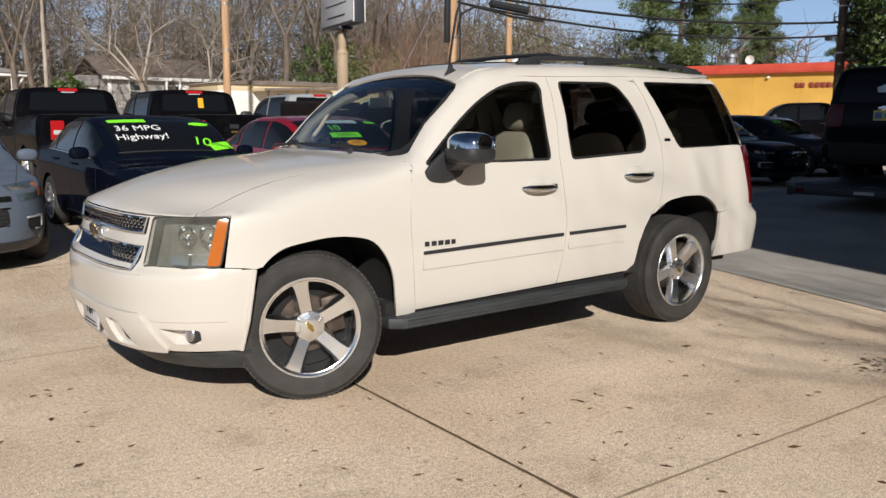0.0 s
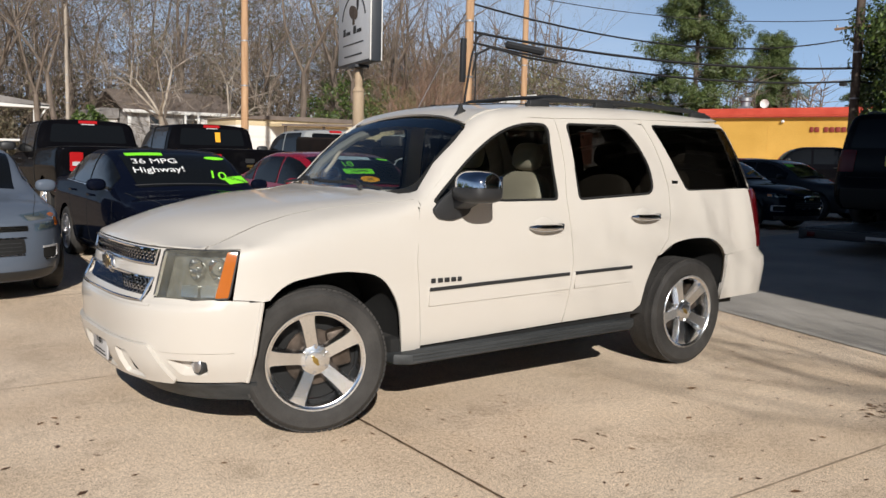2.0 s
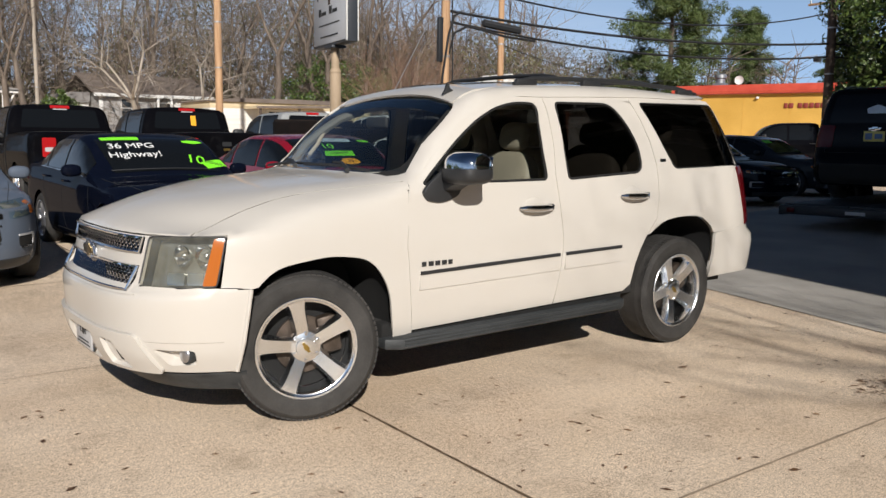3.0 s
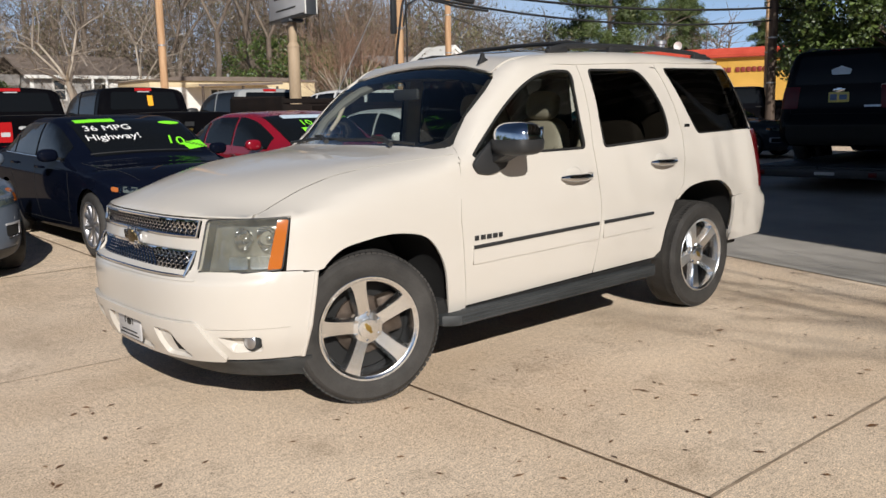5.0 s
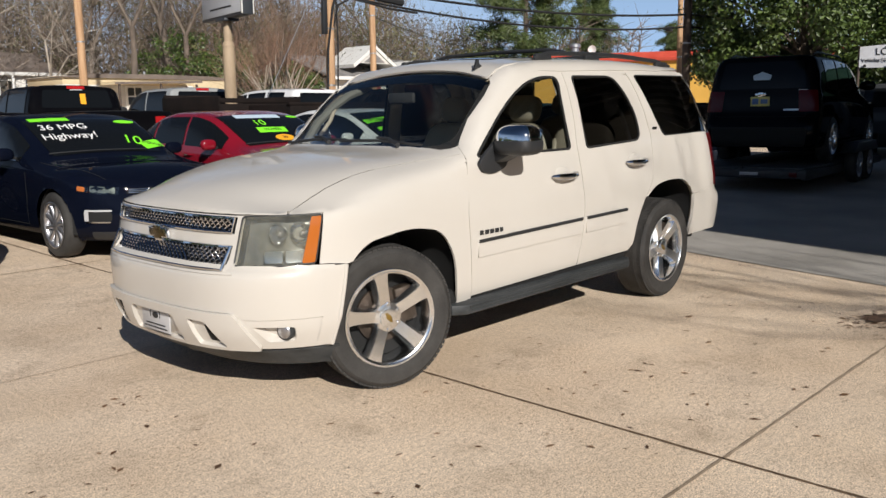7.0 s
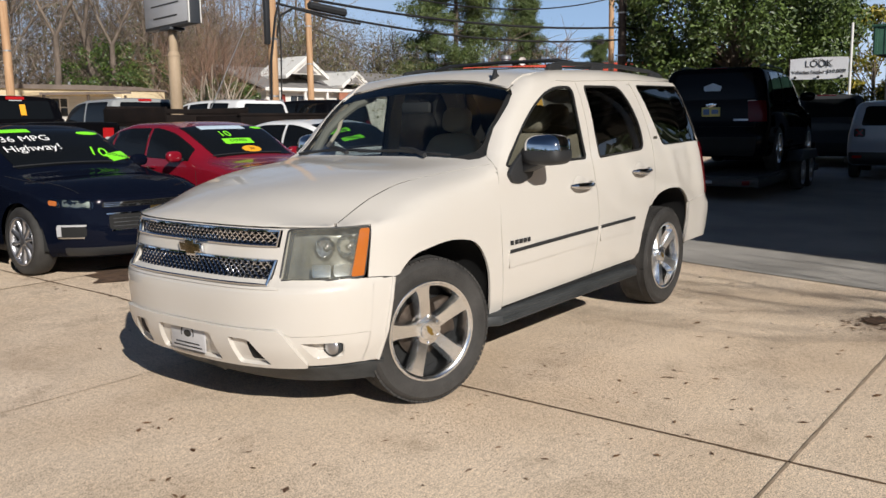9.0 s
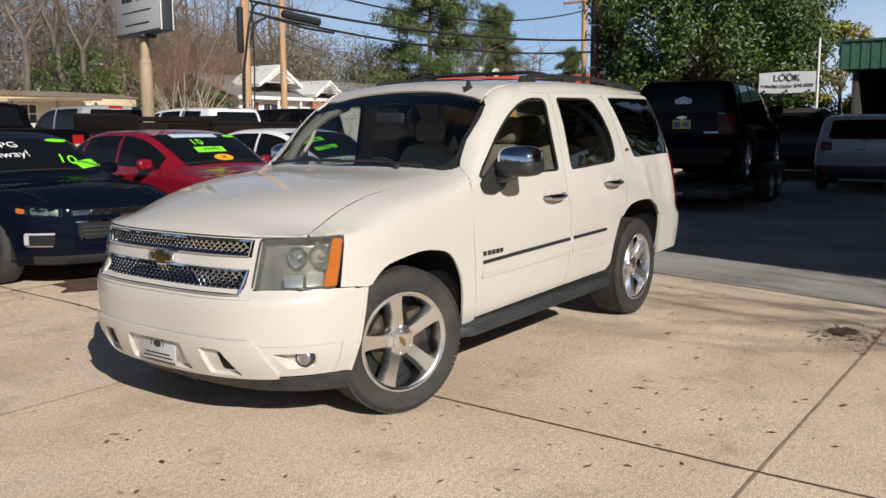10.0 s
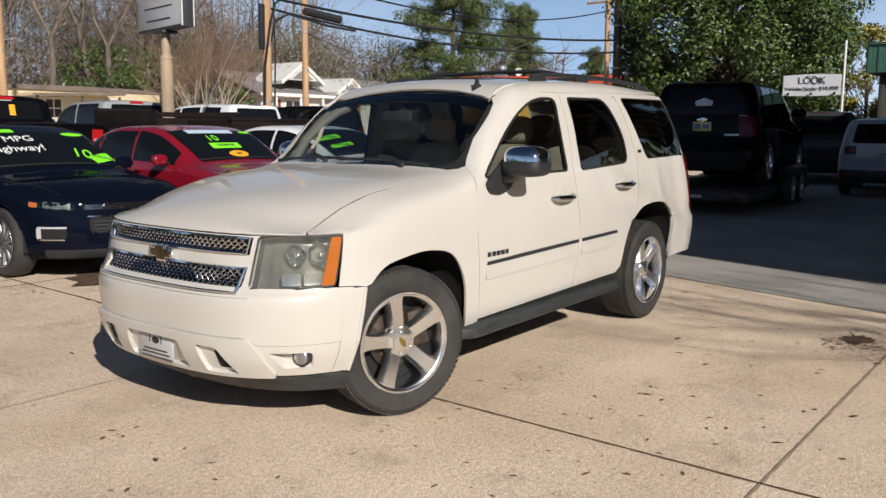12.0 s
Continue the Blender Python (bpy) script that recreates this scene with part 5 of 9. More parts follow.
def seat(x, y, wide, mat, head=True, back_h=0.60, z=0.70):
    base = thing("seat", Matrix.Translation((x, y, 0)))
    base.parent = hero
    part("cushion", blob(0.29, wide / 2, 0.095, at=(0, 0, z), power=0.6, n=24), mat, base, "leather seat cushion")
    lean = Matrix.Rotation(radians(14), 4, "Y")
    part("backrest", blob(0.085, wide / 2, back_h / 2, at=(0.29, 0, z + back_h / 2 + 0.05), m=lean, power=0.55, n=28), mat, base, "leather backrest")
    for s in (-1, 1):
        part("bolster", blob(0.06, 0.045, back_h * 0.38, at=(0.235, s * wide * 0.43, z + back_h * 0.46), m=lean, power=0.7), mat, base)
    if head:
        part("headrest", blob(0.055, 0.135, 0.095, at=(0.38, 0, z + back_h + 0.145), m=lean, power=0.65, n=24), mat, base, "padded headrest")
    return base


for sgn in (1,):
    trim = tube([(0.70, sgn * 0.755, 1.20), (0.83, sgn * 0.732, 1.385), (0.97, sgn * 0.712, 1.50), (1.08, sgn * 0.675, 1.575), (1.25, sgn * 0.65, 1.64)], [0.034, 0.032, 0.030, 0.030, 0.035], 8)
    part("pillar_trim", trim, M["trim_grey"], hero, "grey-beige inner pillar trim")
seat(1.46, -0.40, 0.54, M["leather"], back_h=0.62)
seat(1.56, 0.40, 0.54, M["leather"], back_h=0.62)
seat(2.30, -0.38, 0.56, M["leather"], back_h=0.58, z=0.76)
seat(2.32, 0.38, 0.56, M["leather"], back_h=0.58, z=0.76)
seat(3.0, -0.36, 0.48, M["leather"], back_h=0.52, z=0.84)
seat(3.0, 0.36, 0.48, M["leather"], back_h=0.52, z=0.84)
part("centre_console", box(0.7, 0.30, 0.34, at=(1.32, 0, 0.66), bevel=0.05), M["dash"], hero, "dark centre console")

# ---- the other vehicles ----
WHEELS = {}


def plain_wheel(parent, at, r, half, side, mat, spokes=10, name="wheel"):
    """A car wheel: tyre, rim, thin spokes and hub; meshes are shared between alike wheels."""
    key = (r, half, side, mat.name, spokes)
    if key not in WHEELS:
        o = side * half
        got = {}
        pr = [(r * 0.70, -half * 0.92), (r * 0.76, -half), (r * 0.90, -half * 0.98), (r * 0.985, -half * 0.75), (r, 0), (r * 0.985, half * 0.75), (r * 0.90, half * 0.98), (r * 0.76, half), (r * 0.70, half * 0.92)]
        got["tyre"] = (lathe(pr, 40), M["tyre"])
        got["rim"] = (lathe([(r * 0.70, o * 0.95), (r * 0.71, o * 1.0), (r * 0.66, o * 0.97), (r * 0.63, o * 0.6), (r * 0.62, -o * 0.7)], 40), mat)
        sp = bmesh.new()
        rows = []
        for rr, w, y in ((r * 0.10, 0.026, 0.80), (r * 0.40, 0.016, 0.78), (r * 0.66, 0.026, 0.86)):
            rows.append([sp.verts.new((rr, o * yy, q)) for q, yy in ((-w, y - 0.3), (-w * 0.8, y), (w * 0.8, y), (w, y - 0.3))])
        for a, b in zip(rows, rows[1:]):
            for i in range(3):
                sp.faces.new((a[i], a[i + 1], b[i + 1], b[i]))
        bmesh.ops.recalc_face_normals(sp, faces=sp.faces)
        got["spoke"] = (sp, mat)
        got["hub"] = (lathe([(0.001, o * 0.86), (r * 0.12, o * 0.85), (r * 0.17, o * 0.75), (r * 0.18, o * 0.4)], 20), mat)
        got["wheel_inside"] = (lathe([(0.001, o * 0.1), (r * 0.64, o * 0.1)], 24), M["liner"])
        meshes = {}
        for k, (bm, mt) in got.items():
            me = bpy.data.meshes.new(k)
            bm.to_mesh(me)
            bm.free()
            for p in me.polygons:
                p.use_smooth = True
            me.materials.append(mt)
            meshes[k] = me
        WHEELS[key] = meshes
    ms = WHEELS[key]
    w = part(name, ms["tyre"], None, parent, "black tyre on an alloy rim")
    w.matrix_local = Matrix.Translation(at)
    for k in ("rim", "hub", "wheel_inside"):
        part(k, ms[k], None, w)
    for i in range(spokes):
        s = part("spoke", ms["spoke"], None, w)
        s.matrix_local = Matrix.Rotation(2 * math.pi * i / spokes + 0.2, 4, "Y")
    return w


def smoothstep(a, b, x):
    t = min(max((x - a) / (b - a), 0.0), 1.0)
    return t * t * (3 - 2 * t)


class Car:
    """A parked vehicle: a smooth painted body drawn from its side profile, with panes, lamps and trim laid on it.
    Local x runs from the front axle to the rear, y = 0 is the middle, the left side is -y."""

    def __init__(self, name, m, paint, label, category, d, group=""):
        self.t = thing(name, m, label, category, group)
        self.d, self.paint = d, paint
        W, xc, xr = d["w"], 0.1, d["xr"]
        self.top, self.belt = curve1(*zip(*d["top"])), curve1(*zip(*d["belt"]))
        sill = d["sill"]
        xs = [xc + (xr - xc) * i / 80 for i in range(81)]

        def ring(x):
            zb, zt = self.belt(x), self.top(x)
            h = zt - zb
            g = smoothstep(0.10, 0.42, h)
            low = [(0.90, sill), (0.965, sill + 0.12 * (zb - sill)), (0.995, sill + 0.36 * (zb - sill)), (1.0, sill + 0.62 * (zb - sill)), (0.985, sill + 0.86 * (zb - sill)), (0.955, zb)]
            hw, rw = (0.86, 0.70, 0.48, 0.24, 0.0), d.get("roofw", (0.86, 0.74, 0.55, 0.28, 0.0))
            hz, rz = (0.50, 0.74, 0.88, 0.97, 1.0), (0.55, 0.90, 0.97, 0.995, 1.0)
            return [(w * W, z) for w, z in low] + [(W * (a + (b - a) * g), zb + h * (c + (e - c) * g)) for a, b, c, e in zip(hw, rw, hz, rz)]

        self.ring = ring
        front, back = ring(xc), ring(xr)
        nf, nb = d["nose"], d["tail"]
        cols = []
        for i in range(26):
            t = (1 - i / 26) * math.pi / 2
            s, c = superellipse(t, d.get("pf", 2.7))
            col = []
            for k in range(11):
                nk = nf[min(k, 5)] if k < 6 else xc + (nf[5] - xc) * (0.90, 0.70, 0.47, 0.23, 0.0)[k - 6]
                px = xc - (xc - nk) * s
                z = front[k][1] - (d["drop"] * (min(1.0, (xc - px) / (xc - nf[5])) ** 2) if k >= 5 else 0.0)
                col.append((px, -front[k][0] * c, z))
            cols.append(col)
        cols += [[(x, -w, z) for w, z in ring(x)] for x in xs[:-1]]
        for i in range(21):
            t = i / 20 * math.pi / 2
            s, c = superellipse(t, d.get("pb", 4.0))
            col = []
            for k in range(11):
                nk = nb[min(k, 5)] if k < 6 else xr + (nb[5] + d.get("lean", 0.0) * (k - 5) - xr) * ((0.96, 0.90, 0.70, 0.36, 0.0)[k - 6])
                col.append((xr + (nk - xr) * s, -back[k][0] * c, back[k][1] - d.get("taildrop", 0.0) * s * (k >= 5)))
            cols.append(col)
        grid = []
        for col in cols:
            p = np.array(col)
            p = np.vstack([2 * p[0] - p[1], p, 2 * p[-1] - p[-2]])
            fine = []
            for k in range(1, 11):
                for j in range(4):
                    t = j / 4
                    fine.append(0.5 * (2 * p[k] + (p[k + 1] - p[k - 1]) * t + (2 * p[k - 1] - 5 * p[k] + 4 * p[k + 1] - p[k + 2]) * t * t + (3 * p[k] - p[k - 1] - 3 * p[k + 1] + p[k + 2]) * t ** 3))
            fine.append(p[11])
            grid.append([(q[0], min(q[1], 0.0) if q[1] < -0.004 else 0.004, q[2]) for q in fine])
        self.skin = Skin(grid)
        self.body()

    def body(self):
        d, sk = self.d, self.skin
        vs = [v.copy() for v in sk.vs]
        inner = set()
        for ax in (0.0, d["base"]):
            for i, v in enumerate(vs):
                dx, dz = v.x - ax, v.z - d["wheel"]
                q = math.hypot(dx, dz)
                if q < d["arch"] and abs(v.y) > d["w"] * 0.5:
                    inner.add(i)
        fs = [f for f in sk.fs if not all(i in inner for i in f)]
        for f in fs:
            for i in f:
                if i in inner:
                    v = vs[i]
                    ax = 0.0 if abs(v.x) < abs(v.x - d["base"]) else d["base"]
                    dx, dz = v.x - ax, v.z - d["wheel"]
                    q = math.hypot(dx, dz) or 1.0
                    v.x, v.z = ax + dx / q * d["arch"], d["wheel"] + dz / q * d["arch"]
                    inner.discard(i)
        me = bpy.data.meshes.new("body")
        me.from_pydata([tuple(v) for v in vs], [], fs)
        for p in me.polygons:
            p.use_smooth = True
        me.validate()
        part("body", me, self.paint, self.t)
        for ax in (0.0, d["base"]):
            for s in (-1, 1):
                bm = bmesh.new()
                rows = [[bm.verts.new((ax + d["arch"] * k * math.cos(a), s * w * d["w"], d["wheel"] + d["arch"] * k * math.sin(a))) for a in (math.pi * i / 16 for i in range(-1, 18))] for w, k in ((0.955, 1.0), (0.9, 1.02), (0.55, 1.02))]
                for a, b in zip(rows, rows[1:]):
                    for i in range(18):
                        bm.faces.new((a[i], a[i + 1], b[i + 1], b[i]))
                bm.faces.new(rows[-1])
                part("wheel_arch_liner", bm, M["liner"], self.t)
                plain_wheel(self.t, (ax, s * (d["w"] - 0.115), d["wheel"]), d["wheel"], 0.11, s, d.get("rim", M["alloy_dull"]), d.get("spokes", 10))
        part("underbody", box(d["base"] + 0.9, d["w"] * 1.25, 0.12, at=(d["base"] / 2, 0, d["sill"] + 0.04), bevel=0.02), M["liner"], self.t, "dark underbody")

    def lay(self, name, way, outline, mat, off=0.004, label="", parent=None, thick=0.01, res=0.07, rim=True, mirror=False):
        me = lay(self.skin, way, outline, off=off, thick=thick, res=res, rim=rim)
        a = part(name, me, mat, parent or self.t, label)
        if mirror:
            part(name, mirror_mesh(me), mat, parent or self.t, label)
        return a

    def at(self, way, p, off=0.0):
        q, n = self.skin.hit(*way.ray(way.flat(p)))
        return q + n * off, n

    def side_glass(self, spans, up=0.035, down=0.085):
        for x0, x1 in spans:
            n = 10
            bot = [(x0 + (x1 - x0) * i / n, -1, self.belt(x0 + (x1 - x0) * i / n) + up) for i in range(n + 1)]
            top = [(x0 + (x1 - x0) * i / n, -1, max(self.top(x0 + (x1 - x0) * i / n) - down, self.belt(x0 + (x1 - x0) * i / n) + up + 0.012)) for i in range(n, -1, -1)]
            self.lay("side_window", LEFT, rounded(bot + top, 0.012, 2), M["glass_black"], 0.010, "dark side window", mirror=True)

    def screen(self, name, x0, x1, way, label):
        n, left = 8, []
        for i in range(n + 1):
            x = x0 + (x1 - x0) * i / n
            r = self.ring(x)
            left.append((x, -r[7][0] * 0.955, r[7][1]))
        zc0, zc1 = self.top(x0), self.top(x1)
        bow = [(x1, 0, zc1)]
        out = left + [(x1, 0, zc1 - 0.0)] + [(x, -y, z) for x, y, z in reversed(left)] + [(x0, 0, zc0)]
        return self.lay(name, way, out, M["glass_black"], 0.007, label, res=0.07)

    def seam(self, pts, way=LEFT, r=0.0035, both_sides=True):
        line = []
        for i in range(len(pts) - 1):
            a, b = Vector(pts[i]), Vector(pts[i + 1])
            n = max(2, int((b - a).length / 0.08))
            for j in range(n):
                q = a.lerp(b, j / n)
                line.append(self.at(way, q, 0.0)[0])
        line.append(self.at(way, pts[-1], 0.0)[0])
        bm = tube(line, r, 4)
        if both_sides:
            part("shut_line", flipped(bm), M["liner"], self.t)
        part("shut_line", bm, M["liner"], self.t)

    def handles(self, xs, mat=None, dz=-0.08):
        for x in xs:
            z = self.belt(x) + dz
            p, n = self.at(LEFT, (x, -1, z))
            bm = tube([(x - 0.10, p.y - 0.004, z), (x - 0.07, p.y - 0.03, z), (x + 0.07, p.y - 0.03, z), (x + 0.10, p.y - 0.004, z)], 0.013, 6)
            part("door_handle", flipped(bm), mat or self.paint, self.t)
            part("door_handle", bm, mat or self.paint, self.t)

    def mirrors(self, x, mat=None, z=None, size=1.0):
        z = z or self.belt(x) + 0.06
        p, n = self.at(LEFT, (x, -1, z - 0.03))
        for s in (-1, 1):
            bm = blob(0.055 * size, 0.11 * size, 0.07 * size, at=(x, s * (-p.y + 0.13 * size), z + 0.03), power=0.75)
            mm = part("wing_mirror", bm, mat or self.paint, self.t)
            part("mirror_foot", tube([(x, s * (-p.y - 0.03), z - 0.02), (x, s * (-p.y + 0.08), z)], 0.02, 6), M["black_plastic"], mm)

    def nose_pt(self, deg, z):
        return (0.1 - math.cos(radians(deg)), math.sin(radians(deg)), z)

    def nose_box(self, name, a0, a1, z0, z1, mat, off=0.006, label="", mirror=False, r=0.015, thick=0.012, slope=0.0):
        n = max(2, int(abs(a1 - a0) / 5))
        out = [self.nose_pt(a0 + (a1 - a0) * i / n, z1 + slope * i / n) for i in range(n + 1)] + [self.nose_pt(a1 + (a0 - a1) * i / n, z0 + slope * (1 - i / n)) for i in range(n + 1)]
        return self.lay(name, NOSE, rounded(out, r, 2), mat, off, label, mirror=mirror, thick=thick, res=0.05)

    def tail_way(self):
        return Way(axis=(self.d["xr"] - 0.6, 0.0, -1))

    def tail_pt(self, deg, z):
        return (self.d["xr"] - 0.6 + math.cos(radians(deg)), math.sin(radians(deg)), z)

    def tail_box(self, name, a0, a1, z0, z1, mat, off=0.006, label="", mirror=False, r=0.015, thick=0.012):
        n = max(2, int(abs(a1 - a0) / 5))
        out = [self.tail_pt(a0 + (a1 - a0) * i / n, z1) for i in range(n + 1)] + [self.tail_pt(a1 + (a0 - a1) * i / n, z0) for i in range(n + 1)]
        return self.lay(name, self.tail_way(), rounded(out, r, 2), mat, off, label, mirror=mirror, thick=thick, res=0.06)

    def sticker(self, kind, y, z, w, h, mat, text="", ink=None, size=0.1, tilt=0.0, x0=0.5, x1=1.2, label="", oval=False):
        """A vinyl or painted notice laid on the windscreen; y, z are rough places on the glass."""
        way = SCREEN
        c = Vector((self.xz(z), y, z))
        e2 = way.e2
        up = Vector((0.6, 0, 0.8))
        rot = Matrix.Rotation(radians(tilt), 3, way.d)
        ex, ey = rot @ Vector((0, 1, 0)), rot @ up
        if mat is not None:
            if oval:
                out = [c + ex * (w / 2 * math.cos(a)) + ey * (h / 2 * math.sin(a)) for a in (2 * math.pi * k / 20 for k in range(20))]
            else:
                out = rounded([c - ex * w / 2 - ey * h / 2, c + ex * w / 2 - ey * h / 2, c + ex * w / 2 + ey * h / 2, c - ex * w / 2 + ey * h / 2], 0.008, 2)
            self.lay(kind, way, out, mat, 0.012, label, thick=0.002, res=0.05)
        if text:
            p, n = self.at(way, c, 0.016)
            me = words(text, size, 0.001)
            zax = n
            xax = Vector((0, -1, 0))
            xax = (Matrix.Rotation(radians(tilt), 3, n) @ xax)
            xax = (xax - zax * xax.dot(zax)).normalized()
            yax = zax.cross(xax)
            mm = Matrix((xax, -zax, yax)).transposed().to_4x4()
            mm = Matrix.Translation(p) @ mm
            me.transform(mm)
            if ink:
                part("lettering", me, ink, self.t, "hand-lettered " + text.lower().replace("!", ""))

    def xz(self, z):
        lo, hi = 0.3, 1.6
        for _ in range(30):
            mid = (lo + hi) / 2
            if self.top(mid) < z:
                lo = mid
            else:
                hi = mid
        return lo


SEDAN = dict(w=0.925, base=2.83, wheel=0.335, arch=0.375, sill=0.20, xr=3.25, drop=0.16,
             top=[(0.1, 0.93), (0.42, 0.985), (0.52, 1.02), (0.9, 1.24), (1.25, 1.395), (1.65, 1.455), (2.1, 1.455), (2.5, 1.40), (2.9, 1.25), (3.25, 1.105)],
             belt=[(0.1, 0.845), (0.5, 0.905), (1.2, 0.95), (2.2, 0.985), (3.25, 1.015)],
             nose=[-0.86, -0.92, -0.93, -0.90, -0.86, -0.80], tail=[3.86, 3.95, 3.98, 3.97, 3.95, 3.92], pf=2.5, pb=3.2, taildrop=0.0)


def sedan(name, m, paint, label, d=SEDAN, chrome_line=True, lamp_top=0.735, group="cars in the row facing the lot"):
    c = Car(name, m, paint, label, "car", d, group)
    c.side_glass([(0.80, 1.66), (1.72, 2.46), (2.52, 2.84)])
    c.screen("windscreen", 0.54, 1.26, SCREEN, "dark windscreen reflecting the sky")
    c.screen("rear_window", 2.52, 3.14, Way((-0.62, 0, -0.78)), "dark rear window")
    zb = c.belt
    c.seam([(0.62, -1, zb(0.62)), (0.56, -1, 0.6), (0.62, -1, 0.30), (2.32, -1, 0.30)])
    c.seam([(1.69, -1, zb(1.69)), (1.68, -1, 0.6), (1.60, -1, 0.30)])
    c.seam([(2.62, -1, zb(2.6)), (2.60, -1, 0.80), (2.38, -1, 0.55), (2.30, -1, 0.31)])
    c.seam([(-0.55, -0.60, 0.80), (0.0, -0.72, 0.90), (0.45, -0.80, 0.95)], TOP)
    c.handles((1.52, 2.42))
    c.mirrors(0.90)
    c.nose_box("headlamp", -34, -58, 0.655, lamp_top, M["glass_clear"], 0.004, "clear headlamp", mirror=True, slope=0.03)
    c.nose_box("lamp_inside", -36, -50, 0.668, lamp_top - 0.007, M["lamp_back"], 0.001, mirror=True, slope=0.02)
    c.nose_box("side_marker", -53, -58, 0.690, lamp_top, M["amber"], 0.007, "amber marker", mirror=True, slope=0.01)
    c.nose_box("upper_grille", -30, 30, 0.665, 0.715, M["liner"], 0.004, "black upper grille")
    for z in (0.675, 0.690, 0.705):
        c.nose_box("grille_bar", -29, 29, z - 0.003, z + 0.003, M["chrome"], 0.012, "chrome grille bar", r=0.001)
    c.nose_box("lower_grille", -27, 27, 0.46, 0.60, M["liner"], 0.004, "black lower grille in a chrome frame", r=0.03)
    for z in (0.49, 0.525, 0.56):
        c.nose_box("grille_bar", -25, 25, z - 0.003, z + 0.003, M["grey_plastic"], 0.010, r=0.001)
    c.nose_box("grille_frame", -28, 28, 0.600, 0.612, M["chrome"], 0.012, "chrome grille frame", r=0.002)
    c.nose_box("grille_frame", -26, 26, 0.448, 0.460, M["chrome"], 0.012, "chrome grille frame", r=0.002)
    c.nose_box("fog_recess", -38, -53, 0.40, 0.50, M["liner"], 0.004, "dark fog lamp recess", mirror=True, r=0.03)
    # White colour on these two pieces stands in for bright chrome reflections.
    c.nose_box("running_lamp", -38, -53, 0.498, 0.515, M["plate_white"], 0.012, "running lamp strip, white in place of chrome glare", mirror=True, r=0.004)
    c.nose_box("recess_trim", -51, -53.5, 0.405, 0.497, M["plate_white"], 0.011, "recess trim, white in place of chrome glare", mirror=True, r=0.003)
    c.nose_box("recess_trim", -39, -53, 0.388, 0.400, M["chrome"], 0.011, "chrome recess trim", mirror=True, r=0.003)
    c.nose_box("lower_lip", -50, 50, 0.22, 0.30, M["black_plastic"], 0.008, "black lower lip", r=0.02)
    c.nose_box("emblem", -4, 4, 0.625, 0.655, M["gold"], 0.016, "small gold emblem", r=0.004)
    for y0 in (-0.45, 0.10):
        a = [c.at(SCREEN, (0.56, y0 + 0.55 * i / 6, 1.02 + 0.012), 0.014)[0] for i in range(7)]
        part("wiper", tube(a, 0.008, 5), M["black_plastic"], c.t, "black wiper")
    c.tail_box("tail_lamp", -22, -48, 0.82, 0.95, M["red_lens"], 0.006, "red tail lamp", mirror=True)
    if chrome_line:
        pts = [(0.78 + 2.1 * i / 16, -1, zb(0.78 + 2.1 * i / 16) + 0.022) for i in range(17)]
        line = [c.at(LEFT, p, 0.003)[0] for p in pts]
        bm = tube(line, 0.006, 5)
        part("window_trim", flipped(bm), M["chrome"], c.t)
        part("window_trim", bm, M["chrome"], c.t, "chrome window trim")
    return c


mb = sedan("navy_sedan", stand(3.93, 9.62, 90), M["navy"], "dark navy sedan with price notices on its windscreen")
mb.sticker("price_notice", 0.37, 1.380, 0.44, 0.085, M["neon_green"], label="neon green notice")
mb.sticker("price_notice", -0.48, 1.345, 0.26, 0.075, M["neon_green"], oval=True, label="neon green oval notice")
mb.sticker("", 0.30, 1.290, 0, 0, None, "36 MPG", M["white_marker"], 0.165)
mb.sticker("", 0.30, 1.195, 0, 0, None, "Highway!", M["white_marker"], 0.165)
mb.sticker("", -0.38, 1.135, 0, 0, None, "10", M["neon_green"], 0.24, tilt=-12)
mb.sticker("price_notice", -0.60, 1.10, 0.30, 0.14, M["neon_green"], "DOWN", M["ink"], 0.075, tilt=-18, label="neon green notice")
rd_car = sedan("red_sedan", stand(6.42, 9.62, 90), M["red"], "dark red sedan with neon price notices on its windscreen", chrome_line=False)
rd_car.sticker("label_strip", 0.06, 1.365, 0.72, 0.10, M["pale_blue_label"], label="pale blue label")
rd_car.sticker("", 0.16, 1.275, 0, 0, None, "10", M["neon_green"], 0.20)
rd_car.sticker("price_notice", 0.06, 1.19, 0.46, 0.115, M["neon_green"], "DOWN", M["ink"], 0.08, label="neon green notice")
rd_car.sticker("price_notice", -0.02, 1.085, 0.30, 0.14, M["neon_orange"], "30", M["ink"], 0.085, oval=True, label="orange oval notice")
rd_car.sticker("price_notice", -0.52, 1.36, 0.2, 0.06, M["neon_green"], oval=True, label="neon green oval notice")
wh_car = sedan("white_sedan", stand(8.88, 9.75, 90), M["white_car"], "white sedan with a neon price notice on its windscreen", chrome_line=False)
wh_car.sticker("price_notice", 0.35, 1.27, 0.52, 0.10, M["neon_green"], "$1,999", M["ink"], 0.11, tilt=-8, label="neon green price notice")
wh_car.sticker("price_notice", 0.25, 1.16, 0.50, 0.085, M["neon_green"], "LEATHER", M["ink"], 0.07, tilt=-8, label="neon green notice")
si_car = sedan("silver_sedan", stand(1.41, 9.70, 90), M["silver_blue"], "silver-blue sedan parked in the row on the lot", chrome_line=False, lamp_top=0.80)
dk_car = sedan("navy_sedan", stand(16.9, 10.9, 90), M["navy"], "dark navy sedan with a yellow notice in the shade", chrome_line=False)
dk_car.sticker("price_notice", -0.30, 1.16, 0.45, 0.06, M["neon_orange"], tilt=-20, label="yellow notice")
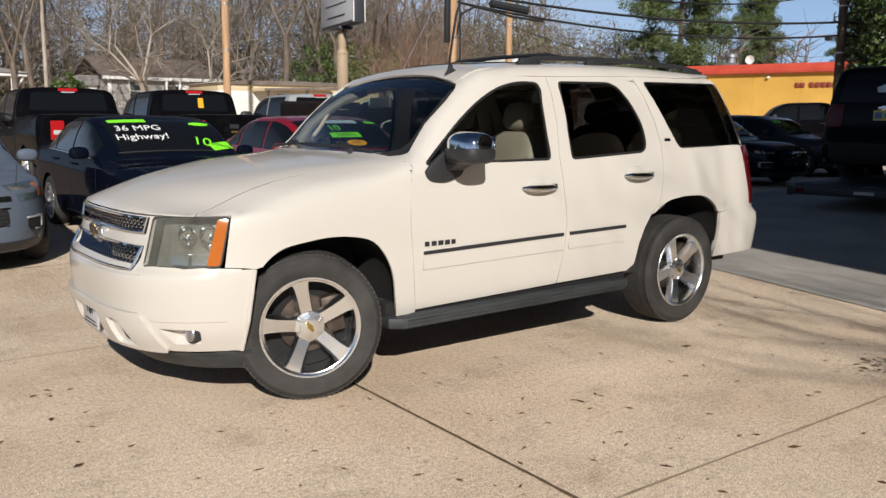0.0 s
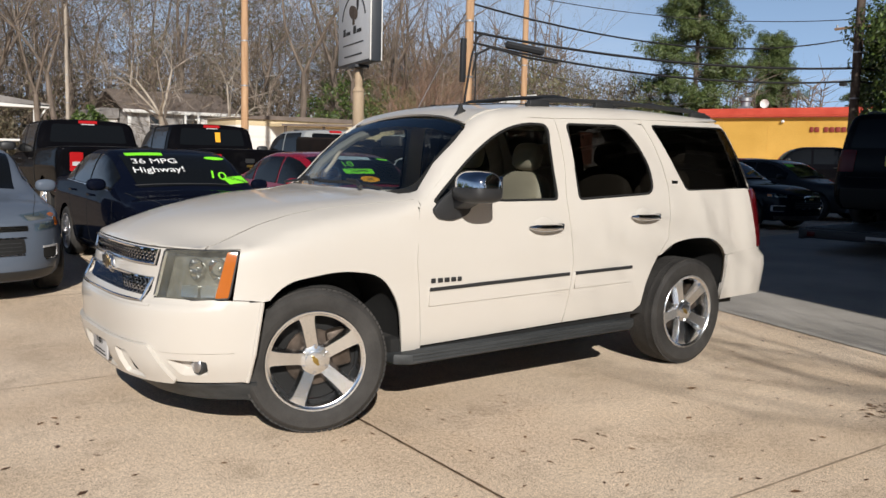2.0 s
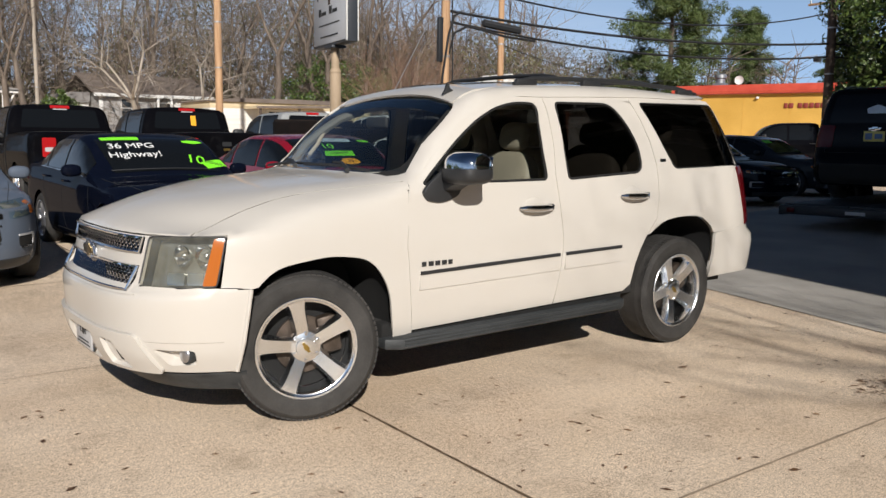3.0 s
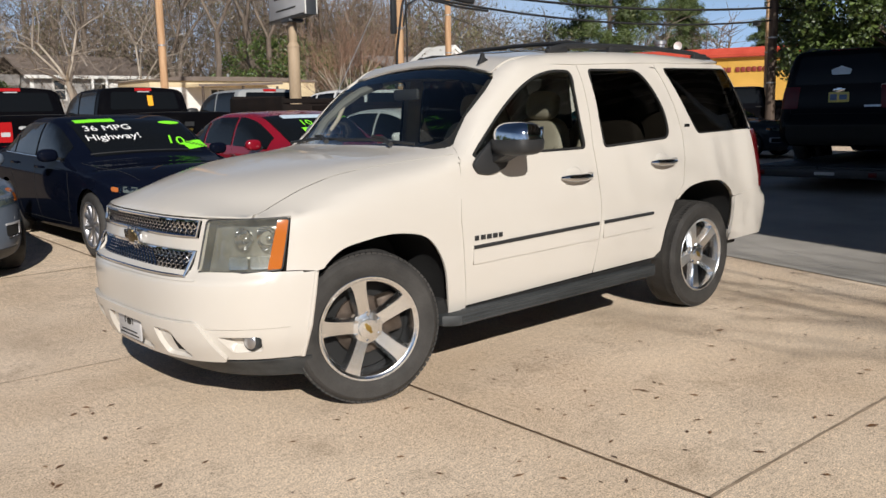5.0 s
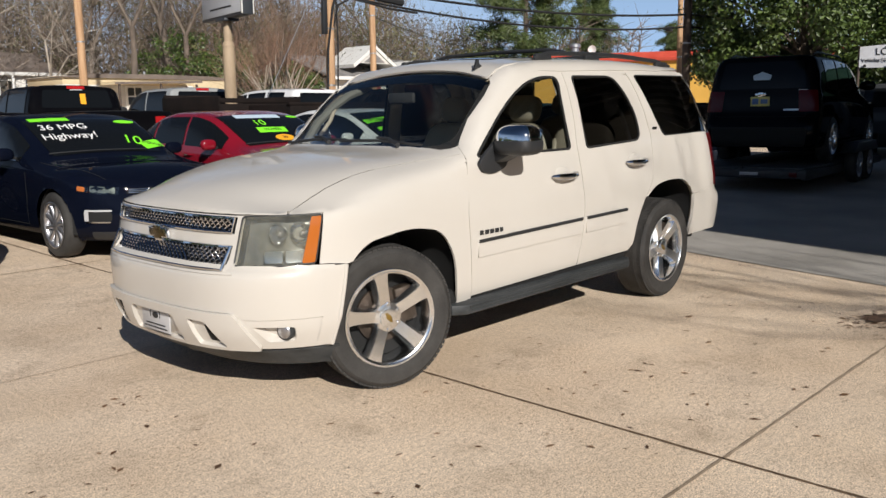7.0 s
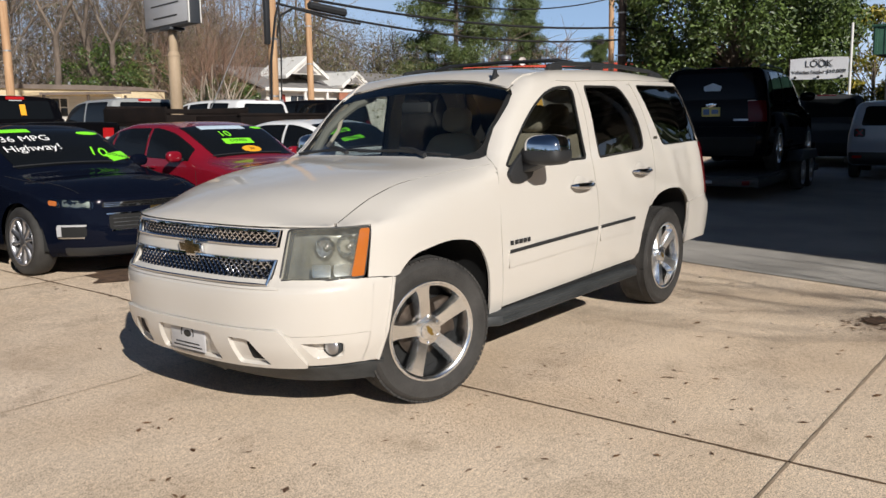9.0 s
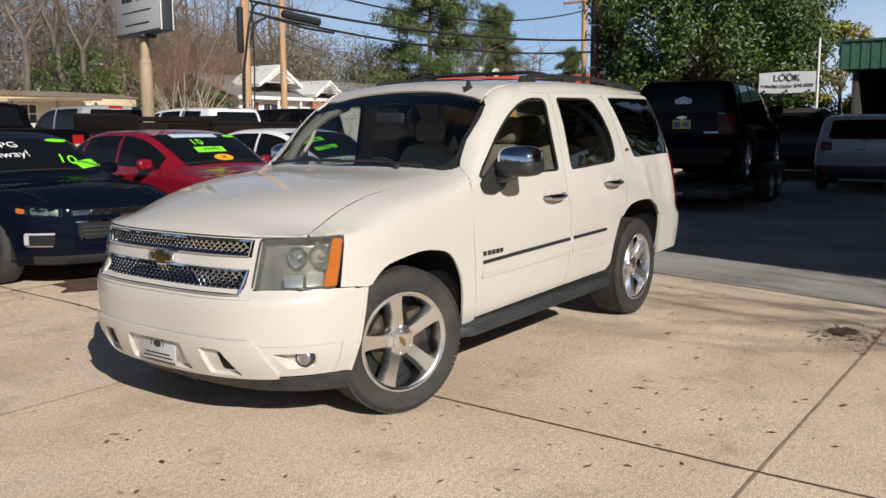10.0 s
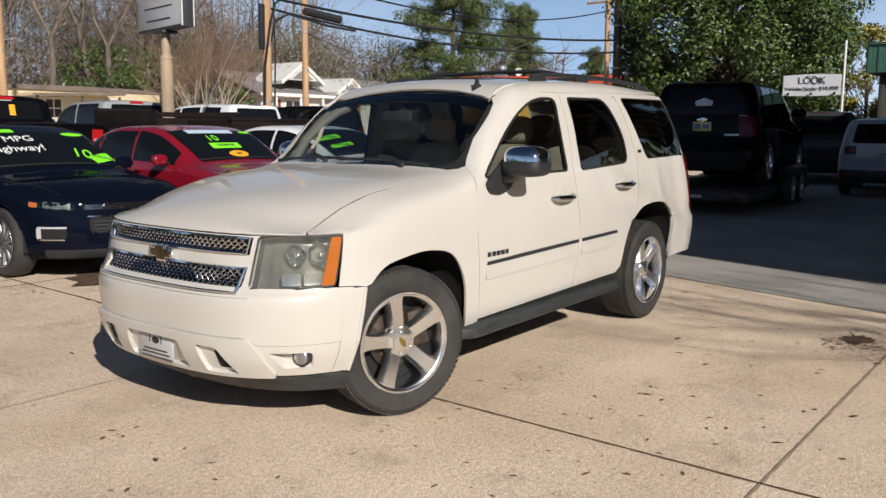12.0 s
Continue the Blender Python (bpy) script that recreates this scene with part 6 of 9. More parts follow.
gr_car = sedan("charcoal_sedan", stand(20.6, 11.6, 92), M["charcoal"], "charcoal grey sedan parked in the shade", chrome_line=False)
gr_car.sticker("price_notice", 0.35, 1.30, 0.3, 0.12, M["neon_green"], label="neon green notice")
te_car = sedan("teal_sedan", stand(21.6, 15.2, 88), M["teal_dark"], "dark teal sedan with a neon green notice", chrome_line=False)
te_car.sticker("price_notice", 0.0, 1.30, 0.7, 0.10, M["neon_green"], label="neon green notice")
ma_car = sedan("maroon_sedan", stand(24.4, 14.9, 85), M["maroon"], "dark maroon sedan with a neon green notice", chrome_line=False)
ma_car.sticker("price_notice", 0.3, 1.28, 0.35, 0.12, M["neon_green"], label="neon green notice")

PICKUP = dict(w=0.985, base=3.65, wheel=0.385, arch=0.44, sill=0.42, xr=4.35, drop=0.06,
              top=[(0.1, 1.14), (0.45, 1.19), (0.56, 1.25), (1.15, 1.75), (1.6, 1.86), (2.5, 1.875), (2.80, 1.85), (2.90, 1.40), (2.98, 1.345), (4.35, 1.36)],
              belt=[(0.1, 1.06), (0.6, 1.16), (1.5, 1.20), (2.7, 1.22), (3.0, 1.30), (4.35, 1.32)],
              nose=[-0.86, -0.93, -0.93, -0.86, -0.84, -0.82], tail=[4.72, 4.80, 4.80, 4.78, 4.78, 4.78], pf=3.6, pb=9.0, roofw=(0.89, 0.80, 0.58, 0.3, 0.0), rim=M["alloy"], spokes=6)


def pickup(m, paint, label, bed=True):
    c = Car("pickup_truck", m, paint, label, "truck", PICKUP, "pickup trucks at the back of the lot")
    c.side_glass([(0.85, 1.72), (1.80, 2.62)], 0.03, 0.10)
    c.screen("windscreen", 0.60, 1.22, SCREEN, "dark windscreen")
    out = rounded([(2.87, -0.70, 1.43), (2.87, 0.70, 1.43), (2.84, 0.64, 1.77), (2.84, -0.64, 1.77)], 0.05)
    c.lay("rear_window", REAR, out, M["glass_black"], 0.006, "dark rear window", res=0.08)
    c.lay("brake_light", Way((-0.85, 0, -0.5)), rounded([(2.80, -0.17, 1.842), (2.80, 0.17, 1.842), (2.825, 0.17, 1.795), (2.825, -0.17, 1.795)], 0.008), M["bright_red_lens"], 0.012, "red high brake light", thick=0.03, res=0.05)
    c.lay("brake_light_lens", Way((-0.85, 0, -0.5)), rounded([(2.83, -0.12, 1.788), (2.83, 0.12, 1.788), (2.835, 0.12, 1.772), (2.835, -0.12, 1.772)], 0.004), M["plate_white"], 0.012, "white cargo light", thick=0.03, res=0.05)
    c.seam([(0.62, -1, 1.1), (0.58, -1, 0.6), (2.70, -1, 0.55), (2.76, -1, 1.1)])
    c.seam([(1.76, -1, 1.15), (1.76, -1, 0.56)])
    c.seam([(2.92, -1, 1.28), (2.92, -1, 0.50)], r=0.01)
    c.handles((1.60, 2.60), M["black_plastic"], -0.10)
    c.mirrors(0.92, M["black_plastic"], 1.32, 1.4)
    c.tail_box("tail_lamp", -28.5, -37, 0.93, 1.25, M["bright_red_lens"], 0.010, "red tail lamp", mirror=True)
    c.tail_box("reverse_lamp", -30.0, -35.5, 1.02, 1.09, M["plate_white"], 0.018, "clear reversing lamp", mirror=True, thick=0.006)
    c.tail_box("rear_bumper", -33, 33, 0.50, 0.70, M["chrome"], 0.06, "chrome rear bumper", thick=0.06)
    c.tail_box("tailgate_recess", -24, 24, 0.86, 1.22, paint, 0.010, "pressed tailgate panel", r=0.03)
    c.tail_box("tailgate_handle", -5, 5, 1.10, 1.18, M["black_plastic"], 0.02, "black tailgate handle")
    c.tail_box("emblem", -3.5, 3.5, 1.02, 1.06, M["gold"], 0.02, "gold emblem", r=0.005)
    c.nose_box("grille", -30, 30, 0.80, 1.05, M["chrome"], 0.01, "chrome grille")
    c.nose_box("headlamp", -34, -48, 0.86, 1.04, M["alloy"], 0.006, mirror=True)
    me = lay(c.skin, TOP, rounded([(3.02, -0.80, 2), (4.68, -0.80, 2), (4.68, 0.80, 2), (3.02, 0.80, 2)], 0.03), off=0.006, res=0.2)
    part("bed_cover", me, M["liner"], c.t, "black bed cover")
    return c


pk1 = pickup(stand(4.55, 20.4, -90), M["black"], "black crew-cab pickup truck seen from behind")
pk1.tail_box("badge", -24, -18, 1.13, 1.18, M["plate_white"], 0.02, "small white badge", mirror=False)
pk2 = pickup(stand(7.0, 20.4, -90), M["black"], "black pickup truck with an orange notice in its rear window")
pk2.lay("price_notice", REAR, rounded([(2.87, 0.06, 1.50), (2.87, 0.17, 1.50), (2.86, 0.17, 1.70), (2.86, 0.06, 1.70)], 0.01), M["neon_orange"], 0.010, "orange notice", thick=0.002)
pk3 = pickup(stand(10.75, 21.9, -90), M["silver"], "silver pickup truck with a black flat bed")
flat = thing("flat_bed", pk3.t.matrix_world.copy(), "black steel flat bed with low side rails on a pickup", "truck bed")
part("deck", box(2.3, 2.15, 0.10, at=(4.0, 0, 1.28), bevel=0.02), M["black_steel"], flat)
for s in (-1, 1):
    part("side_rail", box(2.3, 0.06, 0.30, at=(4.0, s * 1.06, 1.46), bevel=0.01), M["black_steel"], flat)
part("headboard", box(0.06, 2.15, 0.34, at=(2.92, 0, 1.50), bevel=0.01), M["black_steel"], flat)
part("tail_rail", box(0.06, 2.15, 0.10, at=(5.14, 0, 1.52), bevel=0.01), M["black_steel"], flat)
part("tail_board", box(0.05, 2.15, 0.22, at=(5.14, 0, 1.34), bevel=0.01), M["black_steel"], flat)

trailer = thing("box_trailer", stand(11.9, 16.2, 0), "black low-sided utility trailer behind the cars", "trailer")
part("side_panel", box(3.0, 0.06, 0.75, at=(0, -0.9, 1.10), bevel=0.012), M["black_steel"], trailer)
part("side_panel", box(3.0, 0.06, 0.75, at=(0, 0.9, 1.10), bevel=0.012), M["black_steel"], trailer)
part("end_panel", box(0.06, 1.75, 0.75, at=(1.47, 0, 1.10), bevel=0.012), M["black_steel"], trailer)
part("end_panel", box(0.06, 1.75, 0.75, at=(-1.47, 0, 1.10), bevel=0.012), M["black_steel"], trailer)
part("floor_board", box(3.0, 1.8, 0.06, at=(0, 0, 0.72)), M["liner"], trailer)
part("top_rail", box(3.06, 0.10, 0.06, at=(0, -0.9, 1.49), bevel=0.01), M["black_steel"], trailer)
part("reflector", cyl(0.045, 0.045, 0.02, at=(-0.55, -0.945, 1.30), n=16, m=Matrix.Rotation(radians(90), 4, "X")), M["plate_white"], trailer, "round white reflector")
part("label_plate", box(0.14, 0.01, 0.08, at=(-0.25, -0.94, 1.32), bevel=0.002), M["plate_white"], trailer, "white label")
for x in (-0.4, 0.45):
    for s in (-1, 1):
        plain_wheel(trailer, (x, s * 1.02, 0.34), 0.34, 0.10, s, M["alloy_dull"], 6)
part("axle", box(1.6, 1.9, 0.08, at=(0, 0, 0.5)), M["black_plastic"], trailer)

WAGON = dict(w=0.99, base=2.95, wheel=0.39, arch=0.45, sill=0.27, xr=3.45, drop=0.06,
             top=[(0.1, 1.12), (0.45, 1.18), (0.56, 1.23), (1.15, 1.70), (1.6, 1.83), (2.5, 1.87), (3.2, 1.86), (3.45, 1.85)],
             belt=[(0.1, 1.03), (0.6, 1.14), (1.5, 1.18), (2.7, 1.21), (3.45, 1.22)],
             nose=[-0.86, -0.93, -0.93, -0.86, -0.84, -0.82], tail=[3.95, 4.05, 4.06, 3.98, 3.95, 3.93], lean=-0.045, pf=3.4, pb=7.0, roofw=(0.89, 0.79, 0.58, 0.3, 0.0), rim=M["alloy"], spokes=6)


def wagon(name, m, paint, label, d=WAGON, group=""):
    c = Car(name, m, paint, label, "car", d, group)
    k = d["w"] / 0.99
    c.side_glass([(0.85, 1.68), (1.76, 2.55), (2.66, 3.40)], 0.03, 0.11)
    c.screen("windscreen", 0.60, 1.22, SCREEN, "dark windscreen")
    zt, zb = c.top(d["xr"]), c.belt(d["xr"])
    out = rounded([(3.9, -0.74 * k, zb + 0.05), (3.9, 0.74 * k, zb + 0.05), (3.8, 0.66 * k, zt - 0.12), (3.8, -0.66 * k, zt - 0.12)], 0.06)
    c.lay("rear_window", REAR, out, M["glass_black"], 0.006, "dark rear window", res=0.08)
    c.lay("brake_light", Way((-0.7, 0, -0.7)), rounded([(3.72, -0.22, zt - 0.02), (3.72, 0.22, zt - 0.02), (3.76, 0.22, zt - 0.05), (3.76, -0.22, zt - 0.05)], 0.006), M["red_lens"], 0.014, "red high brake light", thick=0.03, res=0.06)
    c.seam([(0.62, -1, 1.1), (0.58, -1, 0.6), (2.30, -1, 0.50)])
    c.seam([(1.72, -1, zb), (1.72, -1, 0.52)])
    c.seam([(2.64, -1, zb), (2.62, -1, 0.95), (2.36, -1, 0.70)])
    c.seam([(3.9, -0.76 * k, zb + 0.0), (3.9, -0.76 * k, 0.80), (3.9, 0.76 * k, 0.80), (3.9, 0.76 * k, zb)], REAR, both_sides=False)
    c.handles((1.55, 2.48), None, -0.12)
    c.mirrors(0.92, None, zb + 0.10, 1.3)
    c.tail_box("tail_lamp", -30, -42, zb - 0.34, zb + 0.02, M["red_lens"], 0.012, "dark red tail lamp", mirror=True)
    c.tail_box("bumper_strip", -34, 34, 0.30, 0.62, M["liner"], 0.012, "dark bumper strip")
    c.nose_box("grille", -30, 30, 0.80, 1.02, M["chrome"], 0.01, "chrome grille")
    c.nose_box("headlamp", -34, -48, 0.86, 1.02, M["alloy"], 0.006, mirror=True)
    p, n = c.at(REAR, (3.9, 0, zb - 0.16))
    c.plate_x = p.x
    return c


DECK = 0.40
sv = wagon("black_sport_utility_vehicle", stand(18.0, 7.29, 185, DECK), M["black"], "black sport utility vehicle standing on a car trailer in the shade", group="vehicles in the shade")
plate = part("number_plate", box(0.012, 0.32, 0.16, at=(sv.plate_x + 0.010, 0.0, 1.06), bevel=0.003), M["plate_yellow"], sv.t, "yellow dealer plate with blue print")
part("plate_print", box(0.004, 0.11, 0.10, at=(sv.plate_x + 0.018, -0.08, 1.06), bevel=0.001), M["blue_label"], plate)
part("plate_print", box(0.004, 0.12, 0.08, at=(sv.plate_x + 0.018, 0.07, 1.06), bevel=0.001), M["blue_label"], plate)
part("emblem", prism([(a * 1.1, b + 1.175) for a, b in bow], 0.02, "X", sv.plate_x + 0.0, bevel=0.002), M["chrome"], sv.t, "small chrome emblem")
sv.lay("window_sticker", REAR, rounded([(3.9, -0.14, 1.42), (3.9, 0.14, 1.42), (3.9, 0.16, 1.50), (3.9, 0.0, 1.56), (3.9, -0.16, 1.50)], 0.02), M["pale_blue_label"], 0.011, "blue and white window sticker", thick=0.002)
sv.lay("badge", REAR, rounded([(3.9, 0.62, 1.20), (3.9, 0.76, 1.20), (3.9, 0.76, 1.25), (3.9, 0.62, 1.25)], 0.008), M["plate_white"], 0.011, "small white badge", thick=0.004)
sv.lay("badge", REAR, rounded([(3.9, 0.40, 0.90), (3.9, 0.68, 0.90), (3.9, 0.68, 0.93), (3.9, 0.40, 0.93)], 0.004), M["alloy_dull"], 0.011, "small bright badge", thick=0.004)
for s in (-1, 1):
    part("roof_rail", tube([(1.5, s * 0.70, 1.83), (1.7, s * 0.70, 1.88), (3.2, s * 0.70, 1.89), (3.45, s * 0.70, 1.85)], 0.018, 6), M["black_plastic"], sv.t, "black roof rail")

haul = thing("car_trailer", stand(16.26, 7.14, 185), "low flat car trailer with tandem wheels under the black vehicle", "trailer")
for s in (-1, 1):
    part("deck_track", box(5.6, 1.00, 0.05, at=(0.2, s * 0.51, DECK - 0.025), bevel=0.01), M["grey_plastic"], haul, "dark deck track")
    part("frame_rail", box(5.8, 0.08, 0.14, at=(0.2, s * 1.02, DECK - 0.12), bevel=0.01), M["black_plastic"], haul)
    fb = bmesh.new()
    prism([(-1.05, 0.56), (-0.80, 0.74), (0.65, 0.74), (0.95, 0.56)], 0.26, "Y", s * 1.04 if s > 0 else -1.30, fb, bevel=0.02)
    part("mudguard", fb, M["black_plastic"], haul, "dark mudguard over the tandem wheels")
    for x in (-0.5, 0.36):
        plain_wheel(haul, (x, s * 1.17, 0.34), 0.34, 0.10, s, M["alloy_dull"], 6)
# Invented dark board that blocks the sunlit ground showing between deck and body.
part("gap_blocker", box(0.08, 2.0, 0.42, at=(-2.55, 0, DECK + 0.20), bevel=0.01), M["black_steel"], haul, "dark board added to block sunlit ground below the vehicle")
part("cross_member", box(0.12, 2.1, 0.14, at=(3.05, 0, DECK - 0.10), bevel=0.01), M["black_plastic"], haul)
part("cross_member", box(0.10, 2.0, 0.10, at=(0.9, 0, DECK - 0.12), bevel=0.01), M["black_plastic"], haul)
part("cross_member", box(0.10, 2.0, 0.10, at=(-1.3, 0, DECK - 0.12), bevel=0.01), M["black_plastic"], haul)
part("reflector", box(0.01, 0.30, 0.05, at=(3.12, 0.15, DECK - 0.10), bevel=0.002), M["plate_white"], haul, "small white reflector")
for s in (-1, 1):
    part("tail_lamp", box(0.02, 0.12, 0.07, at=(3.12, s * 0.85, DECK - 0.10), bevel=0.004), M["red_lens"], haul, "red tail lamp")

SMALL = dict(WAGON, w=0.90, base=2.57, wheel=0.345, arch=0.40, sill=0.30, xr=2.95,
             top=[(0.1, 1.06), (0.42, 1.10), (0.52, 1.15), (1.0, 1.53), (1.35, 1.66), (2.2, 1.69), (2.7, 1.68), (2.95, 1.66)],
             belt=[(0.1, 0.98), (0.6, 1.04), (1.5, 1.07), (2.95, 1.10)], tail=[3.25, 3.35, 3.36, 3.28, 3.25, 3.24], lean=-0.05)


def small_wagon(m, paint, label):
    c = Car("compact_sport_utility_vehicle", m, paint, label, "car", SMALL, "vehicles in the shade")
    c.side_glass([(0.80, 1.52), (1.60, 2.25), (2.34, 2.85)], 0.03, 0.11)
    c.screen("windscreen", 0.56, 1.05, SCREEN, "dark windscreen")
    c.lay("rear_window", REAR, rounded([(3.2, -0.64, 1.14), (3.2, 0.64, 1.14), (3.1, 0.56, 1.55), (3.1, -0.56, 1.55)], 0.07), M["glass_black"], 0.006, "dark rear window", res=0.08)
    for s in (-1, 1):
        q = c.lay("tail_lamp", REAR, rounded([(3.2, s * 0.55, 0.90), (3.2, s * 0.77, 0.90), (3.2, s * 0.77, 1.08), (3.2, s * 0.55, 1.08)], 0.04), M["black_plastic"], 0.010, "square tail lamp with a red cross", thick=0.03, res=0.06)
        for d in (1, -1):
            out = [(3.2, s * 0.66 + d * -0.075, 0.935), (3.2, s * 0.66 + d * -0.055, 0.92), (3.2, s * 0.66 + d * 0.075, 1.045), (3.2, s * 0.66 + d * 0.055, 1.06)]
            c.lay("lamp_cross", REAR, out, M["bright_red_lens"], 0.016, parent=q, thick=0.006, res=0.05)
        c.tail_box("reflector", -30 * s, -38 * s, 0.46, 0.51, M["bright_red_lens"], 0.014, "red reflector")
    c.tail_box("bumper_lower", -42, 42, 0.32, 0.58, M["black_plastic"], 0.010, "black lower bumper", r=0.03)
    c.lay("number_plate", REAR, rounded([(3.2, -0.16, 0.84), (3.2, 0.16, 0.84), (3.2, 0.16, 0.99), (3.2, -0.16, 0.99)], 0.01), M["plate_white"], 0.012, "pale number plate", thick=0.006, res=0.08)
    c.lay("plate_print", REAR, [(3.2, -0.12, 0.895), (3.2, 0.12, 0.895), (3.2, 0.12, 0.935), (3.2, -0.12, 0.935)], M["blue_label"], 0.016, thick=0.002, res=0.08)
    c.mirrors(0.86, M["black_plastic"], 1.20, 1.0)
    for s in (-1, 1):
        part("roof_rail", tube([(1.1, s * 0.60, 1.60), (1.3, s * 0.60, 1.68), (2.6, s * 0.60, 1.71), (2.85, s * 0.60, 1.67)], 0.016, 6), M["black_plastic"], c.t, "black roof rail")
    part("rear_wiper", tube([c.at(REAR, (3.2, 0.0, 1.12), 0.02)[0], c.at(REAR, (3.2, 0.35, 1.17), 0.02)[0]], 0.010, 5), M["black_plastic"], c.t, "black rear wiper")
    return c


small_wagon(stand(22.4, 5.22, 186), M["pale_silver"], "pale silver compact sport utility vehicle seen from behind in the shade")
wagon("grey_sport_utility_vehicle", stand(26.4, 7.75, 190), M["charcoal"], "dark grey sport utility vehicle parked beyond the trailer", group="vehicles in the shade")
wagon("white_sport_utility_vehicle", stand(14.4, 23.0, -90), M["white_car"], "white sport utility vehicle at the back of the lot")
wagon("black_sport_utility_vehicle", stand(17.2, 22.6, -90), M["black"], "black sport utility vehicle at the back of the lot")
far_pk = pickup(stand(29.0, 19.4, -50), M["black"], "black pickup truck parked by the yellow building")

# ---- buildings ----
M["asphalt"] = mottled("worn_grey_asphalt", (0.30, 0.28, 0.25), (0.46, 0.43, 0.39), 0.9, 0.9, 70.0, 0.35, dist=0.006)
M["joint"] = mottled("dirt_filled_joint", (0.07, 0.042, 0.022), (0.20, 0.13, 0.075), 9.0, 0.95, 80.0, 0.4, dist=0.006)
M["faint_joint"] = mottled("pale_dusty_joint", (0.22, 0.165, 0.11), (0.40, 0.31, 0.22), 9.0, 0.95, 80.0, 0.3, dist=0.006)
M["mulch"] = mottled("leaf_mulch", (0.05, 0.028, 0.016), (0.16, 0.09, 0.05), 14.0, 0.95, 70.0, 0.8, dist=0.02)
M["siding_grey"] = mottled("grey_siding", (0.36, 0.345, 0.33), (0.44, 0.425, 0.41), 0.8, 0.7, 12.0, 0.1, stretch=(0.3, 0.3, 8))
M["siding_white"] = mottled("white_siding", (0.60, 0.58, 0.54), (0.72, 0.70, 0.66), 0.8, 0.7, 12.0, 0.1, stretch=(0.3, 0.3, 8))
M["trim_white"] = plain("white_trim", (0.74, 0.73, 0.70), 0.6)
M["cream"] = mottled("cream_metal_siding", (0.56, 0.45, 0.28), (0.66, 0.54, 0.35), 0.6, 0.6, 10.0, 0.05)
M["shingle"] = mottled("grey_shingles", (0.17, 0.16, 0.155), (0.27, 0.255, 0.245), 1.4, 0.9, 18.0, 0.3)
M["brown_shingle"] = mottled("brown_shingles", (0.12, 0.095, 0.08), (0.20, 0.16, 0.135), 1.4, 0.9, 18.0, 0.3)
M["brick_red"] = mottled("red_brick", (0.30, 0.12, 0.075), (0.44, 0.20, 0.13), 2.0, 0.85, 30.0, 0.3)
M["stucco"] = mottled("mustard_stucco", (0.50, 0.285, 0.045), (0.62, 0.365, 0.075), 0.35, 0.8, 14.0, 0.2)
M["red_metal"] = mottled("red_metal_roof", (0.50, 0.06, 0.035), (0.64, 0.10, 0.06), 0.8, 0.5, 10.0, 0.05)
M["dark_red"] = plain("dark_red_paint", (0.22, 0.03, 0.02), 0.6)
M["green_metal"] = mottled("green_ribbed_metal", (0.035, 0.10, 0.065), (0.06, 0.15, 0.10), 1.0, 0.45, 12.0, 0.05)
M["dark_metal"] = mottled("dark_weathered_metal", (0.045, 0.042, 0.036), (0.085, 0.078, 0.066), 0.5, 0.6, 10.0, 0.05)
M["tan_metal"] = mottled("tan_metal_wall", (0.30, 0.26, 0.20), (0.38, 0.33, 0.26), 0.5, 0.6, 10.0, 0.05)
M["banner_cloth"] = mottled("white_banner_vinyl", (0.70, 0.70, 0.72), (0.80, 0.80, 0.82), 2.0, 0.5, 30.0, 0.05)
M["pane"] = shade("house_window_glass", 0.08)[0]
M["pane"].node_tree.nodes["Principled BSDF"].inputs["Base Color"].default_value = (0.03, 0.035, 0.04, 1)
M["sign_face"] = mottled("pale_grey_sign_face", (0.52, 0.53, 0.55), (0.60, 0.61, 0.63), 1.0, 0.4, 30.0, 0.0)
M["sign_case"] = plain("dark_sign_case", (0.035, 0.04, 0.048), 0.5)
M["sign_pole"] = mottled("tan_painted_pole", (0.30, 0.22, 0.14), (0.45, 0.34, 0.23), 1.2, 0.7, 18.0, 0.2, stretch=(3, 3, 0.6))
M["yellow_guard"] = plain("yellow_guard", (0.80, 0.66, 0.02), 0.5)


def window(parent, x, z, w, h, y=-0.02, bars=1):
    fr = part("window", box(w + 0.16, 0.06, h + 0.16, at=(x, y, z), bevel=0.01), M["trim_white"], parent, "white-framed window")
    n = bars + 1
    for i in range(n):
        px = x - w / 2 + w * (i + 0.5) / n
        for k in (0, 1):
            part("pane", box(w / n - 0.06, 0.03, h / 2 - 0.05, at=(px, y - 0.025, z + (k - 0.5) * h / 2), bevel=0.004), M["pane"], fr)
    return fr


def gable_roof(parent, w, d, eave, ridge, mat, over=0.4, along="X", name="roof"):
    """A pitched roof with real thickness, ridge along the width or the depth."""
    bm = bmesh.new()
    if along == "X":
        for s in (-1, 1):
            a = [(-w / 2 - over, d / 2 + s * (d / 2 + over), eave - over * (ridge - eave) / (d / 2)), (w / 2 + over, d / 2 + s * (d / 2 + over), eave - over * (ridge - eave) / (d / 2)), (w / 2 + over, d / 2, ridge), (-w / 2 - over, d / 2, ridge)]
            lo = [bm.verts.new(p) for p in a]
            hi = [bm.verts.new((p[0], p[1], p[2] + 0.14)) for p in a]
            bm.faces.new(lo), bm.faces.new(hi)
            for i in range(4):
                bm.faces.new((lo[i], lo[(i + 1) % 4], hi[(i + 1) % 4], hi[i]))
    bmesh.ops.recalc_face_normals(bm, faces=bm.faces)
    return part(name, bm, mat, parent, smooth=False)


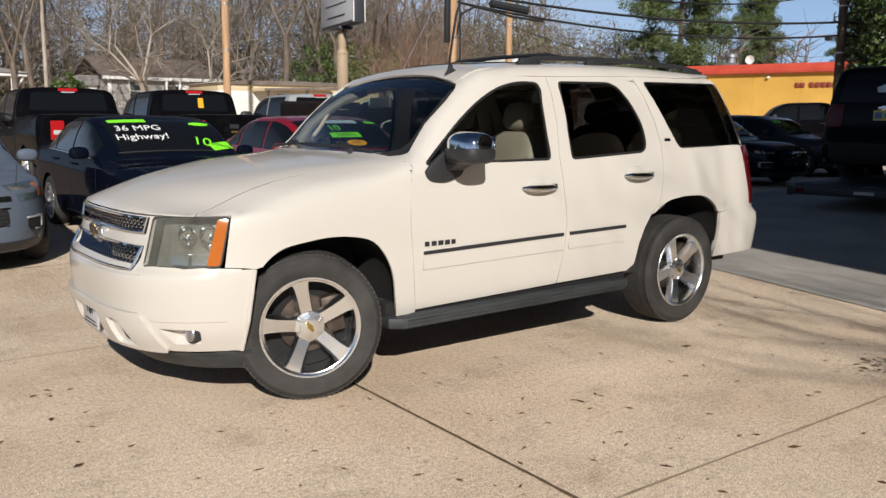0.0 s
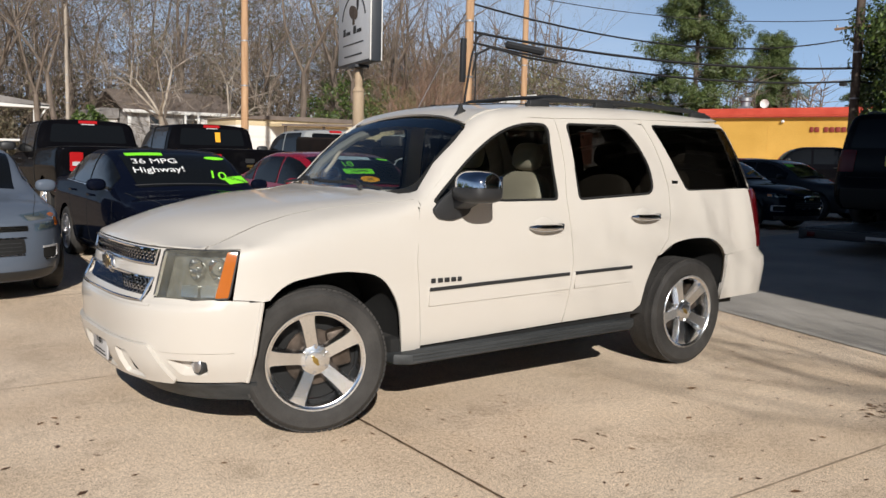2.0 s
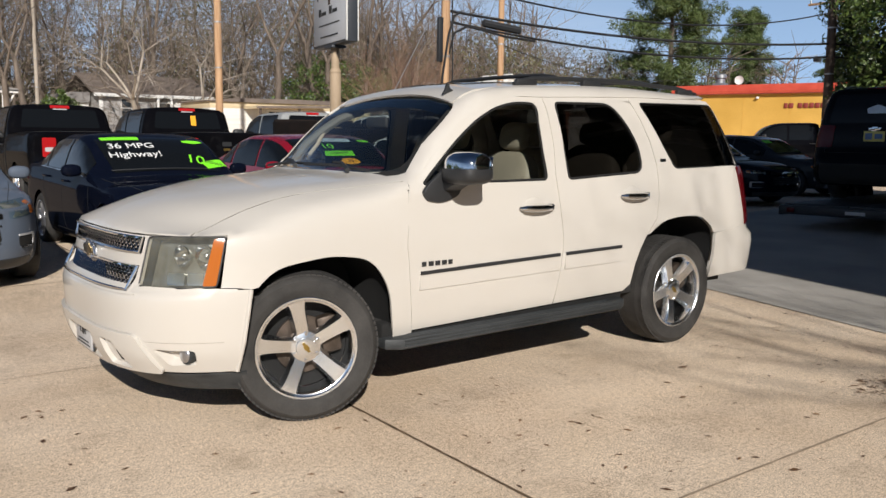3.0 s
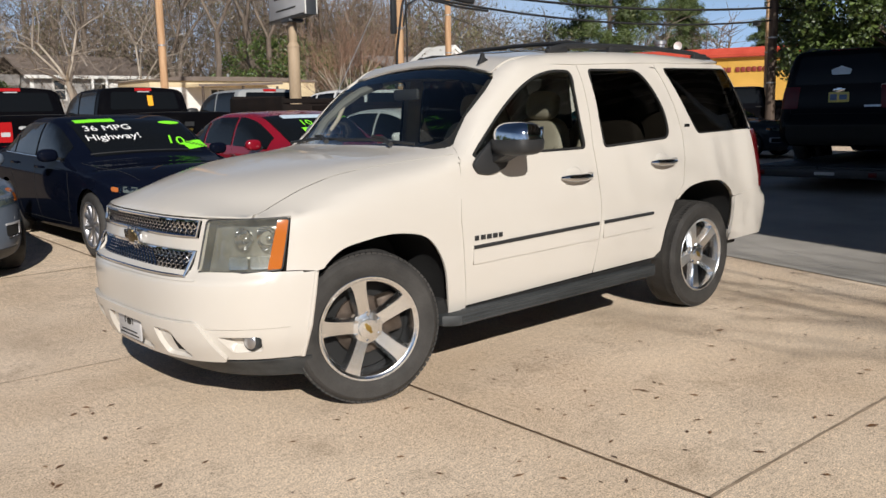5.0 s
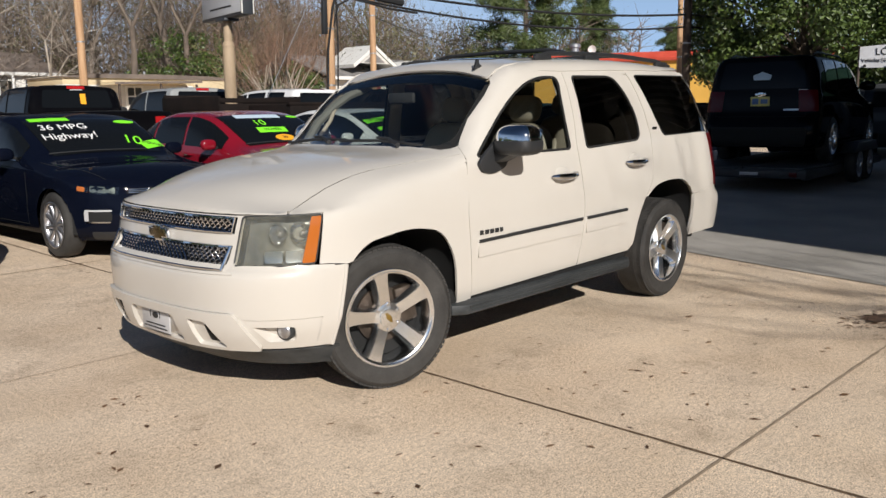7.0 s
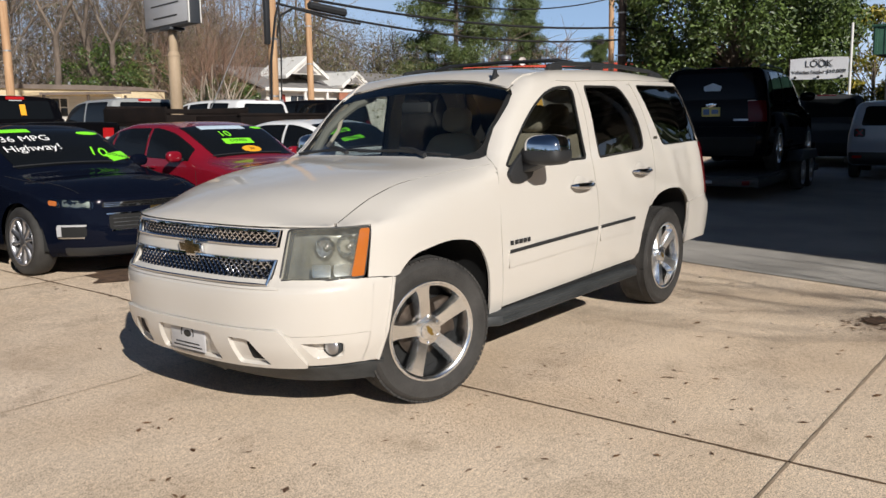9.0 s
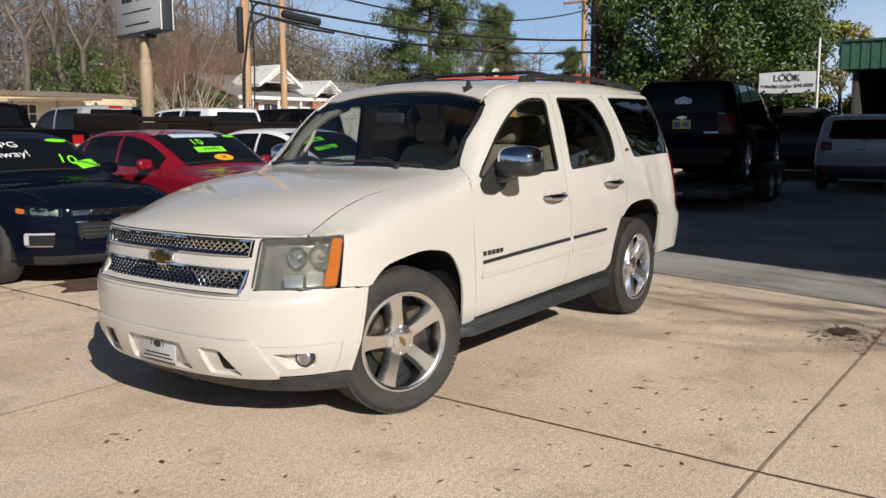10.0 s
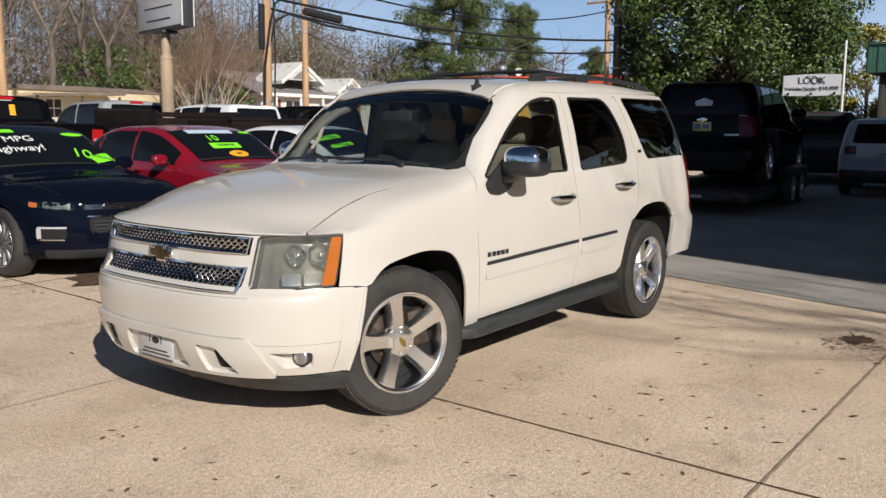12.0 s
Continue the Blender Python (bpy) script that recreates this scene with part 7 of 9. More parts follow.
def cottage():
    x0, x1, y, z0 = 15.9, 22.7, 55.0, 1.22
    w, d = x1 - x0, 7.0
    h = thing("cottage", pose((x0 + x1) / 2, y, z0), "small grey cottage with white trim behind bare trees", "house")
    part("wall", box(w, d, 3.9, at=(0, d / 2, 0.95)), M["siding_grey"], h)
    for k in range(16):
        part("siding_board", box(w + 0.02, 0.02, 0.02, at=(0, -0.01, -0.5 + 0.21 * k)), M["siding_grey"], h)
    gable_roof(h, w, d, 2.9, 4.15, M["brown_shingle"])
    part("fascia", box(w + 0.8, 0.05, 0.20, at=(0, -0.42, 2.76), bevel=0.01), M["trim_white"], h, "white fascia")
    part("corner_board", box(0.22, 0.05, 3.6, at=(-w / 2 + 0.11, -0.03, 1.0), bevel=0.01), M["trim_white"], h, "white corner board")
    part("white_wall", box(2.6, 0.06, 3.6, at=(2.1, -0.04, 1.0), bevel=0.01), M["siding_white"], h, "white boarded front")
    window(h, -1.75, 2.0, 0.66, 1.15, bars=0)
    window(h, 2.35, 2.15, 1.2, 0.66, y=-0.09)
    # Solid dark slab whose colour gives the porch opening its shade.
    part("porch_shade_panel", box(0.95, 0.05, 2.3, at=(0.55, -0.045, 1.2)), M["dark_metal"], h, "dark panel painted for the shade in the porch opening")
    for x in (0.12, 0.98):
        part("porch_post", box(0.14, 0.14, 3.3, at=(x, -0.35, 1.0), bevel=0.01), M["trim_white"], h)
    part("porch_rail", box(2.4, 0.08, 0.5, at=(0.9, -0.40, 0.55), bevel=0.01), M["trim_white"], h)
    wing = part("side_wing", box(2.2, 5.0, 3.2, at=(-w / 2 - 1.25, 4.2, 0.75)), M["siding_white"], h, "white side wing")
    part("wing_roof", prism([(-w / 2 - 2.5, 2.32), (-w / 2 - 0.1, 2.32), (-w / 2 - 0.1, 2.95), (-w / 2 - 1.25, 2.95)], 5.4, "Y", 1.5), M["shingle"], h, smooth=False)


cottage()


def mobile_home():
    y, z0, x0, x1 = 42.0, 1.05, 17.6, 27.2
    w, d = x1 - x0, 4.0
    h = thing("mobile_home", pose((x0 + x1) / 2, y, z0), "long cream mobile home with a brown roof edge and porch", "house")
    part("wall", box(w, d, 2.9, at=(0, d / 2, 0.87), bevel=0.05), M["siding_white"], h)
    part("upper_band", box(w + 0.02, d + 0.02, 0.42, at=(0, d / 2, 2.10), bevel=0.03), M["cream"], h, "cream upper band")
    bm = bmesh.new()
    out = [(-w / 2 - 0.1, 2.28), (-w / 2 + 1.5, 2.42), (0, 2.46), (w / 2 - 1.5, 2.42), (w / 2 + 0.1, 2.28), (w / 2 + 0.1, 2.22), (-w / 2 - 0.1, 2.22)]
    prism(out, d + 0.3, "Y", -0.15, bm)
    part("roof", bm, M["brown_shingle"], h, "brown roof edge", smooth=False)
    part("end_panel", box(2.6, 0.06, 1.9, at=(w / 2 - 1.35, -0.05, 1.30), bevel=0.02), M["cream"], h, "cream end panel")
    part("porch_roof", prism([(-3.0, 1.88), (1.6, 2.02), (1.6, 2.14), (-3.0, 2.02)], 1.7, "Y", -1.7), M["cream"], h, "cream porch roof")
    part("porch_edge", box(4.7, 0.05, 0.12, at=(-0.7, -1.72, 2.0), m=Matrix.Rotation(radians(-1.7), 4, "Y")), M["brown_shingle"], h)
    for x in (-2.8, -0.6, 1.4):
        part("porch_post", box(0.10, 0.10, 2.5, at=(x, -1.6, 0.68), bevel=0.01), M["dark_pole"], h)
    window(h, -1.2, 1.35, 0.8, 0.9)
    window(h, 2.2, 1.35, 0.8, 0.9)
    part("vent_pipe", cyl(0.07, 0.07, 0.3, at=(0.5, 2.0, 2.55), n=12), M["galv"], h)


mobile_home()


def brick_house():
    x0, x1, y, z0 = 37.0, 57.0, 45.0, 1.30
    w, d = x1 - x0, 9.0
    h = thing("ranch_house", pose((x0 + x1) / 2, y, z0), "low white and brick house with a grey shingle roof", "house")
    part("wall", box(w, d, 3.1, at=(0, d / 2, 0.95)), M["siding_white"], h)
    gable_roof(h, w, d, 2.55, 4.05, M["shingle"], 0.6)
    part("fascia", box(w + 1.2, 0.05, 0.22, at=(0, -0.62, 2.42), bevel=0.01), M["trim_white"], h)
    wall = part("brick_wall", box(2.6, 0.12, 2.5, at=(-2.4, -0.5, 1.25)), M["brick_red"], h, "red brick wall")
    for gx, gw, gz, gy in ((-6.5, 3.6, 4.62, -0.2), (-2.4, 2.6, 3.72, -0.9)):
        bm = bmesh.new()
        prism([(gx - gw / 2, gz - gw * 0.32), (gx + gw / 2, gz - gw * 0.32), (gx, gz)], 0.10, "Y", gy, bm)
        part("gable", bm, M["siding_white"], h, smooth=False)
        bm = bmesh.new()
        for s in (-1, 1):
            p0, p1 = Vector((gx + s * (gw / 2 + 0.25), 0, gz - gw * 0.32 - 0.10)), Vector((gx, 0, gz + 0.10))
            v = [p0, p1, p1 + Vector((0, 0, -0.26)), p0 + Vector((s * -0.1, 0, -0.22))]
            lo = [bm.verts.new((q.x, gy - 0.12, q.z)) for q in v]
            hi = [bm.verts.new((q.x, gy + 3.0, q.z)) for q in v]
            bm.faces.new(lo), bm.faces.new(hi[::-1])
            for i in range(4):
                bm.faces.new((lo[i], lo[(i + 1) % 4], hi[(i + 1) % 4], hi[i]))
        bmesh.ops.recalc_face_normals(bm, faces=bm.faces)
        part("gable_trim", bm, M["trim_white"], h, "white gable trim", smooth=False)
        part("gable_vent", prism([(gx - gw * 0.27, gz - gw * 0.30), (gx + gw * 0.27, gz - gw * 0.30), (gx, gz - gw * 0.12)], 0.03, "Y", gy - 0.04), M["shingle"], h, "dark gable opening")
    for x in (-9.2, -7.0, -4.9):
        part("porch_post", box(0.14, 0.14, 2.4, at=(x, -0.5, 1.2), bevel=0.01), M["trim_white"], h)
    for x in (-8.6, -6.0):
        part("shutter", box(0.40, 0.06, 1.5, at=(x, -0.03, 1.35), bevel=0.01), M["dark_red"], h, "dark red shutter")
    window(h, -7.3, 1.4, 1.3, 1.3)
    window(h, 3.0, 1.4, 1.6, 1.2)
    window(h, 7.0, 1.4, 1.4, 1.2)
    for x in (-5.6, -0.2):
        part("roof_vent", cyl(0.13, 0.13, 0.35, at=(x, 3.0, 3.75), n=12), M["trim_white"], h, "white roof vent")


brick_house()


def yellow_building():
    a, b = Vector((53.3, 40.6, 0)), Vector((60.5, 20.3, 0))
    run = (b - a)
    m = Matrix.Translation((a.x, a.y, 1.3)) @ Matrix.Rotation(math.atan2(run.y, run.x), 4, "Z")
    L, d, hgt = run.length, 16.0, 3.72
    h = thing("restaurant_building", m, "mustard yellow stuccoed building with a red metal roof edge", "building")
    part("wall", box(L, d, hgt + 0.8, at=(L / 2, d / 2, hgt / 2 - 0.4)), M["stucco"], h)
    part("plinth", box(L + 0.06, d + 0.06, 1.1, at=(L / 2, d / 2, -0.25)), M["dark_red"], h, "dark red plinth")
    part("roof_edge", prism([(-0.35, hgt - 0.10), (-0.42, hgt + 0.06), (0.25, hgt + 0.55), (0.6, hgt + 0.55), (0.6, hgt - 0.10)], L + 0.6, "X", -0.3), M["red_metal"], h, "red metal roof edge", smooth=False)
    part("roof", box(L, d - 0.5, 0.15, at=(L / 2, d / 2 + 0.3, hgt + 0.42)), M["red_metal"], h)
    part("gutter_line", box(L + 0.5, 0.08, 0.10, at=(L / 2, -0.30, hgt - 0.10)), M["dark_red"], h)
    v = part("roof_vent", cyl(0.34, 0.34, 0.55, at=(2.6, 2.0, hgt + 0.85), n=20), M["galv"], h, "shiny roof extractor")
    part("vent_cap", lathe([(0.30, hgt + 1.12), (0.45, hgt + 1.18), (0.45, hgt + 1.42), (0.2, hgt + 1.52), (0.001, hgt + 1.52)], 20, "Z"), M["galv"], v).location = (2.6, 2.0, 0)
    part("vent_base", box(0.9, 0.9, 0.4, at=(2.6, 2.0, hgt + 0.6)), M["galv"], v)
    part("dish", lathe([(0.001, 0), (0.2, -0.03), (0.32, -0.10)], 16, "Y"), M["trim_white"], h, "small satellite dish").location = (4.1, 1.5, hgt + 0.95)
    part("wall_lamp", blob(0.12, 0.14, 0.10, at=(5.8, -0.15, hgt - 0.42)), M["trim_white"], h, "white wall lamp")
    x = 7.60
    for k, wd in enumerate((0.24, 0.30, 0.0, 0.30, 0.30, 0.30, 0.30, 0.30, 0.28, 0.30, 0.30)):
        if wd:
            part("sign_mark", box(wd, 0.08, 0.34, at=(x + wd / 2, -0.05, hgt - 0.98), bevel=0.03), M["dark_red"], h, "dark red sign mark")
        x += wd + 0.07 if wd else 0.22
    for k in range(6):
        part("control_joint", box(0.03, 0.02, hgt - 0.8, at=(3.2 * k + 1.6, -0.005, hgt / 2 + 0.3)), M["stucco"], h)


yellow_building()


def shop():
    x, y1, z0 = 29.5, 7.25, rise(29.5, 6.0)
    h = thing("shop_building", pose(x, y1, z0, 0, 0, 0), "low workshop with a green ribbed metal roof edge and open bays", "building")
    hw, L = 3.05 + 0.014 * 11, 9.5
    part("back_wall", box(0.2, L, hw, at=(7.0, -L / 2, hw / 2)), M["dark_metal"], h)
    part("side_wall", box(7.0, 0.2, hw, at=(3.5, -0.35, hw / 2)), M["dark_metal"], h)
    part("side_wall", box(7.0, 0.2, hw, at=(3.5, -L + 0.1, hw / 2)), M["dark_metal"], h)
    part("ceiling_deck", box(7.4, L + 0.2, 0.12, at=(3.5, -L / 2, hw + 0.06)), M["dark_metal"], h)
    bm = bmesh.new()
    n = int(L / 0.28)
    for k in range(n):
        y0 = -L - 0.1 + (L + 0.2) * k / n
        step = (L + 0.2) / n
        for a, b, o in ((0.0, 0.55, 0.0), (0.55, 0.70, 0.05), (0.70, 0.85, 0.05), (0.85, 1.0, 0.0)):
            box(0.06, step * (b - a), 0.86, at=(-0.32 - o / 2, y0 + step * (a + b) / 2, hw + 0.42), bm=bm)
    part("roof_edge", bm, M["green_metal"], h, "green ribbed metal roof edge", smooth=False)
    part("edge_cap", box(0.16, L + 0.3, 0.08, at=(-0.34, -L / 2, hw + 0.88), bevel=0.01), M["green_metal"], h)
    part("soffit", box(0.5, L, 0.05, at=(-0.05, -L / 2, hw - 0.02)), M["dark_metal"], h)
    for k, y in enumerate((-0.35, -3.4, -6.4)):
        part("post", box(0.16, 0.16, hw, at=(0.05, y, hw / 2), bevel=0.01), M["dark_metal"], h)
    part("roof_vent", blob(0.22, 0.22, 0.16, at=(1.0, -1.6, hw + 1.0)), M["galv"], h)


shop()


def sales_building():
    """The plain building that closes the lot behind the walk."""
    h = thing("sales_building", pose(20.0, -15.0, 0), "tan metal sales building with a green roof edge", "building")
    part("wall", box(29.0, 10.0, 4.6, at=(0, 0, 2.3)), M["tan_metal"], h)
    part("roof_edge", box(29.4, 10.4, 0.6, at=(0, 0, 4.9)), M["green_metal"], h, "green roof edge")
    for x in (-10.0, -5.0, 0.0, 5.0, 10.0):
        fr = part("window", box(2.2, 0.06, 1.5, at=(x, 5.03, 1.7), bevel=0.01), M["trim_white"], h)
        part("pane", box(2.0, 0.04, 1.3, at=(x, 5.06, 1.7)), M["pane"], fr)


sales_building()


def canopy():
    """The open metal canopy beside the walk whose shade lies over the right of the lot."""
    h = thing("canopy", None, "open dark metal canopy with green edges on steel posts", "canopy")
    out = [(5.2, -11.2), (3.3, -6.7), (4.23, -3.03), (5.48, 2.47), (8.3, 7.0), (18.6, 7.3), (19.0, 0.0), (30.0, -0.4), (30.0, -11.2)]
    part("roof", prism(out, 0.10, "Z", 5.62), M["dark_metal"], h, smooth=False)
    n = len(out)
    for i in range(n):
        a, b = Vector(out[i]), Vector(out[(i + 1) % n])
        d = b - a
        m = Matrix.Translation(((a.x + b.x) / 2, (a.y + b.y) / 2, 5.66)) @ Matrix.Rotation(math.atan2(d.y, d.x), 4, "Z")
        part("edge_beam", box(d.length, 0.12, 0.34, m=m), M["green_metal"], h, "green edge beam")
    for k in range(12):
        x = 7.0 + 1.9 * k
        part("rib", box(0.10, (8.0 if x < 8.4 else 11.4) if x < 18.5 else 4.4, 0.20, at=(x, (-0.9 if x < 8.4 else 0.9) if x < 18.5 else -2.7, 5.50)), M["galv"], h, "steel rib")
    for x, y in ((6.6, -4.6), (13.0, -4.6), (20.0, -4.6), (27.0, -4.6), (13.5, 0.2), (27.0, -0.7)):
        part("post", tube([(x, y, 0.0), (x, y, 5.45)], 0.10, 12), M["galv"], h, "steel post")


canopy()


def open_shed():
    h = thing("open_shed", pose(6.6, 45.0, rise(6.6, 45) + 0.45), "open white timber shed with a low roof", "shed")
    part("roof", prism([(-3.0, 2.75), (2.6, 2.55), (2.6, 2.67), (-1.0, 3.2), (-3.0, 3.2)], 4.0, "Y", -1.0), M["shingle"], h, smooth=False)
    for x in (-2.4, 0.2, 2.0):
        part("post", box(0.14, 0.14, 3.1, at=(x, -0.8, 1.05), bevel=0.01), M["trim_white"], h)
    part("brace", tube([(2.0, -0.8, 1.7), (2.5, -0.8, 2.5)], 0.05, 6), M["trim_white"], h)
    part("rail", box(4.6, 0.08, 0.10, at=(-0.2, -0.8, 0.95), bevel=0.01), M["trim_white"], h)
    part("beam", box(5.6, 0.10, 0.16, at=(-0.2, -0.95, 2.55), bevel=0.01), M["trim_white"], h)


open_shed()

# ---- sign, poles and wires ----
def lot_sign():
    x, y = 10.43, 17.43
    z0 = rise(x, y)
    s = thing("lot_sign", pose(x, y, z0, 0, 0, 79.6 - 90), "two-faced sign in a dark case on a tan pole", "sign")
    zb = 3.52 - z0
    part("pole", cyl(0.135, 0.13, zb - 0.58, at=(0, 0, (zb - 0.58) / 2), n=24, bevel=0.01), M["sign_pole"], s, "tan painted pole")
    part("pole_collar", cyl(0.142, 0.10, 0.10, at=(0, 0, zb - 0.54), n=24), M["sign_pole"], s)
    part("pole_neck", cyl(0.095, 0.095, 0.56, at=(0, 0, zb - 0.30), n=20), M["sign_pole"], s)
    part("pole_plate", box(0.34, 0.5, 0.06, at=(0, 0, zb - 0.03), bevel=0.01), M["sign_case"], s)
    w, hgt, d = 2.2, 1.78, 0.24
    part("case", box(d, w, hgt, at=(0, 0, zb + hgt / 2), bevel=0.015), M["sign_case"], s, "dark sign case")
    for f in (-1, 1):
        face = part("face", box(0.012, w - 0.10, hgt - 0.12, at=(f * (d / 2 + 0.008), 0, zb + hgt / 2), bevel=0.003), M["sign_face"], s, "pale grey sign face with dark print")
        part("face_border", box(0.03, 0.05, hgt - 0.04, at=(f * (d / 2 + 0.006), -w / 2 + 0.03, zb + hgt / 2), bevel=0.004), M["trim_white"], face)
        fx = f * (d / 2 + 0.018)
        arc = [(fx, 0.78 * math.cos(radians(a)), zb + 0.95 + 0.62 * math.sin(radians(a))) for a in range(10, 171, 10)]
        part("print_arc", tube(arc, 0.016, 5), M["ink"], face)
        duck = blob(0.006, 0.30, 0.15, at=(fx, 0.02, zb + 1.17), m=Matrix.Rotation(radians(18), 4, "X"), power=0.9)
        part("print_bird", duck, M["dark_pole"], face)
        part("print_bird_neck", blob(0.006, 0.08, 0.19, at=(fx, -0.26, zb + 1.37)), M["ink"], face)
        part("print_bird_leg", box(0.006, 0.14, 0.16, at=(fx, 0.0, zb + 0.98)), M["dark_pole"], face)
        for yy, ww, hh, zz in ((0.62, 0.16, 0.17, 0.78), (0.36, 0.30, 0.08, 0.74), (-0.08, 0.18, 0.17, 0.78), (-0.36, 0.30, 0.08, 0.74)):
            part("print_bar", box(0.006, ww, hh, at=(fx, yy, zb + zz), bevel=0.002), M["ink"], face)
        part("print_bar", box(0.006, 1.35, 0.028, at=(fx, 0.02, zb + 0.48), bevel=0.002), M["ink"], face)
        part("print_bar", box(0.006, 1.15, 0.035, at=(fx, 0.02, zb + 0.22), bevel=0.002), M["ink"], face)


lot_sign()


def pole(x, y, h, mat, label, lean=0.0, r=0.14, arms=()):
    z0 = rise(x, y)
    p = thing("utility_pole", pose(x, y, z0, 0, lean, 0), label, "pole", "utility poles")
    part("shaft", tube([(0, 0, -0.2), (0, 0, h * 0.5), (0, 0, h)], [r, r * 0.9, r * 0.75], 14), mat, p)
    for k in range(3):
        part("pole_band", cyl(r * 0.98, r * 0.98, 0.05, at=(0, 0, 2.0 + 1.6 * k), n=16), M["galv"], p)
    for z, w in arms:
        part("cross_arm", box(0.09, w, 0.11, at=(0, 0, z), bevel=0.01), M["wood_pole"], p)
        for s in (-0.45, 0.45):
            part("insulator", cyl(0.05, 0.04, 0.16, at=(0, w * s, z + 0.12), n=10), M["galv"], p)
    return p


pole(12.2, 54.0, 9.2, M["pale_bark"], "thin weathered grey utility pole beside the cottage", r=0.12)
pole(13.0, 30.0, 11.0, M["wood_pole"], "tall new wooden utility pole")
p2 = pole(15.75, 20.3, 10.5, M["wood_pole"], "wooden utility pole with boxes, conduits and guy wire", lean=0.6, arms=((9.6, 2.2),))
part("splice_box", box(0.16, 0.12, 1.25, at=(-0.27, -0.1, 4.05), bevel=0.02), M["black_plastic"], p2, "black upright box")
part("conduit", tube([(0.13, -0.16, -0.2), (0.13, -0.16, 1.9)], 0.065, 8), M["galv"], p2, "grey conduit")
part("conduit", tube([(-0.20, -0.10, -0.2), (-0.20, -0.10, 1.6)], 0.055, 8), M["galv"], p2, "grey conduit")
part("riser_cable", tube([(-0.20, -0.10, 1.6), (-0.17, -0.12, 3.0), (-0.02, -0.18, 4.2), (0.2, -0.15, 4.75), (0.5, -0.1, 4.9)], 0.035, 6), M["cable"], p2, "black riser cable")
part("riser_cable", tube([(0.13, -0.16, 1.9), (0.15, -0.18, 3.2), (0.1, -0.17, 5.2)], 0.025, 6), M["cable"], p2, "black riser cable")
p3 = pole(25.6, 29.0, 10.5, M["wood_pole"], "wooden utility pole beyond the street", r=0.15, arms=((9.9, 2.4),))
p4 = pole(30.0, 16.37, 10.0, M["dark_pole"], "dark weathered utility pole beside the evergreen tree", r=0.17)
p5 = pole(40.0, 21.75, 11.0, M["wood_pole"], "wooden utility pole with a street lamp and cross arm", r=0.15, arms=((7.6, 2.4),), lean=-1.0)
part("flood_lamp", box(0.35, 0.25, 0.25, at=(-0.3, 0.45, 5.0), bevel=0.04), M["black_plastic"], p5, "dark flood lamp")


def wire(a, b, sag, r=0.018, label="black overhead cable sagging between poles"):
    n = 24
    pts = [Vector(a).lerp(Vector(b), i / n) - Vector((0, 0, sag * 4 * (i / n) * (1 - i / n))) for i in range(n + 1)]
    w = part("overhead_cable", tube(pts, r, 5), M["cable"])
    return tagged(w, label, "cable", "overhead cables")


wire((15.8, 20.3, 5.95), (40.0, 21.75, 7.6), 0.9, 0.03)
wire((15.8, 20.3, 5.15), (30.0, 16.37, 4.95), 0.35, 0.04)
wire((15.8, 20.3, 4.85), (30.0, 16.37, 4.50), 0.45, 0.035)
wire((30.0, 16.37, 4.95), (46.0, 12.0, 6.0), 0.4, 0.03)
wire((30.0, 16.37, 4.50), (46.0, 12.0, 5.5), 0.4, 0.03)
wire((25.6, 29.0, 8.6), (40.0, 21.75, 8.4), 0.5, 0.02)
wire((25.6, 29.0, 9.6), (40.0, 21.75, 9.4), 0.5, 0.02)
wire((15.8, 20.3, 6.6), (-12.0, 27.0, 7.5), 0.6, 0.02)
wire((13.0, 30.0, 8.8), (25.6, 29.0, 8.6), 0.5, 0.018)
wire((25.6, 29.0, 5.6), (53.0, 41.0, 6.0), 0.6, 0.02)
sp_a, sp_b = Vector((16.9, 19.98, 4.86)), Vector((18.15, 19.63, 4.70))
spl = part("cable_splice", tube([sp_a, sp_a.lerp(sp_b, 0.04), sp_a.lerp(sp_b, 0.96), sp_b], [0.05, 0.12, 0.12, 0.05], 8), M["black_plastic"])
tagged(spl, "long black splice case hanging on the cable", "cable box")
loop = part("drip_loop", tube([(15.85, 20.2, 3.9), (16.0, 20.15, 4.5), (16.4, 20.05, 4.72), (17.0, 19.9, 4.62), (17.6, 19.75, 4.5), (18.6, 19.5, 4.42)], 0.035, 6), M["cable"])
tagged(loop, "looped black cable leaving the pole", "cable")
guy = thing("guy_wire", None, "steel guy wire with a yellow guard", "wire")
ga, gb = Vector((15.7, 20.3, 5.6)), Vector((11.95, 19.5, rise(11.95, 19.5)))
part("strand", tube([ga, gb], 0.012, 5), M["galv"], guy)
part("guard", tube([gb, gb.lerp(ga, 0.27)], 0.028, 6), M["yellow_guard"], guy, "yellow plastic guard")

# ---- banner ----
ban = thing("banner", pose(25.0, 7.90, 0), "white vinyl sale banner hung between two posts", "banner")
zr = rise(25.0, 8.3)
bm = bmesh.new()
rows = []
for i in range(25):
    u = i / 24
    rows.append([bm.verts.new((0.010 * math.sin(9 * u + 5 * v), 0.78 - 1.56 * u, 3.08 - 0.56 * v + 0.025 * (4 * u * (1 - u)) * (1 - 2 * v))) for v in (0, 0.25, 0.5, 0.75, 1)])
for a, b in zip(rows, rows[1:]):
    for j in range(4):
        bm.faces.new((a[j], a[j + 1], b[j + 1], b[j]))
cloth = part("cloth", bm, M["banner_cloth"], ban, "white vinyl sheet")
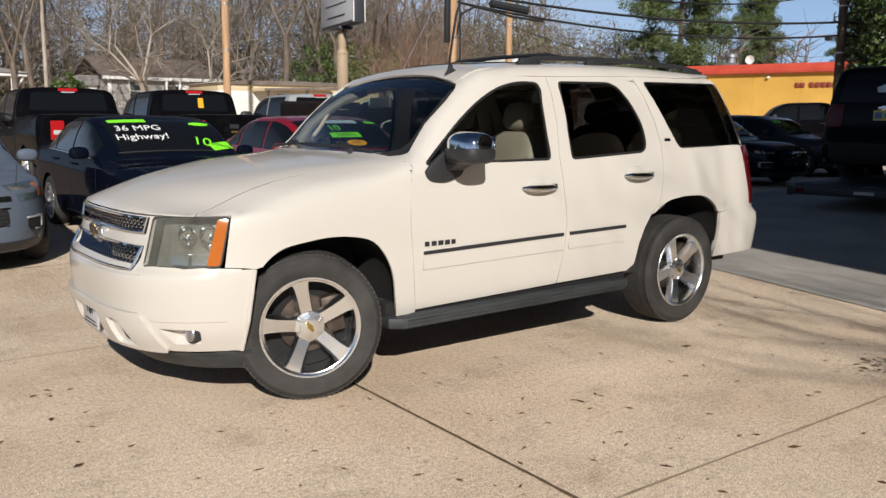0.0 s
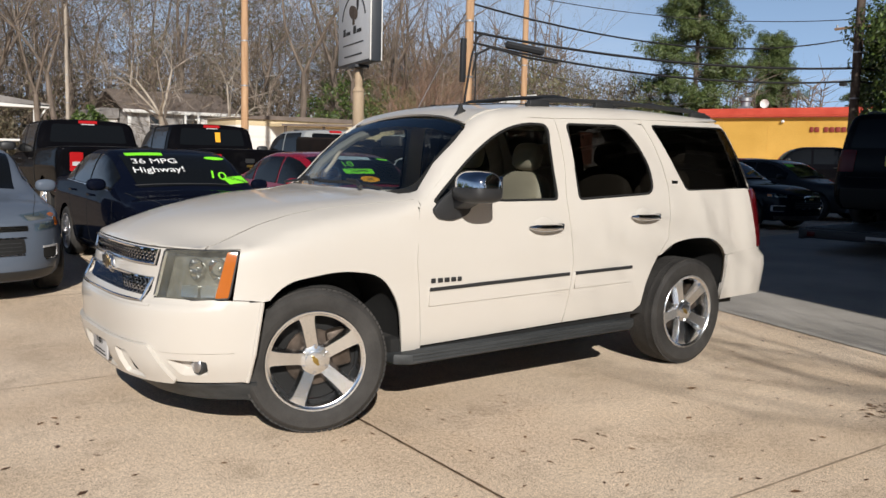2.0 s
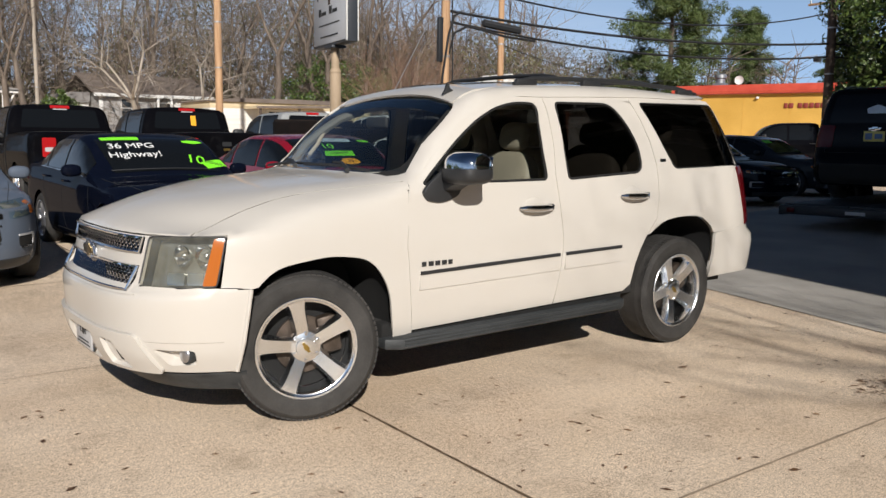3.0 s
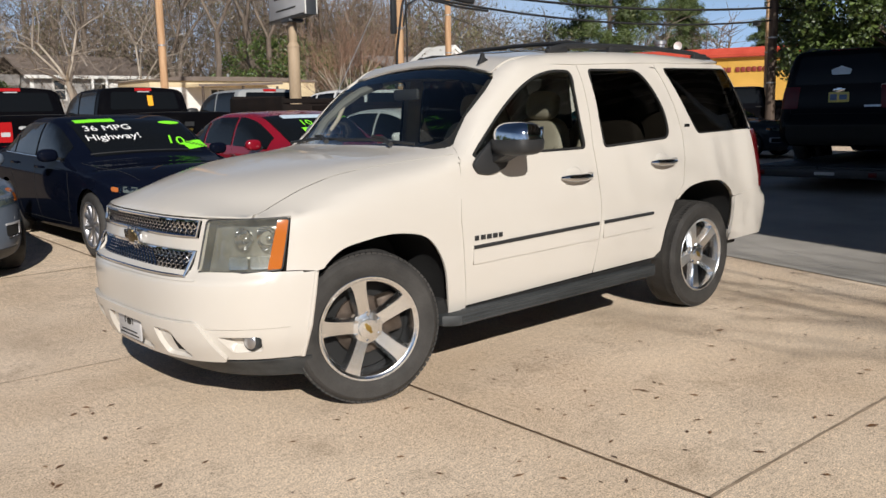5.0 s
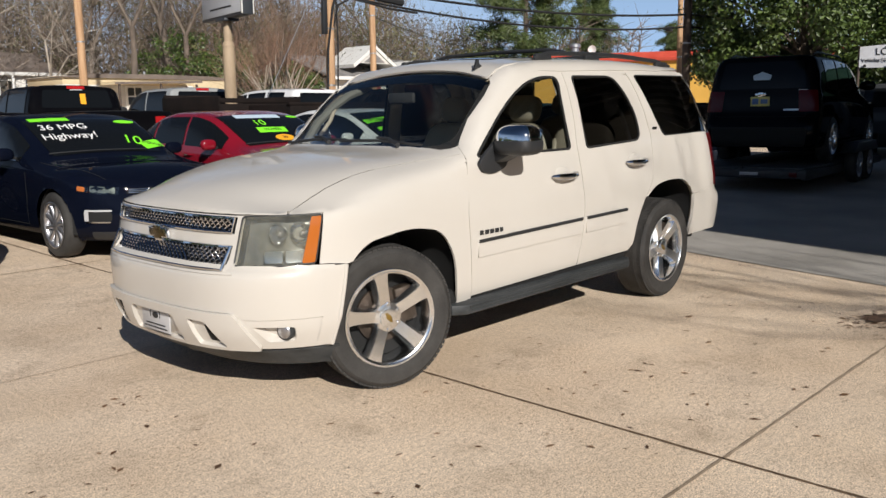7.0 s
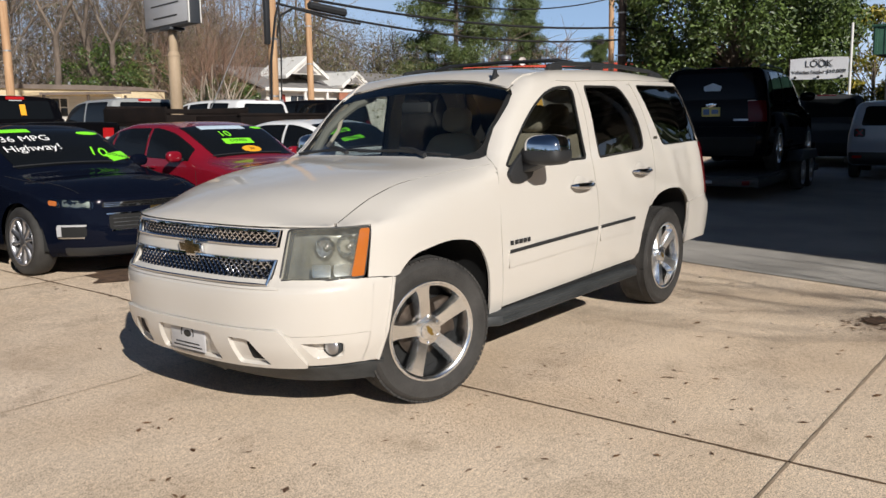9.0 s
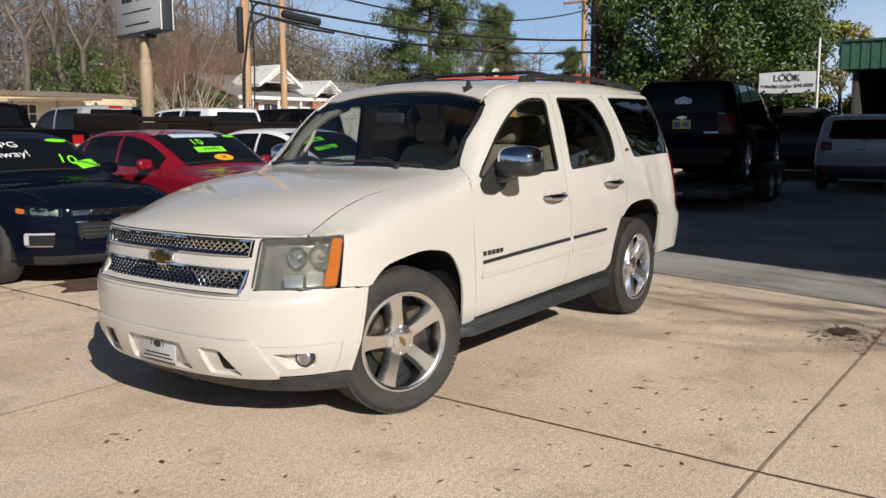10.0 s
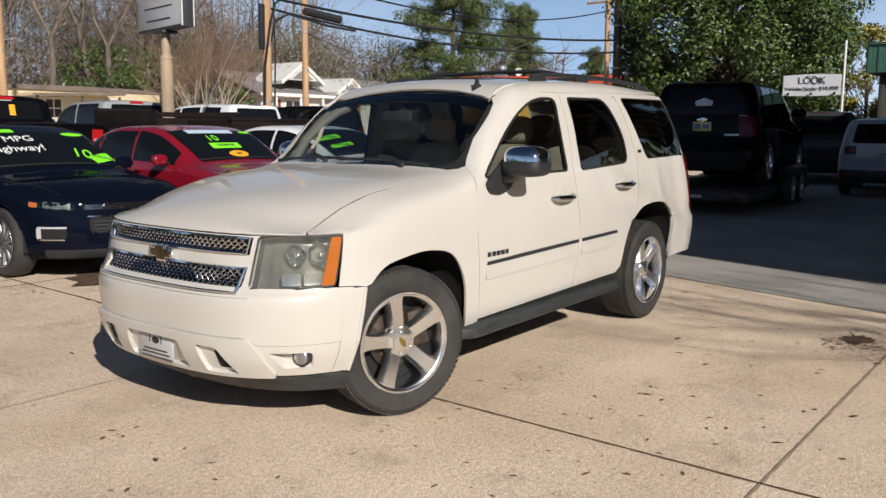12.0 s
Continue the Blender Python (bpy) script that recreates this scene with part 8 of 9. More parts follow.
for txt, z, sz in (("LOOK", 2.92, 0.27), ("Vehicles Under $10,000!", 2.70, 0.145)):
    me = words(txt, sz, 0.004)
    me.transform(Matrix.Rotation(radians(-90), 4, "Z"))
    part("lettering", me, M["ink"], ban, "black lettering").location = (-0.015, 0.0, z)
for y in (-0.02, -0.17):
    part("print_brow", tube([(-0.05, 0.12 + y - 0.06, 3.035), (-0.05, 0.12 + y, 3.055), (-0.05, 0.12 + y + 0.05, 3.03)], 0.010, 5), M["ink"], ban)
for y in (0.62, 0.0, -0.62):
    part("print_mark", box(0.01, 0.07, 0.07, at=(-0.045, y, 2.555), bevel=0.01), M["ink"], ban)
part("post", tube([(0.05, -0.82, zr), (0.05, -0.82, 4.0)], 0.035, 10), M["trim_white"], ban, "white post")
part("post", tube([(0.05, 0.80, zr), (0.05, 0.80, 3.1)], 0.035, 10), M["dark_pole"], ban, "dark post")

# ---- lot surface details ----
def strip(name, pts, width, mat, label, category, seed=1, lift=0.004):
    """A flat ragged ribbon along the ground."""
    rng = random.Random(seed)
    bm = bmesh.new()
    fine = []
    for a, b in zip(pts, pts[1:]):
        a, b = Vector(a), Vector(b)
        n = max(2, int((b - a).length / 0.06))
        fine += [a.lerp(b, i / n) for i in range(n)]
    fine.append(Vector(pts[-1]))
    prev = None
    for i, p in enumerate(fine):
        d = (fine[min(i + 1, len(fine) - 1)] - fine[max(i - 1, 0)]).normalized()
        s = Vector((-d.y, d.x))
        w = width * (0.5 + 0.35 * rng.random())
        c = p + s * width * 0.25 * (rng.random() - 0.5)
        row = [bm.verts.new((q.x, q.y, rise(q.x, q.y) + lift)) for q in (c - s * w, c + s * w)]
        if prev:
            bm.faces.new((prev[0], row[0], row[1], prev[1]))
        prev = row
    return tagged(part(name, bm, mat), label, category, kind="structure")


strip("joint", [(2.62, -1.0), (2.66, 2.36), (2.72, 4.1), (2.80, 6.5), (3.0, 8.0), (3.08, 12.0)], 0.013, M["joint"], "dirt-filled joint in the concrete", "joint", 1)
strip("joint", [(-3.0, 2.45), (2.4, 2.38), (5.4, 2.36), (8.2, 2.40)], 0.011, M["faint_joint"], "dirt-filled joint in the concrete", "joint", 2)
strip("joint", [(-6.0, 5.95), (1.1, 5.82), (2.0, 5.82), (8.0, 5.9)], 0.005, M["faint_joint"], "fine joint in the concrete", "joint", 3)
strip("joint", [(-2.0, 9.2), (3.1, 9.15), (9.5, 9.1)], 0.009, M["joint"], "dirt-filled joint in the concrete", "joint", 4)
strip("joint", [(-1.9, -1.0), (-1.8, 5.9), (-1.7, 12.0)], 0.009, M["joint"], "dirt-filled joint in the concrete", "joint", 5)


def sheet(name, outline, mat, label, category, lift):
    bm = bmesh.new()
    n = 40
    xs, ys = [p[0] for p in outline], [p[1] for p in outline]
    poly = [Vector(p) for p in outline]
    step = 1.0
    pts = []
    for i, p in enumerate(poly):
        q = poly[(i + 1) % len(poly)]
        k = max(1, int((q - p).length / step))
        pts += [p.lerp(q, j / k) for j in range(k)]
    edges = [(i, (i + 1) % len(pts)) for i in range(len(pts))]
    co = list(pts)
    y = min(ys) + 0.5
    while y < max(ys):
        x = min(xs) + 0.5
        while x < max(xs):
            q = Vector((x, y))
            if inside(q, poly) and min((q - p).length for p in pts) > 0.4:
                co.append(q)
            x += step
        y += step
    v2, _, tris, _, _, _ = delaunay_2d_cdt(co, edges, [], 0, 1e-5)
    me = bpy.data.meshes.new(name)
    keep = [t for t in tris if inside((v2[t[0]] + v2[t[1]] + v2[t[2]]) / 3, poly)]
    me.from_pydata([(v.x, v.y, rise(v.x, v.y) + lift) for v in v2], [], keep)
    ob = part(name, me, mat)
    return tagged(ob, label, category, kind="structure")


sheet("road", [(6.0, -0.3), (6.75, 2.6), (7.42, 5.1), (8.2, 8.6), (14.0, 9.6), (34.0, 11.5), (34.0, -0.3)], M["asphalt"], "worn grey asphalt drive beside the concrete", "drive", 0.008)


def patch_of(name, cx, cy, r, mat, label, seed):
    rng = random.Random(seed)
    bm = bmesh.new()
    c = bm.verts.new((cx, cy, rise(cx, cy) + 0.014))
    ring = []
    for k in range(26):
        a = 2 * math.pi * k / 26
        q = r * (0.6 + 0.5 * rng.random())
        x, y = cx + 1.5 * q * math.cos(a), cy + q * math.sin(a)
        ring.append(bm.verts.new((x, y, rise(x, y) + 0.012)))
    for k in range(26):
        bm.faces.new((c, ring[k], ring[(k + 1) % 26]))
    return tagged(part(name, bm, mat), label, "leaf litter", kind="stuff")


patch_of("leaf_litter", 5.62, 2.60, 0.11, M["mulch"], "small dark heap of leaf litter on the lot", 9)
patch_of("leaf_litter", 3.75, 8.9, 0.40, M["mulch"], "patch of brown leaf litter on the lot", 4)


def leaf_scatter():
    rng = random.Random(11)
    vs, fs = [], []
    for k in range(1420):
        if k >= 1100:
            x, y = rng.gauss(5.53, 0.20), rng.gauss(2.57, 0.13)
        elif k < 850:
            x, y = rng.uniform(-1.5, 8.0), rng.uniform(1.2, 5.2)
        else:
            x, y = rng.uniform(-2.0, 9.0), rng.uniform(5.0, 9.5)
        if 1.6 < x < 6.4 and 4.15 < y < 6.05:
            continue
        a, L = rng.uniform(0, 6.28), 0.006 + 0.026 * rng.random() ** 2.6
        w = L * rng.uniform(0.25, 0.5)
        d, s = Vector((math.cos(a), math.sin(a), 0)), Vector((-math.sin(a), math.cos(a), 0))
        z = rise(x, y) + 0.004
        i = len(vs)
        c = Vector((x, y, z))
        curl = rng.uniform(0.1, 0.5) * w
        vs += [c - d * L, c + s * w + Vector((0, 0, curl)), c + d * L + Vector((0, 0, curl * 0.6)), c - s * w + Vector((0, 0, curl * rng.uniform(0.3, 1.2)))]
        fs += [(i, i + 1, i + 2), (i, i + 2, i + 3)]
    me = bpy.data.meshes.new("fallen_leaves")
    me.from_pydata([tuple(v) for v in vs], [], fs)
    tagged(part("fallen_leaves", me, M["dry_leaf"]), "dry brown leaves scattered over the concrete", "leaves", kind="stuff")


leaf_scatter()

# ---- trees ----
def limb(vs, fs, a, b, ra, rb, n):
    """Adds one tapered round branch to lists of points and faces."""
    d = (b - a).normalized()
    s = d.orthogonal().normalized()
    u = d.cross(s)
    i = len(vs)
    for p, r in ((a, ra), (b, rb)):
        for k in range(n):
            t = 2 * math.pi * k / n
            vs.append(p + r * (math.cos(t) * s + math.sin(t) * u))
    for k in range(n):
        fs.append((i + k, i + (k + 1) % n, i + n + (k + 1) % n, i + n + k))


def bare_tree(seed, height, spread=0.55, first=0.28, stems=1, levels=5, twig_mat=None, bark=None, forks=(2, 4), thin=1.0, droop=0.0):
    """A leafless tree: a trunk with main limbs, and all finer branches and twigs."""
    rng = random.Random(seed)
    tv, tf, bv, bf = [], [], [], []

    def grow(p, d, length, r, lev):
        segs = 3 if lev < 2 else 2
        for _ in range(segs):
            d = (d + Vector((rng.gauss(0, 0.10), rng.gauss(0, 0.10), rng.gauss(0.02, 0.06) - droop * lev * 0.03))).normalized()
            q = p + d * length / segs
            r2 = r * (0.86 if lev < 2 else 0.78)
            if lev < 2:
                limb(tv, tf, p, q, r, r2, 8)
            else:
                limb(bv, bf, p, q, r, r2, 4 if lev < 4 else 3)
            if lev >= 1 and lev < levels and rng.random() < 0.55:
                side = Vector((rng.gauss(0, 1), rng.gauss(0, 1), rng.gauss(0.2, 0.5))).normalized()
                grow(q, (d * 0.75 + side * 0.75).normalized(), length * rng.uniform(0.35, 0.6), r2 * 0.5, max(lev + 1, 2))
            p, r = q, r2
        if lev < levels:
            n = rng.randint(*forks)
            for k in range(n):
                a = 2 * math.pi * (k + rng.random() * 0.6) / n
                out = (d.orthogonal().normalized() * math.cos(a) + d.cross(d.orthogonal().normalized()) * math.sin(a))
                nd = (d * (1 - spread * rng.uniform(0.5, 1.0)) + out * spread + Vector((0, 0, 0.16))).normalized()
                grow(p, nd, length * rng.uniform(0.62, 0.86), r * rng.uniform(0.55, 0.72), lev + 1)

    for s in range(stems):
        lean = Vector((rng.gauss(0, 0.05 if stems == 1 else 0.28), rng.gauss(0, 0.05 if stems == 1 else 0.28), 1)).normalized()
        grow(Vector((rng.gauss(0, 0.12 * (stems > 1)), rng.gauss(0, 0.12 * (stems > 1)), -0.1)), lean, height * first, height * 0.017 * thin, 0)
    out = []
    for v, f in ((tv, tf), (bv, bf)):
        me = bpy.data.meshes.new("branch")
        me.from_pydata([tuple(q) for q in v], [], f)
        for p in me.polygons:
            p.use_smooth = True
        out.append(me)
    out[0].materials.append(bark or M["bare_bark"])
    out[1].materials.append(twig_mat or M["twig"])
    return out


def plant(meshes, x, y, z, turn, scale, label, name="bare_tree", group="bare trees behind the lot", names=("trunk", "crown")):
    t = thing(name, pose(x, y, z, 0, 0, turn), label, "tree", group)
    for nm, me in zip(names, meshes):
        o = part(nm, me, None, t)
        o.scale = (scale, scale, scale)
    return t


BARE = [bare_tree(3, 12.0, 0.50), bare_tree(8, 12.0, 0.42, 0.34, forks=(2, 3)), bare_tree(15, 12.0, 0.60, 0.22), bare_tree(21, 12.0, 0.36, 0.40, forks=(2, 3))]
PALE = bare_tree(33, 9.0, 0.62, 0.24, bark=M["pale_bark"], twig_mat=M["pale_bark"], thin=0.8)
CRAPE = bare_tree(41, 6.5, 0.34, 0.30, stems=7, levels=4, bark=M["pale_bark"], twig_mat=M["red_twig"], thin=0.55, forks=(2, 4))
rng = random.Random(5)
plant(PALE, 15.6, 47.0, rise(15, 47), 20, 1.5, "leafless pale-barked tree with spreading limbs before the cottage")
plant(PALE, 19.0, 49.0, rise(19, 49), 130, 1.4, "leafless pale-barked tree with spreading limbs before the cottage")
plant(BARE[2], 17.4, 50.5, rise(17, 50), 60, 1.1, "leafless grey-brown tree before the cottage")
plant(CRAPE, 19.6, 28.0, rise(19, 28), 0, 0.95, "many-stemmed leafless shrub with russet twigs", "leafless_shrub", "shrubs")
plant(CRAPE, 21.6, 30.5, rise(21, 30), 70, 0.9, "many-stemmed leafless shrub with russet twigs", "leafless_shrub", "shrubs")
plant(CRAPE, 24.0, 34.0, rise(24, 34), 160, 0.9, "many-stemmed leafless shrub with russet twigs", "leafless_shrub", "shrubs")
for k in range(30):
    u = k / 29
    ang = radians(5 + 52 * u + rng.uniform(-0.8, 0.8))
    dist = rng.uniform(60, 86)
    x, y = dist * math.sin(ang), dist * math.cos(ang)
    if 36 < x < 58 and y < 56:
        y += 14
    tall = rng.uniform(0.95, 1.45) * (1.0 if u < 0.62 else 0.72)
    plant(BARE[k % 4], x, y, rise(x, y), rng.uniform(0, 360), tall, "leafless grey-brown woodland tree")
for x, y, s in ((29.5, 52.0, 1.7), (33.5, 54.0, 1.8), (26.0, 56.5, 1.75), (21.5, 60.5, 1.6), (13.5, 60.0, 1.6), (8.5, 56.0, 1.5), (37.0, 55.5, 1.5), (42.0, 56.0, 1.4), (27.0, 47.0, 1.15), (31.0, 50.0, 1.25), (23.5, 46.5, 1.2), (34.0, 44.0, 1.0), (29.0, 40.0, 0.8), (11.5, 52.0, 1.1), (9.0, 44.0, 0.9), (39.0, 58.0, 1.4), (46.0, 60.0, 1.45), (51.0, 58.0, 1.35), (43.0, 63.0, 1.6), (48.0, 62.0, 1.6), (55.0, 59.0, 1.45), (58.0, 57.5, 1.35), (50.0, 66.0, 1.6)):
    plant(BARE[int(x) % 4], x, y, rise(x, y), rng.uniform(0, 360), s, "leafless grey-brown tree beyond the mobile home")
for x, y, s in ((84.0, 52.0, 0.7), (90.0, 48.0, 0.65), (95.0, 43.0, 0.7), (88.0, 40.0, 0.55)):
    plant(BARE[int(x) % 4], x, y, rise(x, y), rng.uniform(0, 360), s, "far leafless tree beyond the yellow building")
SHADER = bare_tree(52, 10.2, 0.50, 0.32, levels=5, thin=1.5)
plant(SHADER, 2.5, -9.6, 0.0, 40, 1.0, "leafless tree behind the walk that throws thin shade on the lot", "bare_tree", "bare trees by the sales building")
# Two more out-of-view copies, added only to thicken the branch shadows.
plant(SHADER, 1.9, -11.2, 0.0, 165, 1.0, "leafless tree behind the walk that throws thin shade on the lot", "bare_tree", "bare trees by the sales building")
plant(SHADER, 3.1, -10.8, 0.0, 250, 0.97, "leafless tree behind the walk that throws thin shade on the lot", "bare_tree", "bare trees by the sales building")


def leaves(rng, centres, count, size, aspect=0.5, up=0.3):
    """Points and faces of many small folded leaves spread through clumps (centre, radius)."""
    vs, fs = [], []
    total = sum(r ** 2 for c, r in centres)
    for c, r in centres:
        for _ in range(max(3, int(count * r * r / total))):
            d = Vector((rng.gauss(0, 1), rng.gauss(0, 1), rng.gauss(0, 1)))
            d.normalize()
            p = c + d * r * (0.45 + 0.6 * rng.random())
            nrm = (d + Vector((rng.gauss(0, 0.5), rng.gauss(0, 0.5), rng.gauss(up, 0.4)))).normalized()
            a = nrm.orthogonal().normalized()
            a = Matrix.Rotation(rng.uniform(0, 6.28), 3, nrm) @ a
            b = nrm.cross(a)
            L = size * rng.uniform(0.7, 1.3)
            w = L * aspect
            i = len(vs)
            vs += [p - a * L / 2, p + b * w / 2 + nrm * w * 0.15, p + a * L / 2, p - b * w / 2 + nrm * w * 0.15]
            fs += [(i, i + 1, i + 2), (i, i + 2, i + 3)]
    return vs, fs


def leaf_mesh(vs, fs, mat):
    me = bpy.data.meshes.new("leaf")
    me.from_pydata([tuple(v) for v in vs], [], fs)
    me.materials.append(mat)
    return me


def evergreen(seed, x, y, label, rx, rz, zc, leaf, mat, count, name="evergreen_tree", clumps=90, trunk=0.22, cat="tree"):
    """A broad-leaved evergreen: trunk, limbs and a ragged crown of leaf clumps with gaps."""
    rng = random.Random(seed)
    t = thing(name, pose(x, y, rise(x, y)), label, cat)
    cs, tv, tf = [], [], []
    for _ in range(clumps):
        d = Vector((rng.gauss(0, 1), rng.gauss(0, 1), rng.gauss(0, 1))).normalized()
        k = rng.uniform(0.45, 1.0) ** 0.6
        taper = 1.0 - 0.35 * max(0.0, d.z)
        c = Vector((d.x * rx * k * taper, d.y * rx * k * taper, zc + d.z * rz * k))
        if c.z < 0.5:
            continue
        cs.append((c, rng.uniform(0.10, 0.24) * rx))
    limb(tv, tf, Vector((0, 0, -0.2)), Vector((0.05, 0, zc)), trunk, trunk * 0.6, 10)
    for c, r in cs[::2]:
        limb(tv, tf, Vector((0.05, 0, min(zc, max(0.6, c.z * 0.55)))), c, trunk * 0.25, 0.012, 5)
    me = bpy.data.meshes.new("trunk")
    me.from_pydata([tuple(v) for v in tv], [], tf)
    part("trunk", me, M["bare_bark"], t)
    vs, fs = leaves(rng, cs, count, leaf)
    part("crown", leaf_mesh(vs, fs, mat), None, t, "dense glossy leaves")
    return t


evergreen(2, 33.0, 13.1, "large dark evergreen tree with glossy leaves beside the shop", 4.6, 5.6, 5.4, 0.17, M["magnolia_leaf"], 130000, clumps=300, trunk=0.3)
evergreen(4, 36.5, 8.7, "small tree with yellowing leaves behind the banner", 2.1, 2.7, 3.0, 0.17, M["yellow_leaf"], 5200, "yellowing_tree", 60, 0.1)
evergreen(6, 27.4, 47.8, "broad green evergreen shrub behind the mobile home", 2.9, 2.9, 3.2, 0.20, M["bush_leaf"], 5200, "evergreen_shrub", 60, 0.1, "shrub")
evergreen(9, 31.5, 49.0, "broad green evergreen shrub behind the sign", 2.7, 2.7, 3.0, 0.20, M["bush_leaf"], 4600, "evergreen_shrub", 60, 0.1, "shrub")
evergreen(12, 27.5, 37.0, "dark evergreen shrub beside the pole", 2.0, 1.7, 1.8, 0.20, M["bush_leaf"], 3600, "evergreen_shrub", 50, 0.1, "shrub")
evergreen(13, 12.5, 50.0, "green evergreen shrub near the cottage", 1.8, 1.7, 1.6, 0.20, M["bush_leaf"], 2600, "evergreen_shrub", 40, 0.1, "shrub")
evergreen(17, 23.0, 31.5, "dark evergreen shrub behind the trucks", 1.9, 1.5, 1.5, 0.18, M["bush_leaf"], 3200, "evergreen_shrub", 44, 0.1, "shrub")


def pine(seed, x, y, h, label, wide=0.2):
    rng = random.Random(seed)
    t = thing("pine_tree", pose(x, y, rise(x, y)), label, "tree", "pine trees")
    tv, tf, cs = [], [], []
    limb(tv, tf, Vector((0, 0, -0.2)), Vector((0, 0, h * 0.55)), h * 0.016, h * 0.011, 9)
    limb(tv, tf, Vector((0, 0, h * 0.55)), Vector((0.1, 0, h)), h * 0.011, 0.02, 8)
    for k in range(84):
        z = h * (0.14 + 0.84 * (k / 84) + rng.uniform(-0.02, 0.02))
        a = rng.uniform(0, 6.28)
        reach = h * wide * (1.15 - 0.85 * (z / h) ** 2.0) * rng.uniform(0.55, 1.15)
        p0 = Vector((0, 0, z))
        p1 = p0 + Vector((math.cos(a) * reach, math.sin(a) * reach, reach * rng.uniform(-0.08, 0.32)))
        limb(tv, tf, p0, p1, 0.05, 0.015, 4)
        for j in range(5):
            q = p0.lerp(p1, 0.38 + 0.62 * j / 4) + Vector((rng.gauss(0, 0.28), rng.gauss(0, 0.28), rng.gauss(0.1, 0.18)))
            cs.append((q, rng.uniform(0.40, 0.85) * h / 16))
    me = bpy.data.meshes.new("trunk")
    me.from_pydata([tuple(v) for v in tv], [], tf)
    part("trunk", me, M["bare_bark"], t)
    vs, fs = leaves(rng, cs, 62000, 0.40 * h / 16, 0.15, 0.6)
    part("crown", leaf_mesh(vs, fs, M["pine_needle"]), None, t, "tufts of green needles")
    return t


pine(3, 60.0, 46.5, 17.0, "tall irregular green pine tree behind the yellow building", 0.27)
pine(7, 77.0, 50.5, 13.5, "green pine tree beyond the yellow building", 0.24)
pine(11, 82.0, 44.0, 9.0, "small far pine tree", 0.25)
pine(23, 96.0, 33.0, 11.0, "far pine tree beyond the wooden pole", 0.25)


def twig_sprays():
    """Fine bare twigs in upward sprays that fill the crowns of the woodland."""
    rng = random.Random(91)
    vs, fs = [], []
    for k in range(2600):
        ang = radians(-5 + 57 * rng.random() ** 1.25)
        dist = rng.uniform(56, 96)
        x, y = dist * math.sin(ang), dist * math.cos(ang)
        if 34 < x < 60 and y < 58:
            y += 12
        top = 19.0 if ang < radians(24) else (13.0 if ang < radians(34) else 8.5)
        base = Vector((x, y, rise(x, y) + rng.uniform(1.0, top)))
        lean = Vector((rng.gauss(0, 0.5), rng.gauss(0, 0.5), 1.0)).normalized()
        for j in range(54):
            p = base + Vector((rng.gauss(0, 0.8), rng.gauss(0, 0.8), rng.gauss(0, 0.9)))
            d = (lean * rng.uniform(0.3, 1.0) + Vector((rng.gauss(0, 0.55), rng.gauss(0, 0.55), rng.gauss(0.1, 0.3)))).normalized()
            L, w = rng.uniform(0.5, 1.7), rng.uniform(0.010, 0.026)
            side = d.cross(Vector((rng.gauss(0, 1), rng.gauss(0, 1), rng.gauss(0, 1)))).normalized() * w
            i = len(vs)
            vs += [p - side, p + side, p + d * L]
            fs.append((i, i + 1, i + 2))
    tagged(part("woodland_twigs", leaf_mesh(vs, fs, M["twig"]), None), "haze of fine brown twigs in the leafless woods", "woods", kind="stuff")


twig_sprays()


